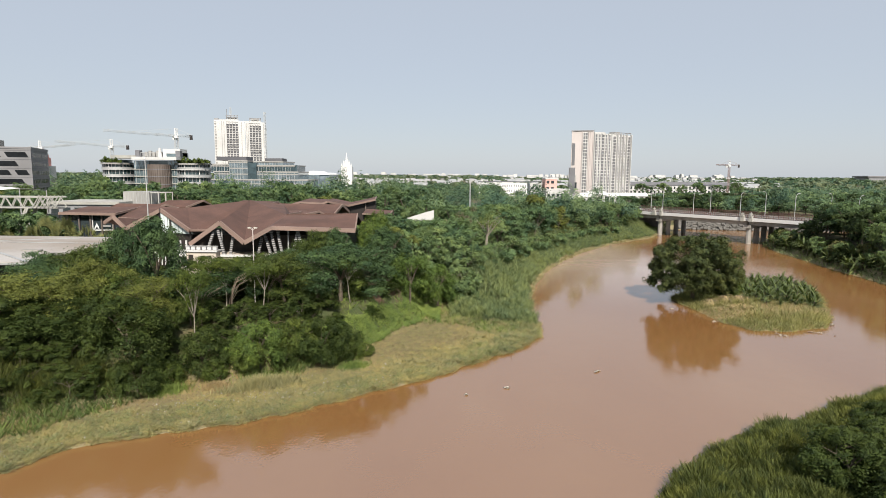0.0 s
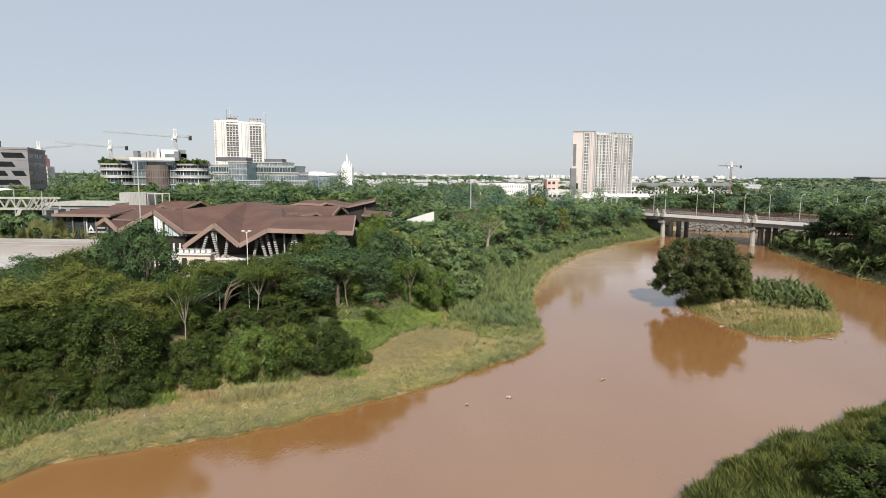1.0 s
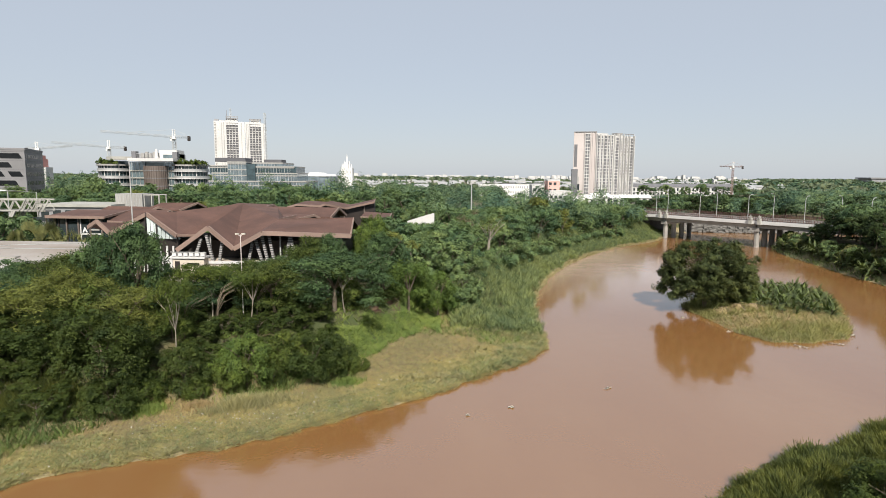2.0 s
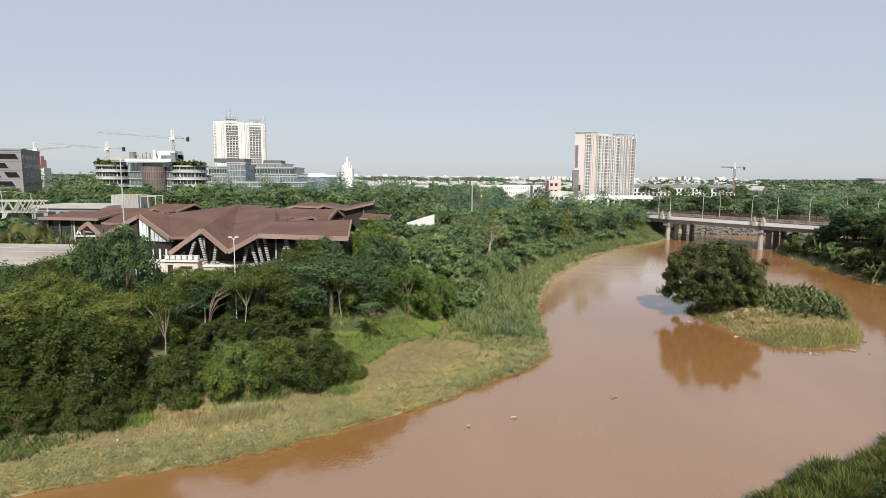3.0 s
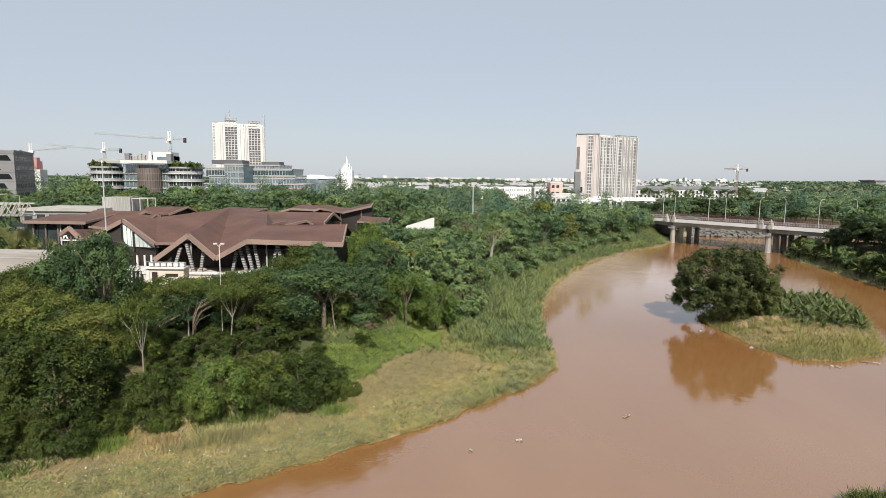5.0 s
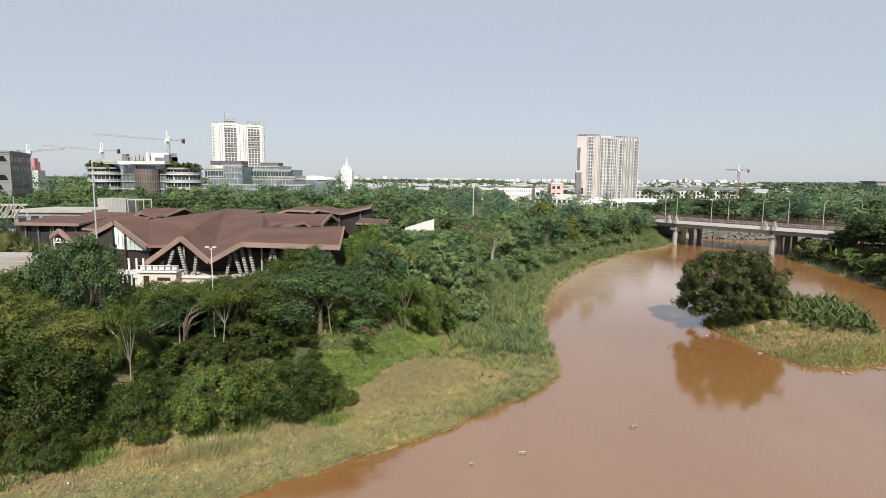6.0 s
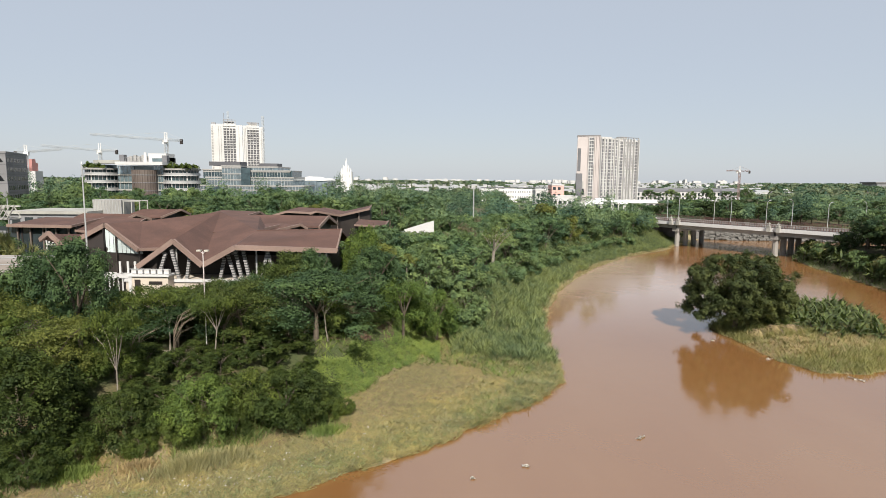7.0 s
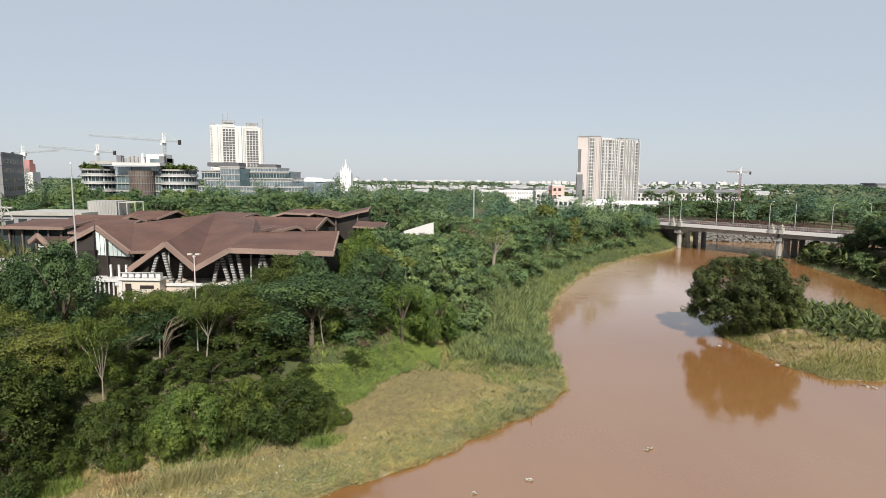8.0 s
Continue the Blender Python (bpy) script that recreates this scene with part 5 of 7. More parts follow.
def make_shelter():
    g = hz(-35.4, 62.6)
    h = thing("garden_shelter", pose(-35.4, 62.6, g, 0, 0, 20), "small open shelter with a dull brown hipped roof", "shelter")
    e = 9.6 - g
    part("roof", Solid().sheet([(-1.7, -1.5, e), (1.7, -1.5, e), (1.7, 1.5, e), (-1.7, 1.5, e), (-0.5, 0, e + 1.0), (0.5, 0, e + 1.0)], [(0, 1, 5, 4), (1, 2, 5), (2, 3, 4, 5), (3, 0, 4)], 0.14), M_THATCH, h, "dull brown hipped roof")
    for x in (-1.3, 1.3):
        for y in (-1.1, 1.1):
            part("post", Solid().tube((x, y, -0.3), (x, y, e), 0.1, 0.09, 7), M_DRIFT, h)


make_shelter()


# ---- plants ----
def blob_points(n, up=0.35):
    d = unit(RNG.normal(size=(n, 3)) + [0, 0, up])
    return d


def crown_mesh(name, clumps, per, size, material, flat=0.7, ratio=0.62, spray=14, reach=0.42):
    """A crown of many small leaves, held in sprays on the outside of uneven clumps."""
    cs, ns, ss = [], [], []
    for c, r in clumps:
        k = max(8, int(per * RNG.uniform(0.7, 1.3)))
        m = max(4, k // spray)
        d = blob_points(m)
        rad = r * (0.62 + 0.42 * RNG.random(m) ** 0.55) * (1 + 0.2 * np.sin(5 * d[:, 0] + 9 * d[:, 1]))
        heart = np.array(c) + d * rad[:, None] * [1, 1, flat]
        up = unit(d * [0.8, 0.8, 0.9] + RNG.normal(size=(m, 3)) * 0.36 + [0, 0, 0.4])
        pick = RNG.integers(0, m, k)
        off = RNG.normal(size=(k, 3)) * r * reach * 0.62
        off -= up[pick] * np.sum(off * up[pick], 1)[:, None] * 0.8
        droop = np.sum(off * off, 1) / max(r, 0.1) * 0.5
        cs.append(heart[pick] + off - np.stack([0 * droop, 0 * droop, droop], 1))
        ns.append(unit(up[pick] + off / max(r, 0.1) * 0.5 + RNG.normal(size=(k, 3)) * 0.22))
        ss.append(size * (0.55 + 0.9 * RNG.random(k)))
        q = max(3, k // 6)
        e = blob_points(q, 0.1)
        cs.append(np.array(c) + e * r * (0.2 + 0.28 * RNG.random((q, 1))) * [1, 1, flat])
        ns.append(unit(e + RNG.normal(size=(q, 3)) * 0.4))
        ss.append(size * (1.1 + 0.5 * RNG.random(q)))
    c, nn, s = np.concatenate(cs), np.concatenate(ns), np.concatenate(ss)
    return quads(name, sprig_tris(c, nn, s, ratio), len(c), material)


def limbs(h, spread, n, r, seed, lean=0.0, forks=2):
    """A tapered trunk with limbs; returns the mesh data and the limb ends."""
    rnd = random.Random(seed)
    s, ends = Solid(), []
    fork = h * rnd.uniform(0.32, 0.45)
    top = Vector((lean * fork, lean * 0.4 * fork, fork))
    mid = top * 0.5 + Vector((rnd.uniform(-.15, .15), rnd.uniform(-.15, .15), 0))
    s.tube((0, 0, -0.6), mid, r, r * 0.85, 7).tube(mid, top, r * 0.85, r * 0.7, 7)
    for i in range(n):
        a = 2 * math.pi * (i + rnd.uniform(-.25, .25)) / n
        k = spread * rnd.uniform(0.45, 0.85)
        e = Vector((math.cos(a) * k + top.x, math.sin(a) * k + top.y, h * rnd.uniform(0.68, 0.9)))
        m = top.lerp(e, 0.5) + Vector((0, 0, h * 0.06))
        s.tube(top, m, r * 0.5, r * 0.32, 5).tube(m, e, r * 0.32, r * 0.12, 5)
        ends.append(e)
        for _ in range(forks):
            e2 = m + Vector((rnd.uniform(-1, 1), rnd.uniform(-1, 1), rnd.uniform(0.3, 1))) * spread * 0.4
            s.tube(m, e2, r * 0.22, r * 0.07, 4)
            ends.append(e2)
    return s, ends


class Kind:
    """One kind of plant: built once at its first place, copied to the others."""

    def __init__(self, name, trunk, crown, label, category, group, bark=None, crown_name="crown"):
        self.args = (name, label, category, group)
        self.trunk, self.crown, self.bark, self.first, self.crown_name = trunk, crown, bark or M_BARK, None, crown_name

    def put(self, x, y, s=1.0, sz=None, rz=None, sink=0.1, z=None):
        rz = random.uniform(0, 360) if rz is None else rz
        z = hz(x, y) if z is None else z
        m = pose(x, y, z - sink, 0, 0, rz) @ Matrix.Diagonal((s, s, sz or s, 1))
        if self.first is None:
            name, label, category, group = self.args
            self.first = thing(name, m, label, category, group)
            if self.trunk:
                part("trunk", self.trunk, self.bark, self.first)
            ob = new(self.crown_name, self.crown)
            ob.parent = self.first
            self.first.matrix_world = m
            return self.first
        ob = copy_thing(self.first, Matrix.Identity(4))
        ob.matrix_basis = m
        return ob


def spreading(seed, h, spread, mat, per, size, label, clumps=30, bark=None, name="spreading_tree", thick=0.024):
    rnd = random.Random(seed)
    t, ends = limbs(h, spread, 6, thick * h, seed, rnd.uniform(-.25, .25))
    cl = [((e.x, e.y, e.z), rnd.uniform(0.9, 1.5) * spread * 0.24) for e in ends]
    while len(cl) < clumps:
        a, k = rnd.uniform(0, 6.28), spread * math.sqrt(rnd.random()) * 0.95
        cl.append(((math.cos(a) * k, math.sin(a) * k, h * (0.92 - 0.32 * (k / spread) ** 2 - 0.42 * rnd.random() ** 1.6)), rnd.uniform(0.6, 1.35) * spread * 0.27))
    return Kind(name, t, crown_mesh("crown", cl, per, size, mat, 0.42), label, "tree", "riverside trees", bark)


def round_tree(seed, h, spread, mat, per, size, label, clumps=24, name="broadleaf_tree", low=0.3, group="riverside trees", category="tree", flat=0.8, knob=0.34):
    rnd = random.Random(seed)
    t, ends = limbs(h, spread, 5, 0.026 * h, seed, 0.05, 1)
    cl = []
    for i in range(clumps):
        a = rnd.uniform(0, 6.28)
        u = rnd.uniform(-0.75, 1.0)
        k = math.sqrt(max(0, 1 - u * u)) * spread * rnd.uniform(0.6, 0.9)
        zc, zr = h * (1 + low) / 2, h * (1 - low) / 2
        cl.append(((math.cos(a) * k, math.sin(a) * k, zc + zr * u * 0.82), rnd.uniform(0.6, 1.2) * spread * knob))
    return Kind(name, t, crown_mesh("crown", cl, per, size, mat, flat), label, category, group)


def shrub(seed, h, spread, mat, per, size, label, clumps=16, knob=0.25):
    return round_tree(seed, h, spread, mat, per, size, label, clumps, "shrub", 0.02, "bank shrubs", "bush", 0.85, knob)


NEAR_SPREAD = [spreading(s, 8.6, 4.6, m, int(p * 1.75), 0.175, lab, 44) for s, m, p, lab in (
    (1, L_COOL, 210, "dark green spreading tree with layered feathery foliage"), (2, L_OLIVE, 210, "green spreading tree with feathery foliage"),
    (3, L_COOL, 200, "dark spreading tree with layered crown"), (4, L_OLIVE, 200, "mid-green layered tree on the terrace"), (5, L_YELLOW, 190, "yellow-green spreading tree with feathery leaves"))]
NEAR_ROUND = [round_tree(s, 8.0, 3.5, m, int(p * 1.4), 0.18, lab, 52, low=0.15, knob=0.27) for s, m, p, lab in (
    (11, L_COOL, 190, "dense dark green broadleaf tree"), (12, L_OLIVE, 190, "round green broadleaf tree"), (13, L_BRIGHT, 180, "bright green broadleaf tree"))]
SHRUBS = [shrub(s, 5.6, 3.6, m, int(p * 0.7), 0.165, lab, 66) for s, m, p, lab in (
    (21, L_DARK, 300, "dense dark green shrub at the edge of the grass"), (22, L_MID, 300, "dense green shrub at the foot of the slope"), (23, L_BRIGHT, 280, "bright green leafy shrub"), (27, L_COOL, 290, "dense blue-green shrub beside the reeds"))]
FAR_SHRUBS = [shrub(s, 5.6, 3.6, m, 210, 0.3, lab, 26) for s, m, lab in ((24, L_DARK, "dark green leafy shrub on the bank"), (25, L_WOOD, "green shrub overhanging the far bank"), (26, L_PALE, "pale yellow-green rounded bush before the entrance"))]
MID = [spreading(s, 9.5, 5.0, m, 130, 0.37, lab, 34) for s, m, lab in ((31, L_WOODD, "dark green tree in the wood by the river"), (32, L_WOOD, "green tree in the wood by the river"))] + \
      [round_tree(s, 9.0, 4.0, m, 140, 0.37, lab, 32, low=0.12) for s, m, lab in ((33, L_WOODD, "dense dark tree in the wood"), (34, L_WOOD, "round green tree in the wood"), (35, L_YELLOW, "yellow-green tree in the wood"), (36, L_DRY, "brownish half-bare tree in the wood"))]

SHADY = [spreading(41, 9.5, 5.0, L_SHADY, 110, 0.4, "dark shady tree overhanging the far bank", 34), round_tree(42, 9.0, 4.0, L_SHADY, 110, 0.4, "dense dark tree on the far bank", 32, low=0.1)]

def fan_palm(seed):
    rnd = random.Random(seed)
    s = Solid()
    for i in range(34):
        a, t, l = rnd.uniform(0, 6.28), rnd.uniform(0.15, 1.5), rnd.uniform(0.9, 1.3)
        d = Vector((math.cos(a) * math.sin(t), math.sin(a) * math.sin(t), math.cos(t)))
        o = Vector((0, 0, 2.6)) + d * l
        u = d.orthogonal().normalized()
        w = d.cross(u)
        for k in range(9):
            b = math.pi * (k - 4) / 9
            f = (d * math.cos(b) + u * math.sin(b)).normalized()
            p = f.cross(w).normalized() * 0.06
            s.add([o - p, o + p, o + f * 0.75 - Vector((0, 0, 0.12))], [(0, 1, 2)])
    return Kind("fan_palm", Solid().tube((0, 0, -0.3), (0, 0, 2.6), 0.16, 0.12, 7), mesh_of("fronds", s, L_PALE), "fan palm with pale olive star-shaped fronds", "palm", "entrance palms", None, "fronds")


PALMS = [fan_palm(s) for s in (3, 4)]

# footprints kept free of trees
KEEP = [(-73, -56, 104, 112), (-124, -82, 148, 168), (-54.5, -12.5, 81, 108), (-90, -48, 66, 99), (-88, -57, 116, 131), (-55, -19, 109, 127), (-36, -13, 141, 176), (-47, -32, 157, 174), (-51, -39, 128, 146), (-87, -66, 134, 167), (-92, -74, 155, 166), (-165, -97, 246, 275), (-150, -95, 142, 160), (-198, -155, 224, 262),
        (-18, -2, 146, 158)]


def is_free(x, y, r):
    return not any(a - r < x < b + r and c - r < y < d + r for a, b, c, d in KEEP)


def bridge_clear(x, y, r):
    q = Vector((x, y, 0)) - BR_A
    return not (-min(r, 2.5) < q.dot(BR_N) < 19 + min(r, 3) and -75 < q.dot(BR_U) < 130)


PLACED = []


def place(kind, x, y, s, sz=None, gap=None, **kw):
    PLACED.append((x, y, gap or 3.0 * s))
    return kind.put(x, y, s, sz, **kw)


def crowded(x, y, g):
    """Whether another plant stands too near."""
    return any((x - a) ** 2 + (y - b) ** 2 < (0.5 * (g + c)) ** 2 for a, b, c in PLACED)


PALE = spreading(6, 8.2, 3.8, L_MID, 300, 0.17, "thin-crowned tree with a pale forked trunk", 22, M_PALEBARK, thick=0.013)


def candidates(rnd, n, x0, x1, y0, y1):
    x = np.array([rnd.uniform(x0, x1) for _ in range(n)])
    y = np.array([rnd.uniform(y0, y1) for _ in range(n)])
    return zip(x.tolist(), y.tolist(), shore(x, y)[0].tolist(), mat_width(x, y).tolist(), height(x, y).tolist())


def plant_left():
    rnd = random.Random(5)
    # shrubs along the foot of the slope
    for x, y, s, sz, k in ((-40, 57, 1.2, 0.8, 0), (-31.4, 55.6, 1.2, 1.22, 0), (-29.9, 54.0, 0.7, 0.72, 0), (-37.0, 57.2, 1.15, 0.82, 0), (-43, 54.0, 1.2, 0.88, 0), (-48.5, 51, 1.2, 1.1, 1), (-54, 48, 1.2, 1.1, 0), (-36, 61.5, 1.1, 1.2, 1), (-46, 55, 1.2, 0.86, 0), (-25.6, 59.0, 0.8, 0.88, 0), (-20.2, 60.4, 0.88, 1.0, 2), (-21.2, 59.4, 0.6, 0.6, 1), (-14.2, 64.0, 1.0, 1.0, 0), (-17.0, 63.6, 0.8, 0.9, 1),
                           (-12.4, 66.5, 0.7, 0.75, 0), (-11.0, 65.6, 0.42, 0.5, 1), (-12.0, 64.0, 0.38, 0.4, 0), (-9.6, 67.2, 0.3, 0.3, 1), (-24.0, 58.0, 0.4, 0.4, 1), (-17.8, 61.4, 0.4, 0.45, 0), (-28.2, 56.6, 0.45, 0.5, 1), (-28.5, 63, 0.7, 0.65, 1), (-1.6, 89.4, 0.98, 1.28, 2), (2.6, 92.5, 0.8, 0.9, 0), (-5.0, 91.5, 0.9, 1.25, 0), (2.5, 93, 1.1, 1.1, 1), (-52, 50, 1.3, 1.2, 0), (-43, 60, 1.1, 0.8, 1),
                           (3.5, 99, 0.9, 0.8, 0), (6.5, 108, 0.9, 0.7, 1), (9.8, 115.5, 1.1, 0.9, 0), (13.5, 128, 1.1, 0.9, 0), (12.0, 122, 0.8, 0.7, 1), (16.4, 133, 0.9, 0.75, 1), (20.0, 142.5, 0.9, 0.8, 0), (25.0, 152, 1.0, 0.8, 1), (31.0, 163.5, 0.9, 0.75, 1), (40.0, 179, 0.9, 0.75, 0), (50.5, 192, 0.9, 0.7, 1), (57, 199, 0.8, 0.7, 1), (18.5, 139, 1.0, 0.8, 1), (22.5, 147, 1.0, 0.8, 0), (27.5, 158, 1.0, 0.8, 0), (36, 173, 1.0, 0.8, 1), (45, 186, 1.0, 0.8, 0)):
        k = 3 if k == 0 and x > -9 else k
        place(FAR_SHRUBS[0 if k == 0 else 1] if y > 90 else SHRUBS[k], x, y, s, sz, gap=3.0 * s)
    # trees that stand out
    for kind, x, y, s, sz in ((NEAR_ROUND[0], -34.6, 67.6, 1.05, 1.46), (PALE, -27.2, 60.6, 0.62, 1.25), (PALE, -12.8, 75.5, 0.8, 0.85), (PALE, -27.0, 69.5, 0.8, 0.86), (PALE, -22.4, 68.6, 0.75, 0.84), (PALE, -30.5, 70.5, 0.8, 0.84), (NEAR_ROUND[1], -47, 68.4, 0.8, 0.72), (NEAR_ROUND[2], -5.5, 84, 0.95, 1.0), (NEAR_SPREAD[4], -38, 62, 0.95, 0.9), (NEAR_SPREAD[4], -43.6, 59.4, 1.15, 0.82), (NEAR_SPREAD[4], -32.6, 61.2, 0.85, 0.72), (NEAR_SPREAD[4], -48.5, 61.0, 1.0, 0.68), (NEAR_SPREAD[4], -39.8, 58.8, 1.0, 0.8),
                              (NEAR_SPREAD[0], -14.2, 75.6, 1.5, 1.0), (NEAR_ROUND[0], -38.6, 68.6, 1.0, 1.25), (NEAR_SPREAD[3], -18.0, 79.6, 0.8, 1.12), (NEAR_SPREAD[0], -21.6, 76.4, 0.8, 0.9), (NEAR_SPREAD[1], -25.2, 77.0, 0.75, 0.74), (NEAR_SPREAD[3], -29.4, 75.5, 0.75, 0.7), (NEAR_ROUND[0], -15.4, 80.2, 0.7, 1.2), (NEAR_ROUND[2], -11.6, 92.4, 0.8, 1.4), (NEAR_SPREAD[1], -20.5, 73, 1.0, 0.86), (NEAR_SPREAD[0], -27.5, 72, 1.0, 0.72), (NEAR_ROUND[0], -9, 85, 1.0, 1.1), (NEAR_ROUND[2], -14.8, 97.5, 0.85, 0.95), (NEAR_SPREAD[4], -10.5, 102, 0.75, 0.9)):
        place(kind, x, y, s, sz, gap=2.6)
    # treetops before the shed
    for i, (x, y, top) in enumerate(((-69, 65, 11.2), (-64, 64.5, 11.3), (-59.5, 64, 11.6), (-55.5, 65, 10.4), (-51, 64.5, 10.6), (-46.5, 66, 13.6), (-42.5, 67.5, 13.9), (-43, 63, 12.6), (-62, 59.5, 10.6), (-57, 59, 10.6), (-51.5, 59.5, 10.8), (-46.5, 60, 11.2))):
        place(NEAR_SPREAD[(0, 1, 2, 0, 3)[i % 5]], x, y, 0.95, (top - hz(x, y)) / 8.6, gap=2.6)
    # shrubs along the foot of the hall
    for i, (x, y, top) in enumerate(((-37.2, 79.6, 9.4), (-34.4, 79.0, 8.8), (-31.2, 79.4, 9.3), (-28.0, 79.2, 8.9), (-24.6, 79.4, 9.4), (-21.8, 80.0, 9.8), (-17.6, 77.4, 8.6), (-13.0, 79.6, 9.0))):
        place(SHRUBS[(1, 0, 3, 1)[i % 4]], x, y, 0.58, (top - hz(x, y)) / 5.6, gap=1.2)
    # bushes before the entrance
    for x, y, s, top, k in ((-69.8, 100.5, 0.85, 13.6, 2), (-65.4, 100, 0.95, 14.2, 2), (-61.5, 101, 0.85, 13.0, 2), (-58, 102, 0.7, 11.9, 2), (-76.5, 100, 0.8, 12.0, 2), (-73.3, 101, 0.7, 11.7, 2), (-80.5, 101, 0.9, 12.2, 2), (-54.8, 102.5, 0.7, 11.4, 1)):
        place(FAR_SHRUBS[k], x, y, s * 0.8, (top - 2.4 - hz(x, y)) / 5.6, gap=2)
    for i, (x, y, top) in enumerate(((-70.4, 100.6, 14.0), (-66.2, 100.2, 14.0), (-68.2, 101.8, 13.4), (-63.6, 101, 12.8), (-77.6, 100.4, 12.8), (-73.4, 101.6, 12.4), (-60.6, 101.6, 12.2), (-80.6, 101, 12.4))):
        place(PALMS[i % 2], x, y, 1.15, (top - hz(x, y)) / 3.9, gap=1.5)
    for x, y, s in ((-75, 106, 1.1), (-79.5, 105, 1.15), (-84, 107, 1.1), (-71.6, 105.5, 0.9)):
        place(MID[2], x, y, s, gap=2)
    # low dark growth on the slope under the trees
    for x, y, d, w, g0 in candidates(rnd, 1500, -56, -14, 44, 72):
        s = rnd.uniform(0.3, 0.6)
        if x < -0.80 * y - 3 or not w + 1.5 < d < w + 6.5 or crowded(x, y, 2.8 * s):
            continue
        place(FAR_SHRUBS[0], x, y, s, s * rnd.uniform(0.55, 0.9), gap=2.6 * s)
    # shaded undergrowth between the trunks
    for x, y, d, w, g0 in candidates(rnd, 900, -60, -8, 50, 84):
        s = rnd.uniform(0.28, 0.5)
        if x < -0.80 * y - 3 or not w + 6.0 < d < w + 26 or not is_free(x, y, 1.0) or crowded(x, y, 2.4 * s):
            continue
        place(FAR_SHRUBS[0], x, y, s, s * rnd.uniform(0.5, 0.9), gap=1.2 * s)
    # trees on the terrace, before the hall
    for x, y, d, w, g0 in candidates(rnd, 6000, -74, 12, 42, 110):
        if x < -0.80 * y - 3 or d < w + (9 if y > 84 else 3.4 if x < -17 else 4.8) or not is_free(x, y, 1.4):
            continue
        s = rnd.uniform(0.78, 1.12)
        g = 4.3 * s
        if crowded(x, y, g) or (-13 < x < -1 and 66 < y < 90 and d < w + 6.5):
            continue
        sz = s * rnd.uniform(0.88, 1.05)
        if d < w + 6:
            sz *= 0.8
        # low enough to leave the hall front in view
        if y < 84:
            if -0.35 < x / y < -0.175:
                lim = 22.5 - 0.178 * (y - 15)
            elif -0.48 < x / y <= -0.35:
                lim = 22.5 - 0.198 * (y - 15)
            else:
                lim = 22.4 - (0.142 if x / y <= -0.48 else 0.11) * y
            sz = min(sz, max(0.45, (lim - g0) / 9.2))
        if x < -17 and y < 78:
            kind = rnd.choice([NEAR_SPREAD[1], NEAR_SPREAD[3], NEAR_SPREAD[1], NEAR_SPREAD[4], NEAR_ROUND[1], NEAR_SPREAD[2]])
        else:
            kind = rnd.choice([NEAR_SPREAD[0], NEAR_SPREAD[2]] * 3 + [NEAR_ROUND[0]] * 3 + [NEAR_SPREAD[1], NEAR_ROUND[2]])
        if y > 88:
            kind, s, sz = rnd.choice(MID[:4]), s * 0.9, sz * 0.9
        place(kind, x, y, s, sz, gap=g)
    # the wood along the river up to the bridge
    for kind, x, y, s in ((MID[0], -6, 145, 0.7), (MID[3], -9.5, 144, 0.68), (MID[2], -2.6, 145.5, 0.68), (MID[3], -12.5, 143, 0.7), (MID[4], -12, 108, 0.9), (MID[3], -17, 112, 0.85), (MID[5], 0, 128, 0.8), (MID[5], 4, 142, 0.85), (MID[4], 33, 172, 1.0), (MID[1], 57, 206, 0.62), (MID[3], 62, 211, 0.6), (MID[2], 66, 217, 0.62), (MID[3], 60, 219, 0.7), (MID[0], 68.5, 222, 0.55), (MID[3], 64, 226, 0.7)):
        place(kind, x, y, s, gap=3.5)
    for x, y, d, w, g0 in candidates(rnd, 7000, -105, 60, 104, 176):
        if x < -0.80 * y or d < 9 or (4 < x < 12 and 104 < y < 121) or not is_free(x, y, 2.5) or not bridge_clear(x, y, 4):
            continue
        s = rnd.uniform(0.75, 1.05)
        if x < -14:
            s *= 0.72
        g = 4.4 * s
        if (x < -16 and rnd.random() < 0.5) or crowded(x, y, g):
            continue
        kind = rnd.choice(MID[:4] * 4 + [MID[1], MID[3], MID[4], MID[5]])
        if -4 < x < 9 and 118 < y < 150:
            s *= 0.8
        if -0.09 < x / y < 0.005 and 112 < y < 149:
            s = min(s, 0.74)
        place(kind, x, y, s, gap=g)


plant_left()


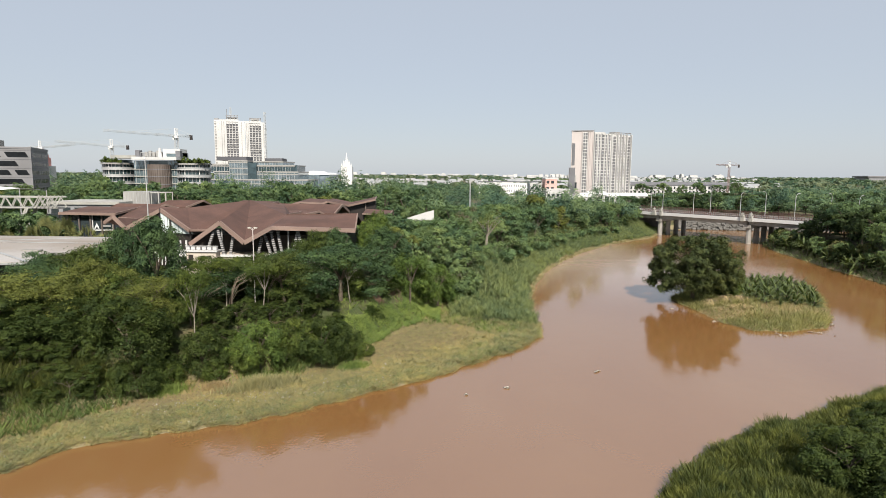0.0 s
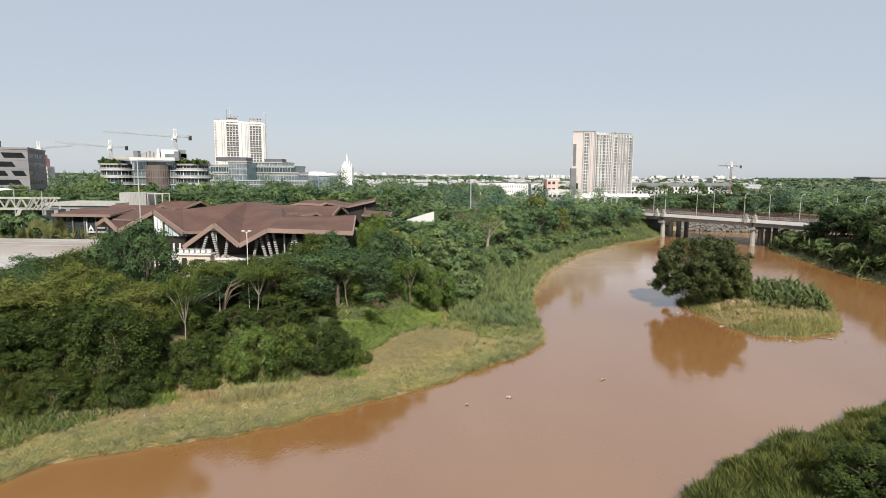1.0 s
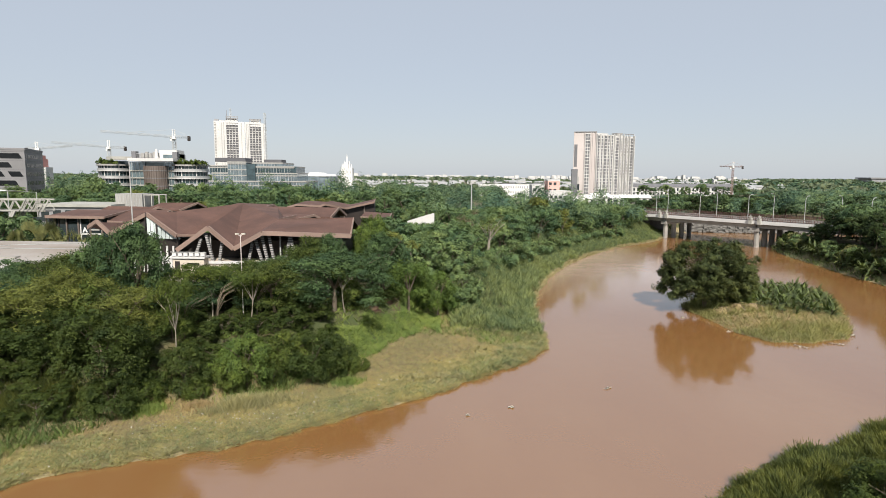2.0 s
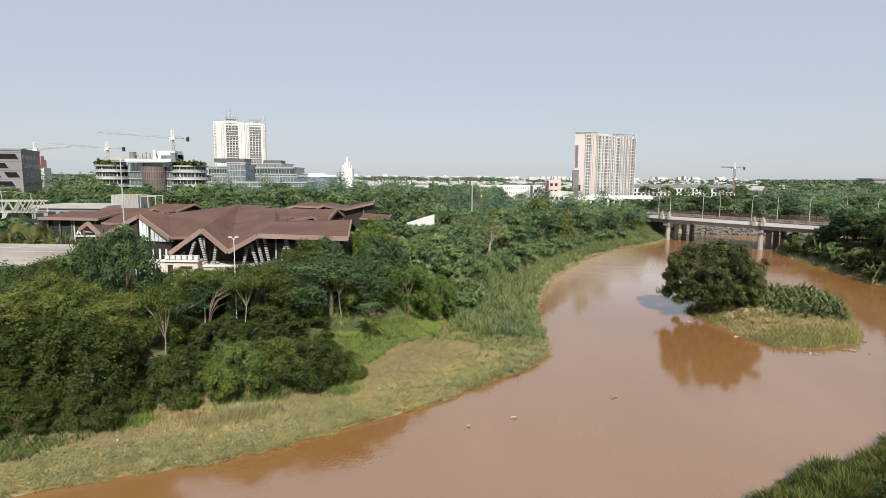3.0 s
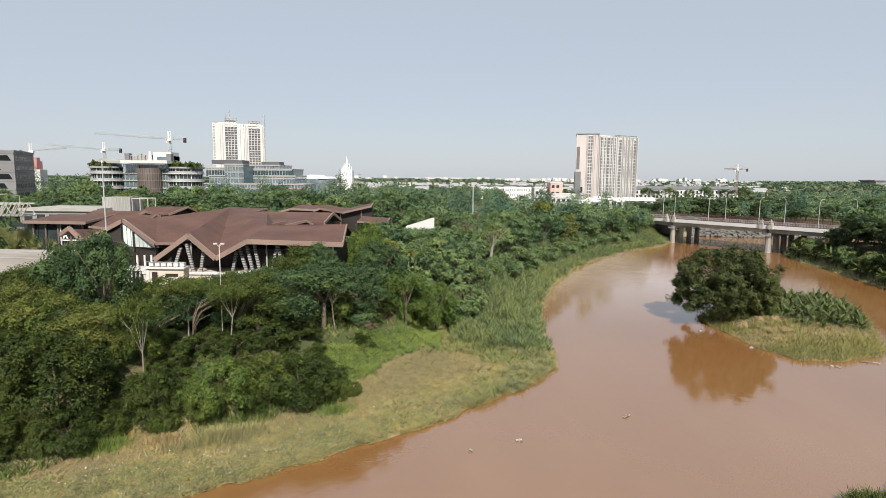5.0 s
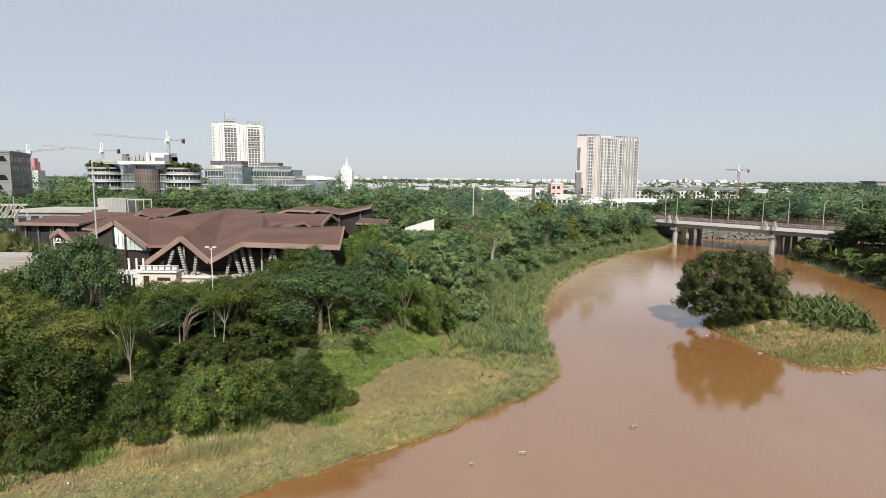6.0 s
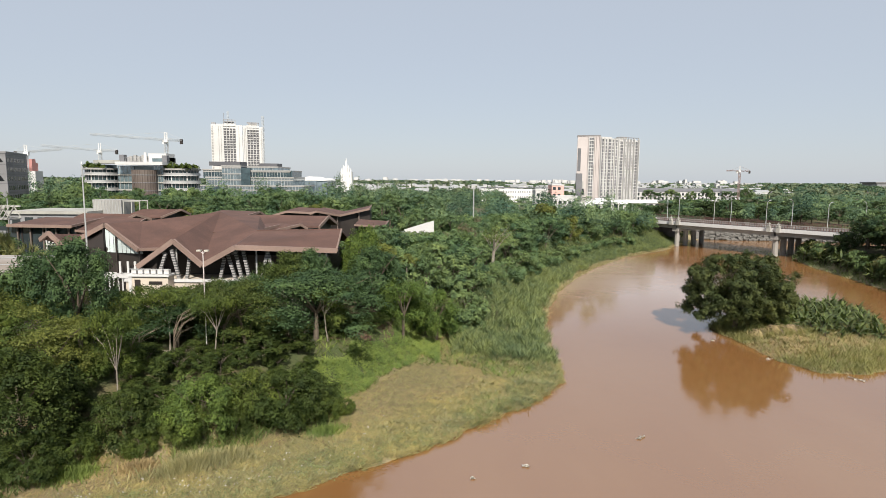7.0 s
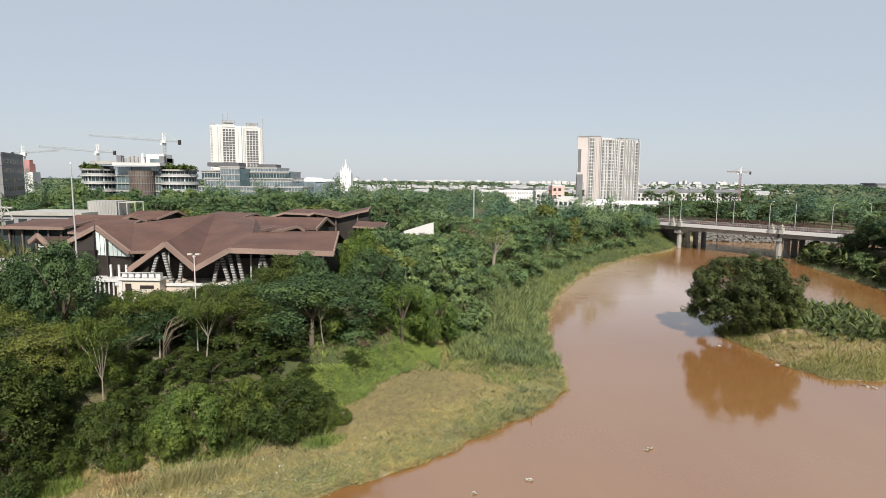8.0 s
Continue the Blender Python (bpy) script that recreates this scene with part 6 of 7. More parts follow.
def plant_by_bridge():
    rnd = random.Random(21)
    for x, y, d, w, g0 in candidates(rnd, 1500, 22, 76, 172, 232):
        if d < 7.5 or not bridge_clear(x, y, 2.5):
            continue
        s = rnd.uniform(0.6, 0.85)
        if not crowded(x, y, 4.2 * s):
            place(rnd.choice(MID[:4]), x, y, s, gap=4.2 * s)
    # broad trees beyond the bridge
    for x, y, d, w, g0 in candidates(rnd, 2600, 96, 330, 250, 400):
        if not 0.3 < x / y < 0.82 or d < 6 or not bridge_clear(x, y, 5) or (70 < x < 142 and y > 322):
            continue
        s = rnd.uniform(0.8, 1.2)
        if not crowded(x, y, 8.5 * s):
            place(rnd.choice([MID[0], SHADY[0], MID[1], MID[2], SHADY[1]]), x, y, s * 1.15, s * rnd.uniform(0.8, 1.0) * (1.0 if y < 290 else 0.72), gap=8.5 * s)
    # low growth beyond the bridge
    for i in range(34):
        p = on_bridge(rnd.uniform(-45, 75), rnd.uniform(21.5, 36), 0)
        if shore(np.array([p[0]]), np.array([p[1]]))[0][0] > 1.5:
            place(FAR_SHRUBS[i % 2], p[0], p[1], rnd.uniform(0.4, 0.75), gap=1.5)


plant_by_bridge()


def plant_right():
    rnd = random.Random(9)
    for x, y, d, w, g0 in candidates(rnd, 3000, 90, 170, 98, 200):
        if x > 0.82 * y + 3 or d > 26 or d < 7.5 or not bridge_clear(x, y, 3):
            continue
        s = rnd.uniform(0.95, 1.3) * (0.5 if x < 0.67 * (y - 8) else 1.0)
        g = 4.2 * s
        if crowded(x, y, g):
            continue
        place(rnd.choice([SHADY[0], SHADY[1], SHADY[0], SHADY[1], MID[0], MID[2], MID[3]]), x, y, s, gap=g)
    # shrubs at the right bank's foot
    for i in range(40):
        y = 106 + i * 2.2
        x = float(np.interp(y, [104, 108, 118, 134, 152, 175, 194], [108, 99, 92, 93, 95.5, 99, 106])) + rnd.uniform(3.2, 6.5)
        place(FAR_SHRUBS[(0, 1, 2, 1)[i % 4]], x, y, rnd.uniform(0.5, 0.85), gap=2)


plant_right()


# ---- the island ----
def make_island_tree():
    rnd = random.Random(3)
    t, ends = limbs(11.5, 7.0, 7, 0.42, 8, -0.05, 3)
    cl = []
    # lobes of the dome, each with its knots of leaves
    for i in range(64):
        a = 2.4 * i + rnd.uniform(-0.3, 0.3)
        u = -0.9 + 1.86 * (i + 0.5) / 64
        k = math.sqrt(max(0, 1 - u * u)) if u > 0 else 1 - 0.3 * u * u
        rr = rnd.uniform(0.8, 1.04)
        c = Vector((math.cos(a) * k * 7.5 * rr, math.sin(a) * k * 5.6 * rr, 6.0 + 5.0 * u * rr))
        c.z = max(c.z, 1.7 if c.x < 2 else 2.6)
        big = rnd.uniform(1.1, 1.9)
        for _ in range(8):
            d = Vector((rnd.gauss(0, 1), rnd.gauss(0, 1), rnd.gauss(0.4, 0.8))).normalized() * big * rnd.uniform(0.45, 0.95)
            cl.append(((c.x + d.x, c.y + d.y, max(c.z + d.z * 0.75, 1.2)), rnd.uniform(0.45, 0.9)))
    for i in range(70):
        a, q = rnd.uniform(0, 6.28), rnd.uniform(0.1, 0.85)
        cl.append(((math.cos(a) * q * 6.4, math.sin(a) * q * 4.8, rnd.uniform(1.8, 9.0)), rnd.uniform(1.1, 1.8)))
    k = Kind("river_island_tree", t, crown_mesh("crown", cl, 230, 0.2, L_ISLE, 0.8, 0.7, 12, 0.36), "broad dark-leaved tree overhanging the water on the islet", "tree", "", M_BARK)
    k.put(43.6, 101.5, 1.0, 1.02, 0)


make_island_tree()


def banana_mesh(seed, n=24, ln=1.9):
    rnd = random.Random(seed)
    s = Solid()
    for i in range(n):
        a = rnd.uniform(0, 6.28)
        tilt = rnd.uniform(0.25, 1.15)
        l = ln * rnd.uniform(0.7, 1.1)
        dirv = Vector((math.cos(a), math.sin(a), 0))
        side = Vector((-math.sin(a), math.cos(a), 0))
        pts = []
        rise = rnd.uniform(0.5, 1.8)
        for k in range(5):
            u = k / 4
            out = l * (math.sin(tilt) * u + 0.25 * u * u)
            up = rise + l * (math.cos(tilt) * u - 0.55 * u * u * tilt)
            w = 0.165 * math.sin(math.pi * min(0.12 + u * 0.86, 1))
            pts.append((dirv * out + Vector((0, 0, up)), w))
        vs = []
        for p, w in pts:
            vs += [p + side * w + Vector((0, 0, 0.12 * w)), p, p - side * w + Vector((0, 0, 0.12 * w))]
        s.add(vs, [(3 * k + j, 3 * k + j + 1, 3 * k + j + 4, 3 * k + j + 3) for k in range(4) for j in (0, 1)])
    return mesh_of("leaves", s, L_BANANA)


BANANA = [Kind("banana_plant", Solid().tube((0, 0, -0.3), (0.05, 0, 1.9), 0.16, 0.1, 7), banana_mesh(s), "banana plant with broad arching green leaves", "banana plant", "banana plants", None, "leaves") for s in (1, 2, 3)]


def plant_island():
    rnd = random.Random(6)
    for _ in range(600):
        x, y = rnd.uniform(49, 70), rnd.uniform(88, 119)
        d, di = shore(np.array([x]), np.array([y]))
        if float(di[0]) < 1.2 or crowded(x, y, 1.15) or x + 0.55 * (y - 90) < 56.5:
            continue
        if y < 94.5 + 0.15 * (x - 50):
            continue
        place(BANANA[rnd.randrange(3)], x, y, rnd.uniform(0.75, 1.15), gap=1.15, sink=0.7)
    for x, y, s in ((49.5, 101, 0.6), (51.5, 105, 0.75), (53, 109, 0.75), (50.4, 103.2, 0.6)):
        place(SHRUBS[1], x, y, s, gap=1)
    for i in range(62):
        y = 108 + i * 1.4 + rnd.uniform(-.8, .8)
        x = float(np.interp(y, [108, 118, 134, 152, 175, 194], [99, 92, 93, 95.5, 99, 106])) + rnd.uniform(0.8, 4.2)
        if bridge_clear(x, y, 0.5):
            BANANA[i % 3].put(x, y, rnd.uniform(1.0, 1.7), sink=0.4)


plant_island()


SLENDER = Kind("slender_tree", Solid().tube((0, 0, -.4), (0.1, 0, 3.6), 0.12, 0.1, 6).tube((0.1, 0, 3.6), (0, 0, 7.0), 0.1, 0.06, 6),
               crown_mesh("crown", [((0, 0, 7.1), 1.0), ((0.7, 0.2, 6.8), 0.8), ((-0.7, -0.1, 6.9), 0.8), ((0.1, 0.6, 7.3), 0.7), ((0, -0.6, 6.7), 0.7)], 260, 0.26, L_YELLOW, 0.75),
               "slender pale tree with a small round yellow-green crown", "tree", "slender trees", M_PALEBARK)
for gx, gy, gs in ((-8.3, 92.5, 1.02), (-6.0, 97, 0.85), (24.5, 168, 1.5), (27, 171, 1.4)):
    SLENDER.put(gx, gy, gs)


def make_dead_stems():
    rnd = random.Random(17)
    for cx, cy, n in ((-25.6, 67.4, 11), (-22.4, 71.0, 9), (-27.6, 63.6, 6)):
        b = thing("leaning_stems", pose(cx, cy, hz(cx, cy)), "half-bare shrub with pale arching dead stems", "dead stems", "leaning stems")
        part("stool", Solid().tube((0, 0, -0.2), (0.15, 0, 3.0), 0.08, 0.06, 6), M_BARK, b)
        for i in range(n):
            a, l = rnd.uniform(-0.6, 0.5), rnd.uniform(1.6, 3.0)
            o = Vector((0.1, 0, rnd.uniform(1.6, 3.0)))
            m = o + Vector((math.cos(a) * l * 0.35, math.sin(a) * l * 0.5, l * 0.62))
            e = m + Vector((math.cos(a) * l * 0.6, math.sin(a) * l * 0.4, l * 0.3))
            part("stem", Solid().tube(o, m, 0.028, 0.022, 4).tube(m, e, 0.022, 0.01, 4), M_DRIFT, b)


make_dead_stems()


def make_fallen_stems():
    """Dry canes leaning out from the foot of the islet tree."""
    rnd = random.Random(23)
    for cx, cy, n in ((47.6, 97.6, 26), (50.2, 97.8, 22), (44.6, 96.6, 14)):
        b = thing("dry_cane_heap", pose(cx, cy, hz(cx, cy)), "heap of dry brown canes at the tree's foot", "dead stems", "cane heaps")
        for i in range(n):
            a, l = rnd.uniform(-2.6, 0.2), rnd.uniform(1.2, 2.6)
            o = Vector((rnd.uniform(-1.2, 1.2), rnd.uniform(0, 1.4), rnd.uniform(0.5, 1.25)))
            m = o + Vector((math.cos(a) * l * 0.5, math.sin(a) * l * 0.5, l * 0.02))
            e = Vector((m.x + math.cos(a) * l * 0.5, m.y + math.sin(a) * l * 0.5, 0.1))
            part("cane", Solid().tube(o, m, 0.035, 0.03, 4).tube(m, e, 0.03, 0.02, 4), L_BROWN if i % 3 else M_DRIFT, b)
        part("litter", Solid().tube((0, 0.7, -0.3), (0.1, 0.9, 1.0), 1.5, 0.5, 9), L_BROWN, b, "matted brown leaf litter")


make_fallen_stems()


def make_bare_tree():
    rnd = random.Random(12)
    b = thing("bare_tree", pose(8.2, 122, hz(8.2, 122)), "pale half-bare tree with a straight trunk and thin twigs", "tree")
    s = Solid()
    s.tube((0, 0, -.3), (0.1, 0, 3.2), 0.34, 0.28, 8).tube((0.1, 0, 3.2), (0.35, 0, 5.9), 0.28, 0.2, 8)
    part("trunk", s, M_PALEBARK, b)
    tips = []
    for i in range(9):
        a = rnd.uniform(0, 6.28)
        k = rnd.uniform(1.2, 3.8)
        e = Vector((0.35 + math.cos(a) * k, math.sin(a) * k, rnd.uniform(7, 9)))
        o = Vector((0.1, 0, 3.2)).lerp(Vector((0.35, 0, 5.6)), rnd.uniform(0.3, 1))
        w = Solid().tube(o, o.lerp(e, .5) + Vector((0, 0, .4)), 0.09, 0.06, 5).tube(o.lerp(e, .5) + Vector((0, 0, .4)), e, 0.06, 0.02, 4)
        for j in range(5):
            p = o.lerp(e, rnd.uniform(.4, 1)) + Vector((0, 0, .2))
            q = p + Vector((rnd.uniform(-1, 1), rnd.uniform(-1, 1), rnd.uniform(0, .9)))
            w.tube(p, q, 0.03, 0.012, 3)
            tips.append(q)
        part("branch", w, M_PALEBARK, b)
    c = np.repeat(np.array([tuple(t) for t in tips]), 16, 0) + RNG.normal(size=(16 * len(tips), 3)) * 0.5
    me = quads("sparse_leaves", leaf_quads(c, unit(RNG.normal(size=c.shape) + [0, 0, 1]), 0.2 + 0.15 * RNG.random(len(c))), len(c), L_YELLOW)
    ob = new("sparse_leaves", me)
    ob.parent = b


make_bare_tree()


# ---- grasses, one object of each ----
def scatter(n, x0, x1, y0, y1, keep):
    x, y = RNG.uniform(x0, x1, n), RNG.uniform(y0, y1, n)
    d, di = shore(x, y)
    k = keep(x, y, d, di)
    return x[k], y[k], d[k], di[k]


def blades(name, x, y, hgt, wid, flat, mat, label, category, z=None):
    n = len(x)
    root = np.stack([x, y, (height(x, y) if z is None else z) - 0.03], 1)
    a = RNG.uniform(0, 2 * np.pi, n)
    lean = unit(np.stack([np.cos(a) * flat, np.sin(a) * flat, np.ones(n)], 1))
    me = quads(name, blade_quads(root, lean, hgt * (0.6 + 0.7 * RNG.random(n)), wid * (0.6 + 0.8 * RNG.random(n))), n, mat)
    return tagged(new(name, me), label, category, kind="stuff")


def make_grass():
    left = lambda x, y: x < 14 + np.maximum(y - 85, 0) * 0.62
    # beaten-down grass on the flat
    x, y, d, _ = scatter(1100000, -66, 16, 28, 92, lambda x, y, d, di: (d > -0.25) & (d < mat_width(x, y) + 2.0) & (y < 91) & left(x, y))
    up = smooth(3.6, 6.8, d + 1.5 * wobble(x, y, 0.25))
    thin = RNG.random(len(x)) < 1.0 - 0.25 * up
    x, y, d, up = x[thin], y[thin], d[thin], up[thin]
    k = RNG.random(len(x)) < 0.82 - 0.3 * up - 0.35 * up * smooth(-16, -24, x) + 0.15 * (wobble(x, y, 0.4, 1) > 0.3)
    blades("flattened_grass", x[k], y[k], 0.36 - 0.10 * up[k], 0.06, 1.6 + 2.2 * RNG.random(k.sum()), L_MAT, "beaten-down olive grass on the flat river margin", "grass", height(x[k], y[k]) + 0.04 + 0.14 * RNG.random(k.sum()))
    k2 = ~k
    blades("dry_grass", x[k2], y[k2], 0.36 - 0.10 * up[k2], 0.06, 1.6 + 2.2 * RNG.random(k2.sum()), L_BROWN, "brown dead grass on the flat river margin", "grass", height(x[k2], y[k2]) + 0.04 + 0.12 * RNG.random(k2.sum()))
    # green tussocks on the flat and the slope
    x, y, d, _ = scatter(60000, -62, 10, 36, 92, lambda x, y, d, di: (d > mat_width(x, y) - 1.2 + 0.9 * wobble(x, y, 0.5)) & (d < mat_width(x, y) + np.where(x < -14, 2.5, 9)) & left(x, y))
    blades("slope_grass", x, y, 0.8, 0.10, 0.9 + 0.6 * RNG.random(len(x)), L_SLOPE, "bright green grass and creeper on the bank slope", "grass")
    x, y, d, _ = scatter(60000, -60, -14, 32, 75, lambda x, y, d, di: (np.abs(d - mat_width(x, y) - 0.2) < 1.9) & ((wobble(x, y, 0.28, 1) > 0.05) | (x < -29)) & left(x, y))
    blades("tall_grass", x, y, 1.15, 0.08, 0.6 + 0.5 * RNG.random(len(x)), L_RANK, "tall green grass before the shrubs", "grass")
    x, y, d, _ = scatter(120000, -16, -1, 62, 90, lambda x, y, d, di: (d > mat_width(x, y) - 0.5 + 0.8 * wobble(x, y, 0.5)) & (d < mat_width(x, y) + 4.4 + 1.3 * wobble(x, y, 0.6)) & (y < 89) & left(x, y))
    blades("slope_tufts", x[::3], y[::3], 0.5, 0.13, 1.3 + 0.8 * RNG.random(len(x[::3])), L_SLOPE, "bright green grass on the open slope", "grass")
    c = np.stack([x, y, height(x, y) + 0.12 + 0.5 * RNG.random(len(x)) ** 2], 1)
    me = quads("creeper", leaf_quads(c, unit(RNG.normal(size=c.shape) * 0.35 + [0, -0.5, 1]), 0.10 + 0.10 * RNG.random(len(x)), 0.7), len(x), L_SLOPE)
    tagged(new("creeper", me), "bright yellow-green creeper covering the open slope", "creeper", kind="stuff")
    # clumps of tall grass before the shrubs
    for name, cx, cy, rx, ry, n, h, mat, label in (("grass_clump", -36.5, 52.2, 5.2, 1.5, 5200, 1.7, L_POINT, "tall rank green grass beside the shrubs"), ("grass_clump", -19.0, 57.2, 3.2, 0.8, 2600, 1.25, L_TUFT, "tall grey-green grass at the foot of the shrubs"),
                                                   ("grass_clump", -27.6, 55.2, 1.7, 0.8, 1200, 1.0, L_SLOPE, "bright green grass between two shrubs"), ("grass_clump", -10.5, 63.4, 1.6, 0.7, 900, 0.9, L_SLOPE, "green grass tuft at the slope's foot"), ("grass_clump", -23.4, 56.6, 1.2, 0.6, 700, 0.8, L_BROWN, "dead brown weeds at the slope's foot")):
        u, v = RNG.normal(size=n) * rx * 0.55, RNG.normal(size=n) * ry * 0.6
        q = np.clip(np.hypot(u / rx, v / ry), 0, 1) * 0.9 + 0.3 * wobble(u, v, 1.7)
        blades(name, cx + 0.87 * u - 0.5 * v, cy + 0.5 * u + 0.87 * v, h * (1 - 0.4 * q), 0.07, 0.35 + 0.45 * RNG.random(n), mat, label, "grass")
    # reeds up to the bridge
    x, y, d, _ = scatter(1000000, -1, 90, 80, 234, lambda x, y, d, di: (d > 0.0) & (d < 14.6 - 4.0 * smooth(92, 104, y) - 1.4 * smooth(110, 140, y) + 2 * wobble(x, y, 0.2)) & left(x, y) & (y > 83.4 + 1.0 * wobble(x, y, 0.7, 3) + RNG.random(len(x)) * 1.5) & (x > 0.6 + 0.6 * wobble(x, y, 0.9)))
    front = d < 0.8 + 0.9 * wobble(x, y, 0.6, 5)
    xr, yr = x[~front], y[~front]
    tall = (1.0 + 0.9 * smooth(84, 104, yr) - 0.9 * smooth(185, 205, yr)) * (1 + 0.4 * wobble(xr, yr, 0.9) + 0.25 * wobble(xr, yr, 2.3, 1))
    blades("reed_bed", xr, yr, 0.95, 0.085, 0.5 + 0.8 * RNG.random(len(xr)), L_REED, "dense tall grey-green reeds along the river bank", "reeds", height(xr, yr) + tall * RNG.random(len(xr)) ** 0.6)
    front &= RNG.random(len(x)) < 0.45
    blades("dry_reeds", x[front], y[front], 0.95, 0.10, 1.0 + 0.9 * RNG.random(front.sum()), L_STRAW, "dry straw-coloured reeds at the water's edge", "reeds")
    # dry clumps and tufts on the tip of the bank
    cx, cy, d, _ = scatter(2600, -3, 14.5, 66, 86, lambda x, y, d, di: (d > 0.1) & left(x, y) & (RNG.random(len(x)) < 0.9 * smooth(4.2, 0.8, d) * smooth(-2, 6, x) + 0.5 * smooth(80.5, 83.5, y) * smooth(-1, 4, x)))
    green = RNG.random(len(cx)) < 0.5
    for name, pick, mat, label in (("edge_straw", ~green, L_STRAW, "bent dry straw clumps on the bank's tip"), ("edge_reeds", green, L_REED, "grey-green reed clumps on the bank's tip")):
        x, y = np.repeat(cx[pick], 30), np.repeat(cy[pick], 30)
        x, y = x + RNG.normal(size=len(x)) * 0.3, y + RNG.normal(size=len(x)) * 0.3
        blades(name, x, y, 0.8 + 0.3 * wobble(x, y, 0.7), 0.06, 0.9 + 0.9 * RNG.random(len(x)), mat, label, "reeds")
    # right banks
    x, y, d, _ = scatter(30000, 86, 150, 96, 200, lambda x, y, d, di: (d > -0.1) & (d < 4) & (x > 88))
    blades("bank_grass", x, y, 1.1, 0.16, 0.7 + 0.6 * RNG.random(len(x)), L_REED, "green and straw grass at the foot of the far bank", "grass")
    # near point
    cx, cy, cd, _ = scatter(15500, 9, 56, 28, 60, lambda x, y, d, di: (d > 0.05) & (x > 5) & (y < 61) & (d < 22))
    tall = (0.85 + 0.5 * wobble(cx, cy, 0.9, 2) + 0.35 * RNG.random(len(cx))) * (0.5 + 0.5 * smooth(0.0, 1.6, cd))
    k = 20
    a, r = RNG.uniform(0, 6.283, (len(cx), k)), 0.34 * RNG.random((len(cx), k)) ** 0.6
    x, y, h = (cx[:, None] + r * np.cos(a)).ravel(), (cy[:, None] + r * np.sin(a)).ravel(), np.repeat(tall, k)
    tilt = (0.25 + 2.6 * r.ravel()) * (0.7 + 0.6 * RNG.random(len(x)))
    lean = unit(np.stack([np.cos(a).ravel() * tilt, np.sin(a).ravel() * tilt, np.ones(len(x))], 1))
    root = np.stack([x, y, height(x, y) - 0.03], 1)
    me = quads("point_grass", blade_quads(root, lean, h * (0.6 + 0.6 * RNG.random(len(x))), 0.05 + 0.045 * RNG.random(len(x))), len(x), L_POINT)
    tagged(new("point_grass", me), "lush arching green grass tussocks on the near river point", "grass", kind="stuff")
    # the island
    x, y, d, di = scatter(75000, 37, 74, 79, 124, lambda x, y, d, di: (di > -0.2))
    dry = (y < 95 + 0.25 * (x - 44)) & (RNG.random(len(x)) < 0.2 + 0.65 * smooth(85, 89, y - 0.25 * (x - 44) + wobble(x, y, 0.5)))
    blades("islet_straw", x[dry], y[dry], 0.6, 0.075, 1.2 + 2.0 * RNG.random(dry.sum()), L_BROWN, "dry flattened grass on the islet", "grass")
    blades("islet_grass", x[~dry], y[~dry], 0.95, 0.08, 0.45 + 0.9 * RNG.random((~dry).sum()), L_ISLET, "olive-green grass on the islet", "grass")
    x, y, d, _ = scatter(5000, -60, 14, 34, 84, lambda x, y, d, di: (d > 0.1) & (d < 5.2 + 2.2 * wobble(x, y, 0.3)) & left(x, y))
    x, y = np.repeat(x[:1100], 30), np.repeat(y[:1100], 30)
    x, y = x + RNG.normal(size=len(x)) * 0.28, y + RNG.normal(size=len(x)) * 0.28
    blades("grass_tufts", x, y, 0.6, 0.085, 1.1 + 1.1 * RNG.random(len(x)), L_TUFT, "pale green grass tufts along the water's edge", "grass")
    cx, cy, d, _ = scatter(9000, -58, 12, 32, 82, lambda x, y, d, di: (d > 0.0) & (d < 3.4 + 1.6 * wobble(x, y, 0.35)) & left(x, y))
    x, y = np.repeat(cx, 22), np.repeat(cy, 22)
    x, y = x + RNG.normal(size=len(x)) * 0.26, y + RNG.normal(size=len(x)) * 0.26
    c = np.stack([x, y, height(x, y) + 0.08 + 0.34 * RNG.random(len(x))], 1)
    me = quads("water_weed", leaf_quads(c, unit(RNG.normal(size=c.shape) * 0.55 + [0, -0.3, 1]), 0.1 + 0.12 * RNG.random(len(x)), 0.45), len(x), L_WEED)
    tagged(new("water_weed", me), "leafy grey-green weed matted along the water's edge", "weed", kind="stuff")
    # rough clumps on the islet
    cx, cy, d, di = scatter(900, 38, 74, 80, 122, lambda x, y, d, di: (di > 0.1) & (y < 99 + 0.3 * (x - 44)))
    for name, pick, mat, label in (("islet_clumps", np.arange(len(cx)) % 2 == 0, L_TUFT, "olive grass clumps on the islet"), ("islet_roots", np.arange(len(cx)) % 2 == 1, L_BROWN, "brown dead stems on the islet")):
        x, y = np.repeat(cx[pick], 26), np.repeat(cy[pick], 26)
        x, y = x + RNG.normal(size=len(x)) * 0.26, y + RNG.normal(size=len(x)) * 0.26
        blades(name, x, y, 0.7 + 0.25 * wobble(x, y, 0.8), 0.09, 0.9 + 0.9 * RNG.random(len(x)), mat, label, "grass")
    # coarse grass along the bank behind the point
    x, y, d, _ = scatter(60000, 6, 60, -25, 34, lambda x, y, d, di: (d > 0) & (d < 30))
    blades("rank_grass", x, y, 1.1 + 0.4 * wobble(x, y, 0.8, 2), 0.2, 0.8 + 0.8 * RNG.random(len(x)), L_POINT, "rank green grass along the river bank", "grass")
    # litter on the flat
    x, y, d, _ = scatter(9000, -52, 14, 38, 84, lambda x, y, d, di: (d > 0.2) & (d < 7) & left(x, y))
    x, y = x[:820], y[:820]
    bx = RNG.uniform(-26, -8, 330)
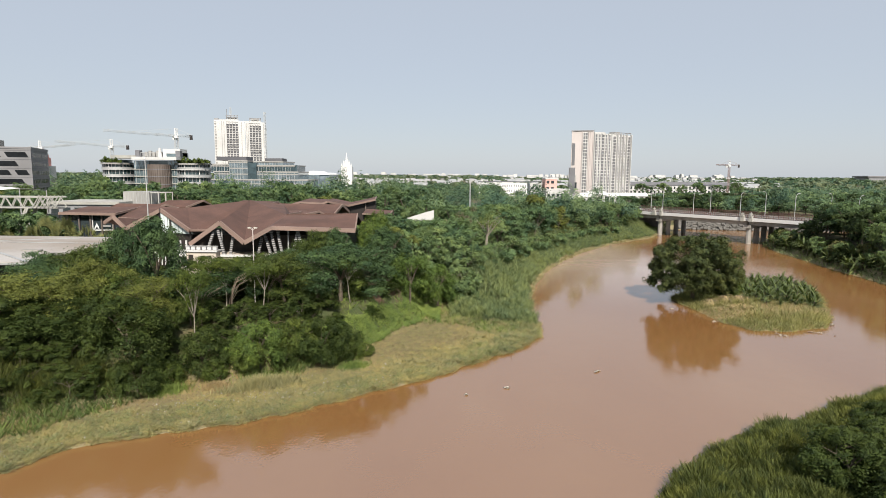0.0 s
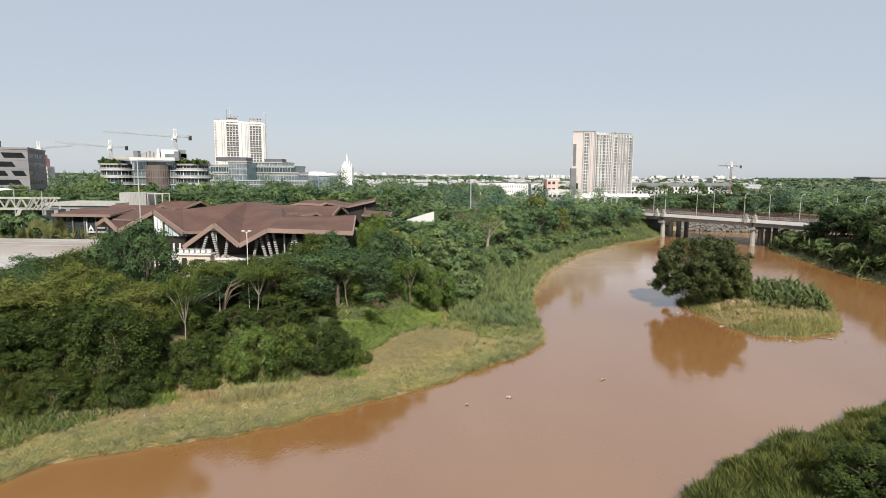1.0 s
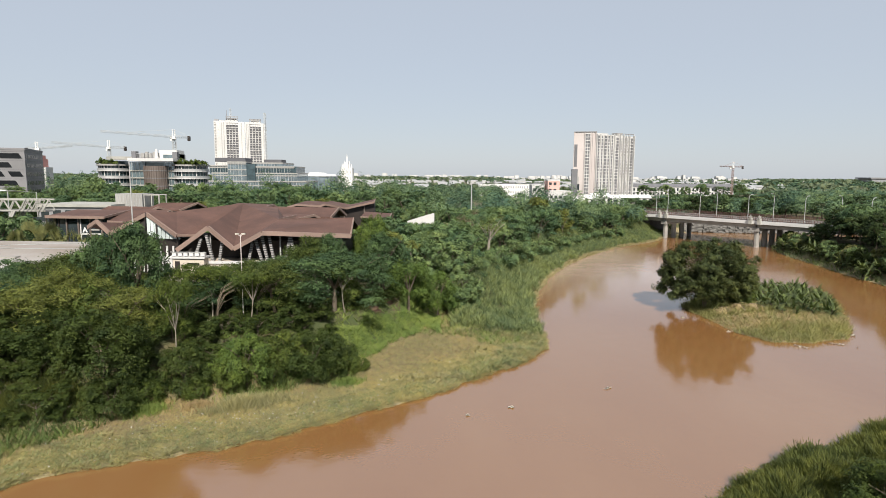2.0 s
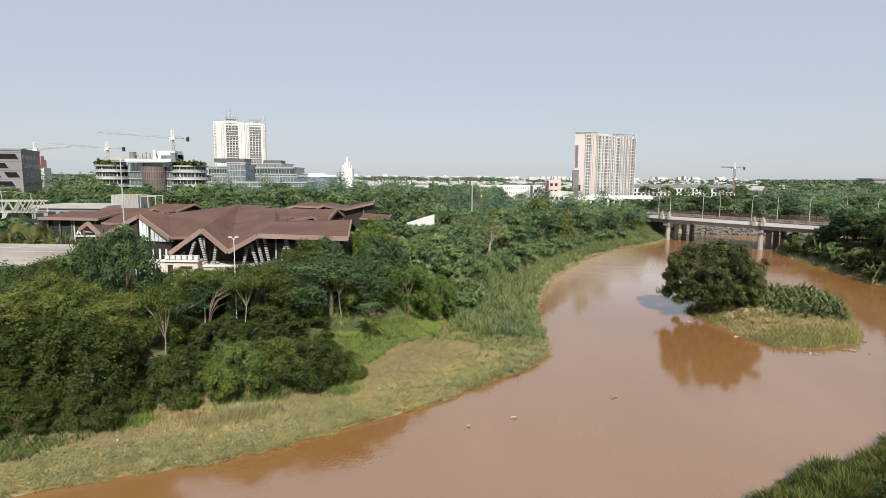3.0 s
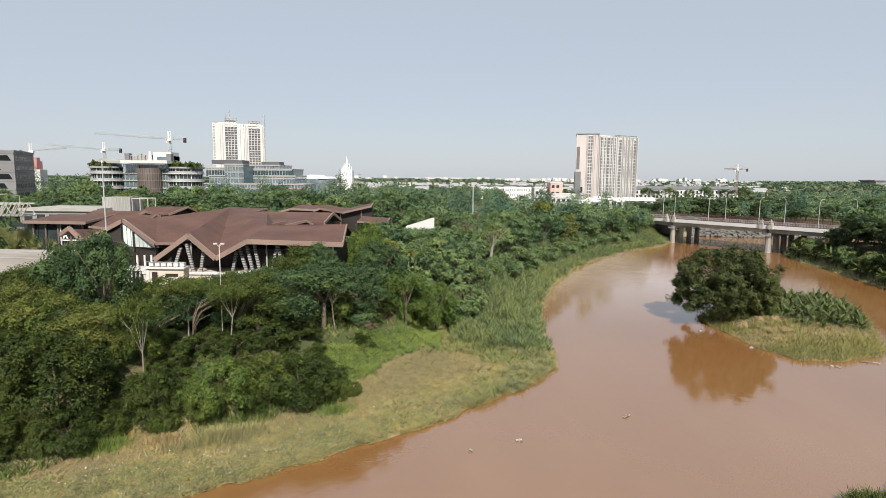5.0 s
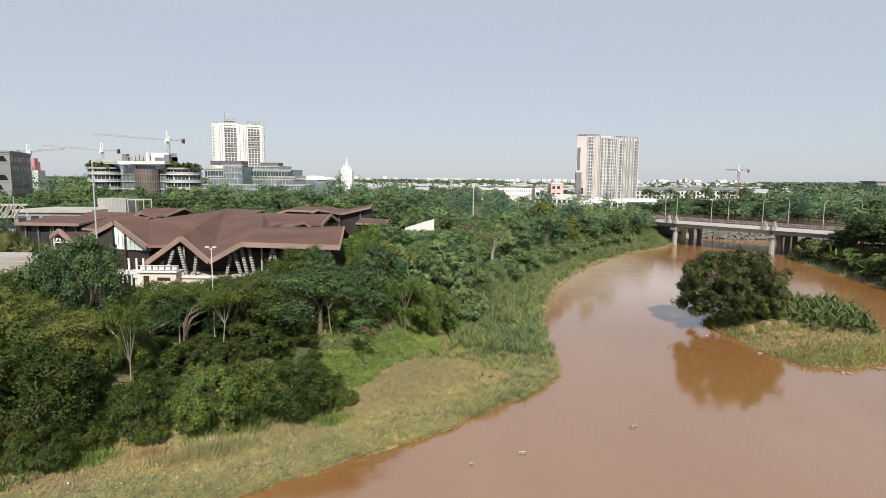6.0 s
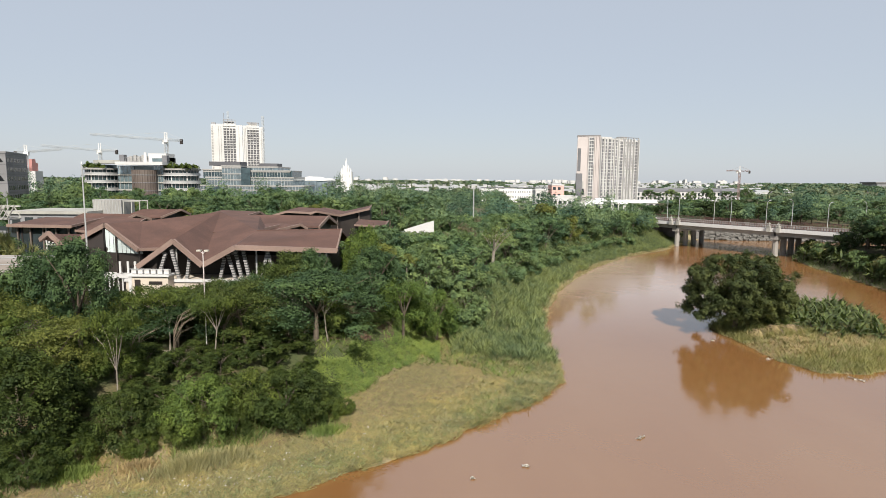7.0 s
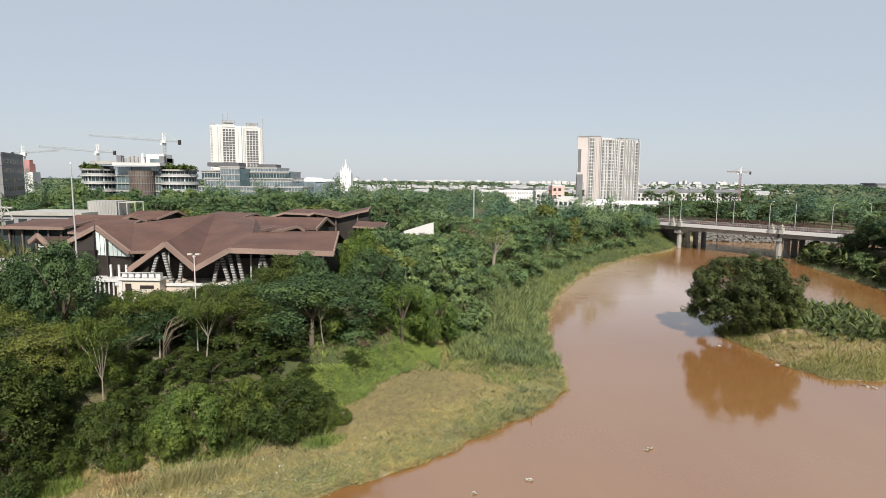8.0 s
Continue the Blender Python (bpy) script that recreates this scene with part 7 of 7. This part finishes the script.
    by = 53.2 + 0.36 * (bx + 22.3) + RNG.normal(size=330) * (0.5 + 0.5 * RNG.random(330))
    x, y = np.concatenate([x, bx]), np.concatenate([y, by])
    c = np.stack([x, y, height(x, y) + 0.22], 1)
    me = quads("litter", leaf_quads(c, unit(RNG.normal(size=c.shape) * 0.5 + [0, 0, 1]), 0.05 + 0.17 * RNG.random(len(x)) ** 3, 0.8), len(x), M_LITTER)
    tagged(new("litter", me), "small scraps of pale litter caught in the grass", "litter", kind="stuff")


make_grass()
for gx, gy, gs, gk in ((27.3, 37.6, 0.9, 0), (31.2, 40.0, 0.85, 0), (36.2, 46.6, 0.6, 0), (30.6, 36.8, 0.95, 0), (39.4, 46.0, 0.75, 0), (33, 34, 1.0, 0), (43, 48.5, 0.8, 0), (38, 41, 1.0, 0), (28.5, 32.5, 0.9, 0)):
    place(SHRUBS[gk], gx, gy, gs, gs * 0.82, gap=2)


def make_red_bank():
    """Bare red clay where the slope has slipped."""
    rnd = random.Random(8)
    for cx, cy, r in ((-9.9, 79.2, 1.5), (-8.6, 82.6, 1.0), (-12.4, 76.6, 1.0)):
        v = [(cx, cy, hz(cx, cy) + 0.1)]
        n = 14
        for k in (0.55, 1.0):
            for i in range(n):
                a = 2 * math.pi * i / n
                q = r * k * rnd.uniform(0.75, 1.15)
                x, y = cx + q * 1.3 * math.cos(a), cy + q * 0.8 * math.sin(a)
                v.append((x, y, hz(x, y) + (0.05 if k < 1 else -0.15)))
        f = [(0, 1 + i, 1 + (i + 1) % n) for i in range(n)] + [(1 + i, 1 + n + i, 1 + n + (i + 1) % n, 1 + (i + 1) % n) for i in range(n)]
        solo("clay_bank", Solid().add(v, f), M_REDSOIL, "bare red clay on the slipped river slope", "soil", kind="structure")


make_red_bank()


# ---- driftwood on the water ----
def drift(x, y, seed, size):
    rnd = random.Random(seed)
    d = thing("floating_debris", pose(x, y, 0.0, 0, 0, rnd.uniform(0, 180)), "small raft of floating twigs and weed on the river", "debris", "floating debris")
    for i in range(4):
        a = rnd.uniform(-.6, .6)
        l = size * rnd.uniform(.5, 1)
        part("twig", Solid().tube((-l * math.cos(a) / 2, -l * math.sin(a) / 2, .02), (l * math.cos(a) / 2, l * math.sin(a) / 2, .08), .06, .03, 5), M_DRIFT, d)
    c = np.stack([RNG.normal(size=14) * size * .25, RNG.normal(size=14) * size * .12, 0.06 + 0 * RNG.random(14)], 1)
    ob = new("weed", quads("weed", leaf_quads(c, unit(RNG.normal(size=c.shape) * .4 + [0, 0, 1]), 0.25 + .2 * RNG.random(14)), 14, M_LITTER))
    ob.parent = d


for x, y, seed, size in ((17.3, 64.5, 1, 1.5), (6.4, 59.0, 2, 0.8), (2.0, 57.0, 3, 0.6), (41.4, 88.0, 4, 1.4), (47.5, 80.6, 5, 2.2), (53.0, 82.0, 6, 2.6), (38.0, 96.5, 7, 1.0), (58.5, 86.5, 8, 1.6)):
    drift(x, y, seed, size * (0.55 if y < 70 else 0.9))


# ---- the far woods ----
def far_woods():
    rnd = np.random.default_rng(3)
    for name, n, y0, y1, leaves, size, r, h, label in (("wood_behind_hall", 720, 168, 300, 560, 0.42, 5.0, 12.5, "tall green wood behind the hall and the bridge"), ("wood_beyond", 1700, 290, 640, 190, 0.75, 5.6, 9.5, "green wood on the plain beyond the hall"), ("distant_wood", 3200, 600, 1900, 30, 3.0, 8.5, 13.0, "distant wooded plain"), ("skyline_wood", 2600, 1700, 4600, 16, 8.0, 22.0, 13.0, "trees along the skyline")):
        y = y0 + (y1 - y0) * rnd.random(n) ** 1.25
        x = (rnd.random(n) * 2 - 1) * (y * 0.86 + 40)
        ok = np.ones(n, bool)
        for a, b, c, d in (*[(q[0], q[1], q[2] + 3, q[3] + 3) for q in KEEP], (-200, -150, 222, 264), (-165, -95, 244, 282), (-145, -78, 335, 382), (-78, -54, 370, 412), (100, 158, 430, 505), (36, 66, 310, 350), (70, 142, 325, 412), (156, 270, 490, 550), (20, 96, 455, 490), (-252, -184, 560, 640), (-114, -98, 560, 632)):
            ok &= ~((x > a - 5) & (x < b + 5) & (y > c - 4) & (y < d + 4))
        ok &= ~((x < -8) & (x > -0.8 * y) & (y < 246))
        dd, di = shore(x, y)
        q = (x - BR_A.x) * BR_N.x + (y - BR_A.y) * BR_N.y
        qs = (x - BR_A.x) * BR_U.x + (y - BR_A.y) * BR_U.y
        ok &= (dd > 2.5) & ~((q > -4) & (q < 23) & (qs > -75) & (qs < 140))
        x, y = x[ok], y[ok]
        n = len(x)
        hh = h * (0.5 + 0.75 * rnd.random(n) ** 1.2)
        hh *= np.where((x / y < 0.085) & (y > 285) & (y < 640), np.where(y < 430, np.where(x / y > -0.09, 1.2, 1.6), 0.66), 1.0)
        hh *= np.where((x / y > -0.24) & (x / y < 0.09) & (y > 640) & (y < 1150), 0.42, 1.0)
        hh *= np.where((x / y > 0.34) & (y > 270) & (y < 700), 0.62, 1.0)
        hh *= np.where((x / y > 0.09) & (x / y < 0.53) & (y > 235), np.where((x / y > 0.2) & (x / y < 0.345), 0.32, np.where(x / y < 0.34, 0.45, 0.6)), 1.0) * np.where((x > 2) & (x < 16) & (y < 232), 0.62, 1.0)
        rr = r * (0.6 + 0.75 * rnd.random(n))
        # each crown is a handful of billows
        lumps = 9 if leaves > 100 else 5
        u = unit(rnd.normal(size=(n, lumps, 3)) + [0, 0, 0.45])
        u[..., 2] = np.abs(u[..., 2])
        size3 = np.stack([rr, rr, hh * 0.55], 1)[:, None, :]
        core = np.stack([x, y, 5.3 + hh * 0.45], 1)[:, None, :] + u * size3 * (0.45 + 0.3 * rnd.random((n, lumps, 1)))
        own = rnd.integers(0, lumps, (n, leaves))
        row = np.arange(n)[:, None]
        d = unit(rnd.normal(size=(n, leaves, 3)) + [0, 0, 0.55])
        d[..., 2] = np.maximum(d[..., 2], -0.25)
        part_r = (0.34 + 0.22 * rnd.random((n, lumps, 1)))[row, own]
        c = core[row, own] + d * size3 * part_r * [1, 1, 0.8]
        nn = unit(d + u[row, own] * 0.3 + rnd.normal(size=d.shape) * 0.12 + [0, 0, 0.2])
        shade = rnd.random(n) < 0.4
        # the farthest woods take the haze-tinted leaves
        for pick, mat, tone in ((~shade, L_FAR if y0 < 500 else L_HAZED, ""), (shade, L_FARD, "darker trees in the ")):
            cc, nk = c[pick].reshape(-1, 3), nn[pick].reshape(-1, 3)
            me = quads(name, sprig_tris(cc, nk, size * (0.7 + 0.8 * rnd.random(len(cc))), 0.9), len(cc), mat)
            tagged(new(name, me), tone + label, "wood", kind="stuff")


far_woods()


def wood_behind():
    """Separate crowns just behind the hall."""
    rnd = random.Random(33)
    spots = []
    for _ in range(4000):
        y = rnd.uniform(165, 247)
        x = rnd.uniform(-0.8 * y, -6)
        s = rnd.uniform(0.95, 1.6)
        if not is_free(x, y, 3.0) or not bridge_clear(x, y, 3) or any((x - a) ** 2 + (y - b) ** 2 < (3.6 * (s + c)) ** 2 for a, b, c in spots):
            continue
        spots.append((x, y, s))
        MID[rnd.choice((0, 2, 0, 2, 2, 0, 4, 3))].put(x, y, s, s * rnd.uniform(0.75, 1.0))


wood_behind()


def tall_rows():
    """Two uneven rows of tall trees before the offices."""
    rnd = random.Random(51)
    for y0, top in ((243, 18.2), (232, 17.6), (219, 16.2)):
        x = -176.0
        while x < -52:
            y = y0 + rnd.uniform(-4, 4)
            s = rnd.uniform(1.1, 1.5)
            if is_free(x, y, 2.0) and x > -0.8 * y:
                h = top + rnd.uniform(-2.2, 1.6) + (1.8 if -152 < x < -136 else 0) - 5.3
                MID[rnd.choice((0, 1, 0, 1, 0, 2))].put(x, y, s, h / 9.4)
            x += rnd.uniform(6, 8.5)


tall_rows()
for gx, gy, gs in ((168, 508, 1.2), (176, 510, 1.0), (189, 511, 1.25), (194, 509, 0.9), (207, 513, 1.1), (221, 514, 1.3), (226, 516, 1.0), (240, 520, 1.15), (252, 522, 1.0), (259, 523, 1.35)):
    MID[int(gx) % 4].put(gx, gy, gs)
ROOF_SHRUB = Kind("roof_garden_shrub", Solid().tube((0, 0, 0), (0, 0, 1.2), 0.15, 0.1, 5), crown_mesh("crown", [((0, 0, 1.3), 1.3), ((1.2, 0, 1.0), 1.0), ((-1.2, 0.2, 1.1), 1.1), ((0.2, 0.8, 1.8), 0.9), ((-0.3, -0.7, 0.9), 0.9)], 90, 0.5, L_MID, 0.85),
                  "rounded green shrub in a roof garden", "bush", "roof garden shrubs")
for gx, gy, gs in ((-153.8, 263, 0.5), (-152.6, 261, 0.62), (-150.6, 259.6, 0.4), (-148.4, 259, 0.5), (-118.6, 261, 0.75), (-116.6, 259.8, 0.4), (-114.4, 259, 0.5), (-112, 259, 0.42), (-109.8, 260, 0.55), (-107.8, 262, 0.45), (-146, 259.2, 0.34), (-113.2, 262, 0.5)):
    ROOF_SHRUB.put(gx, gy, gs * 2, gs * 2, z=26.5, sink=0.2)
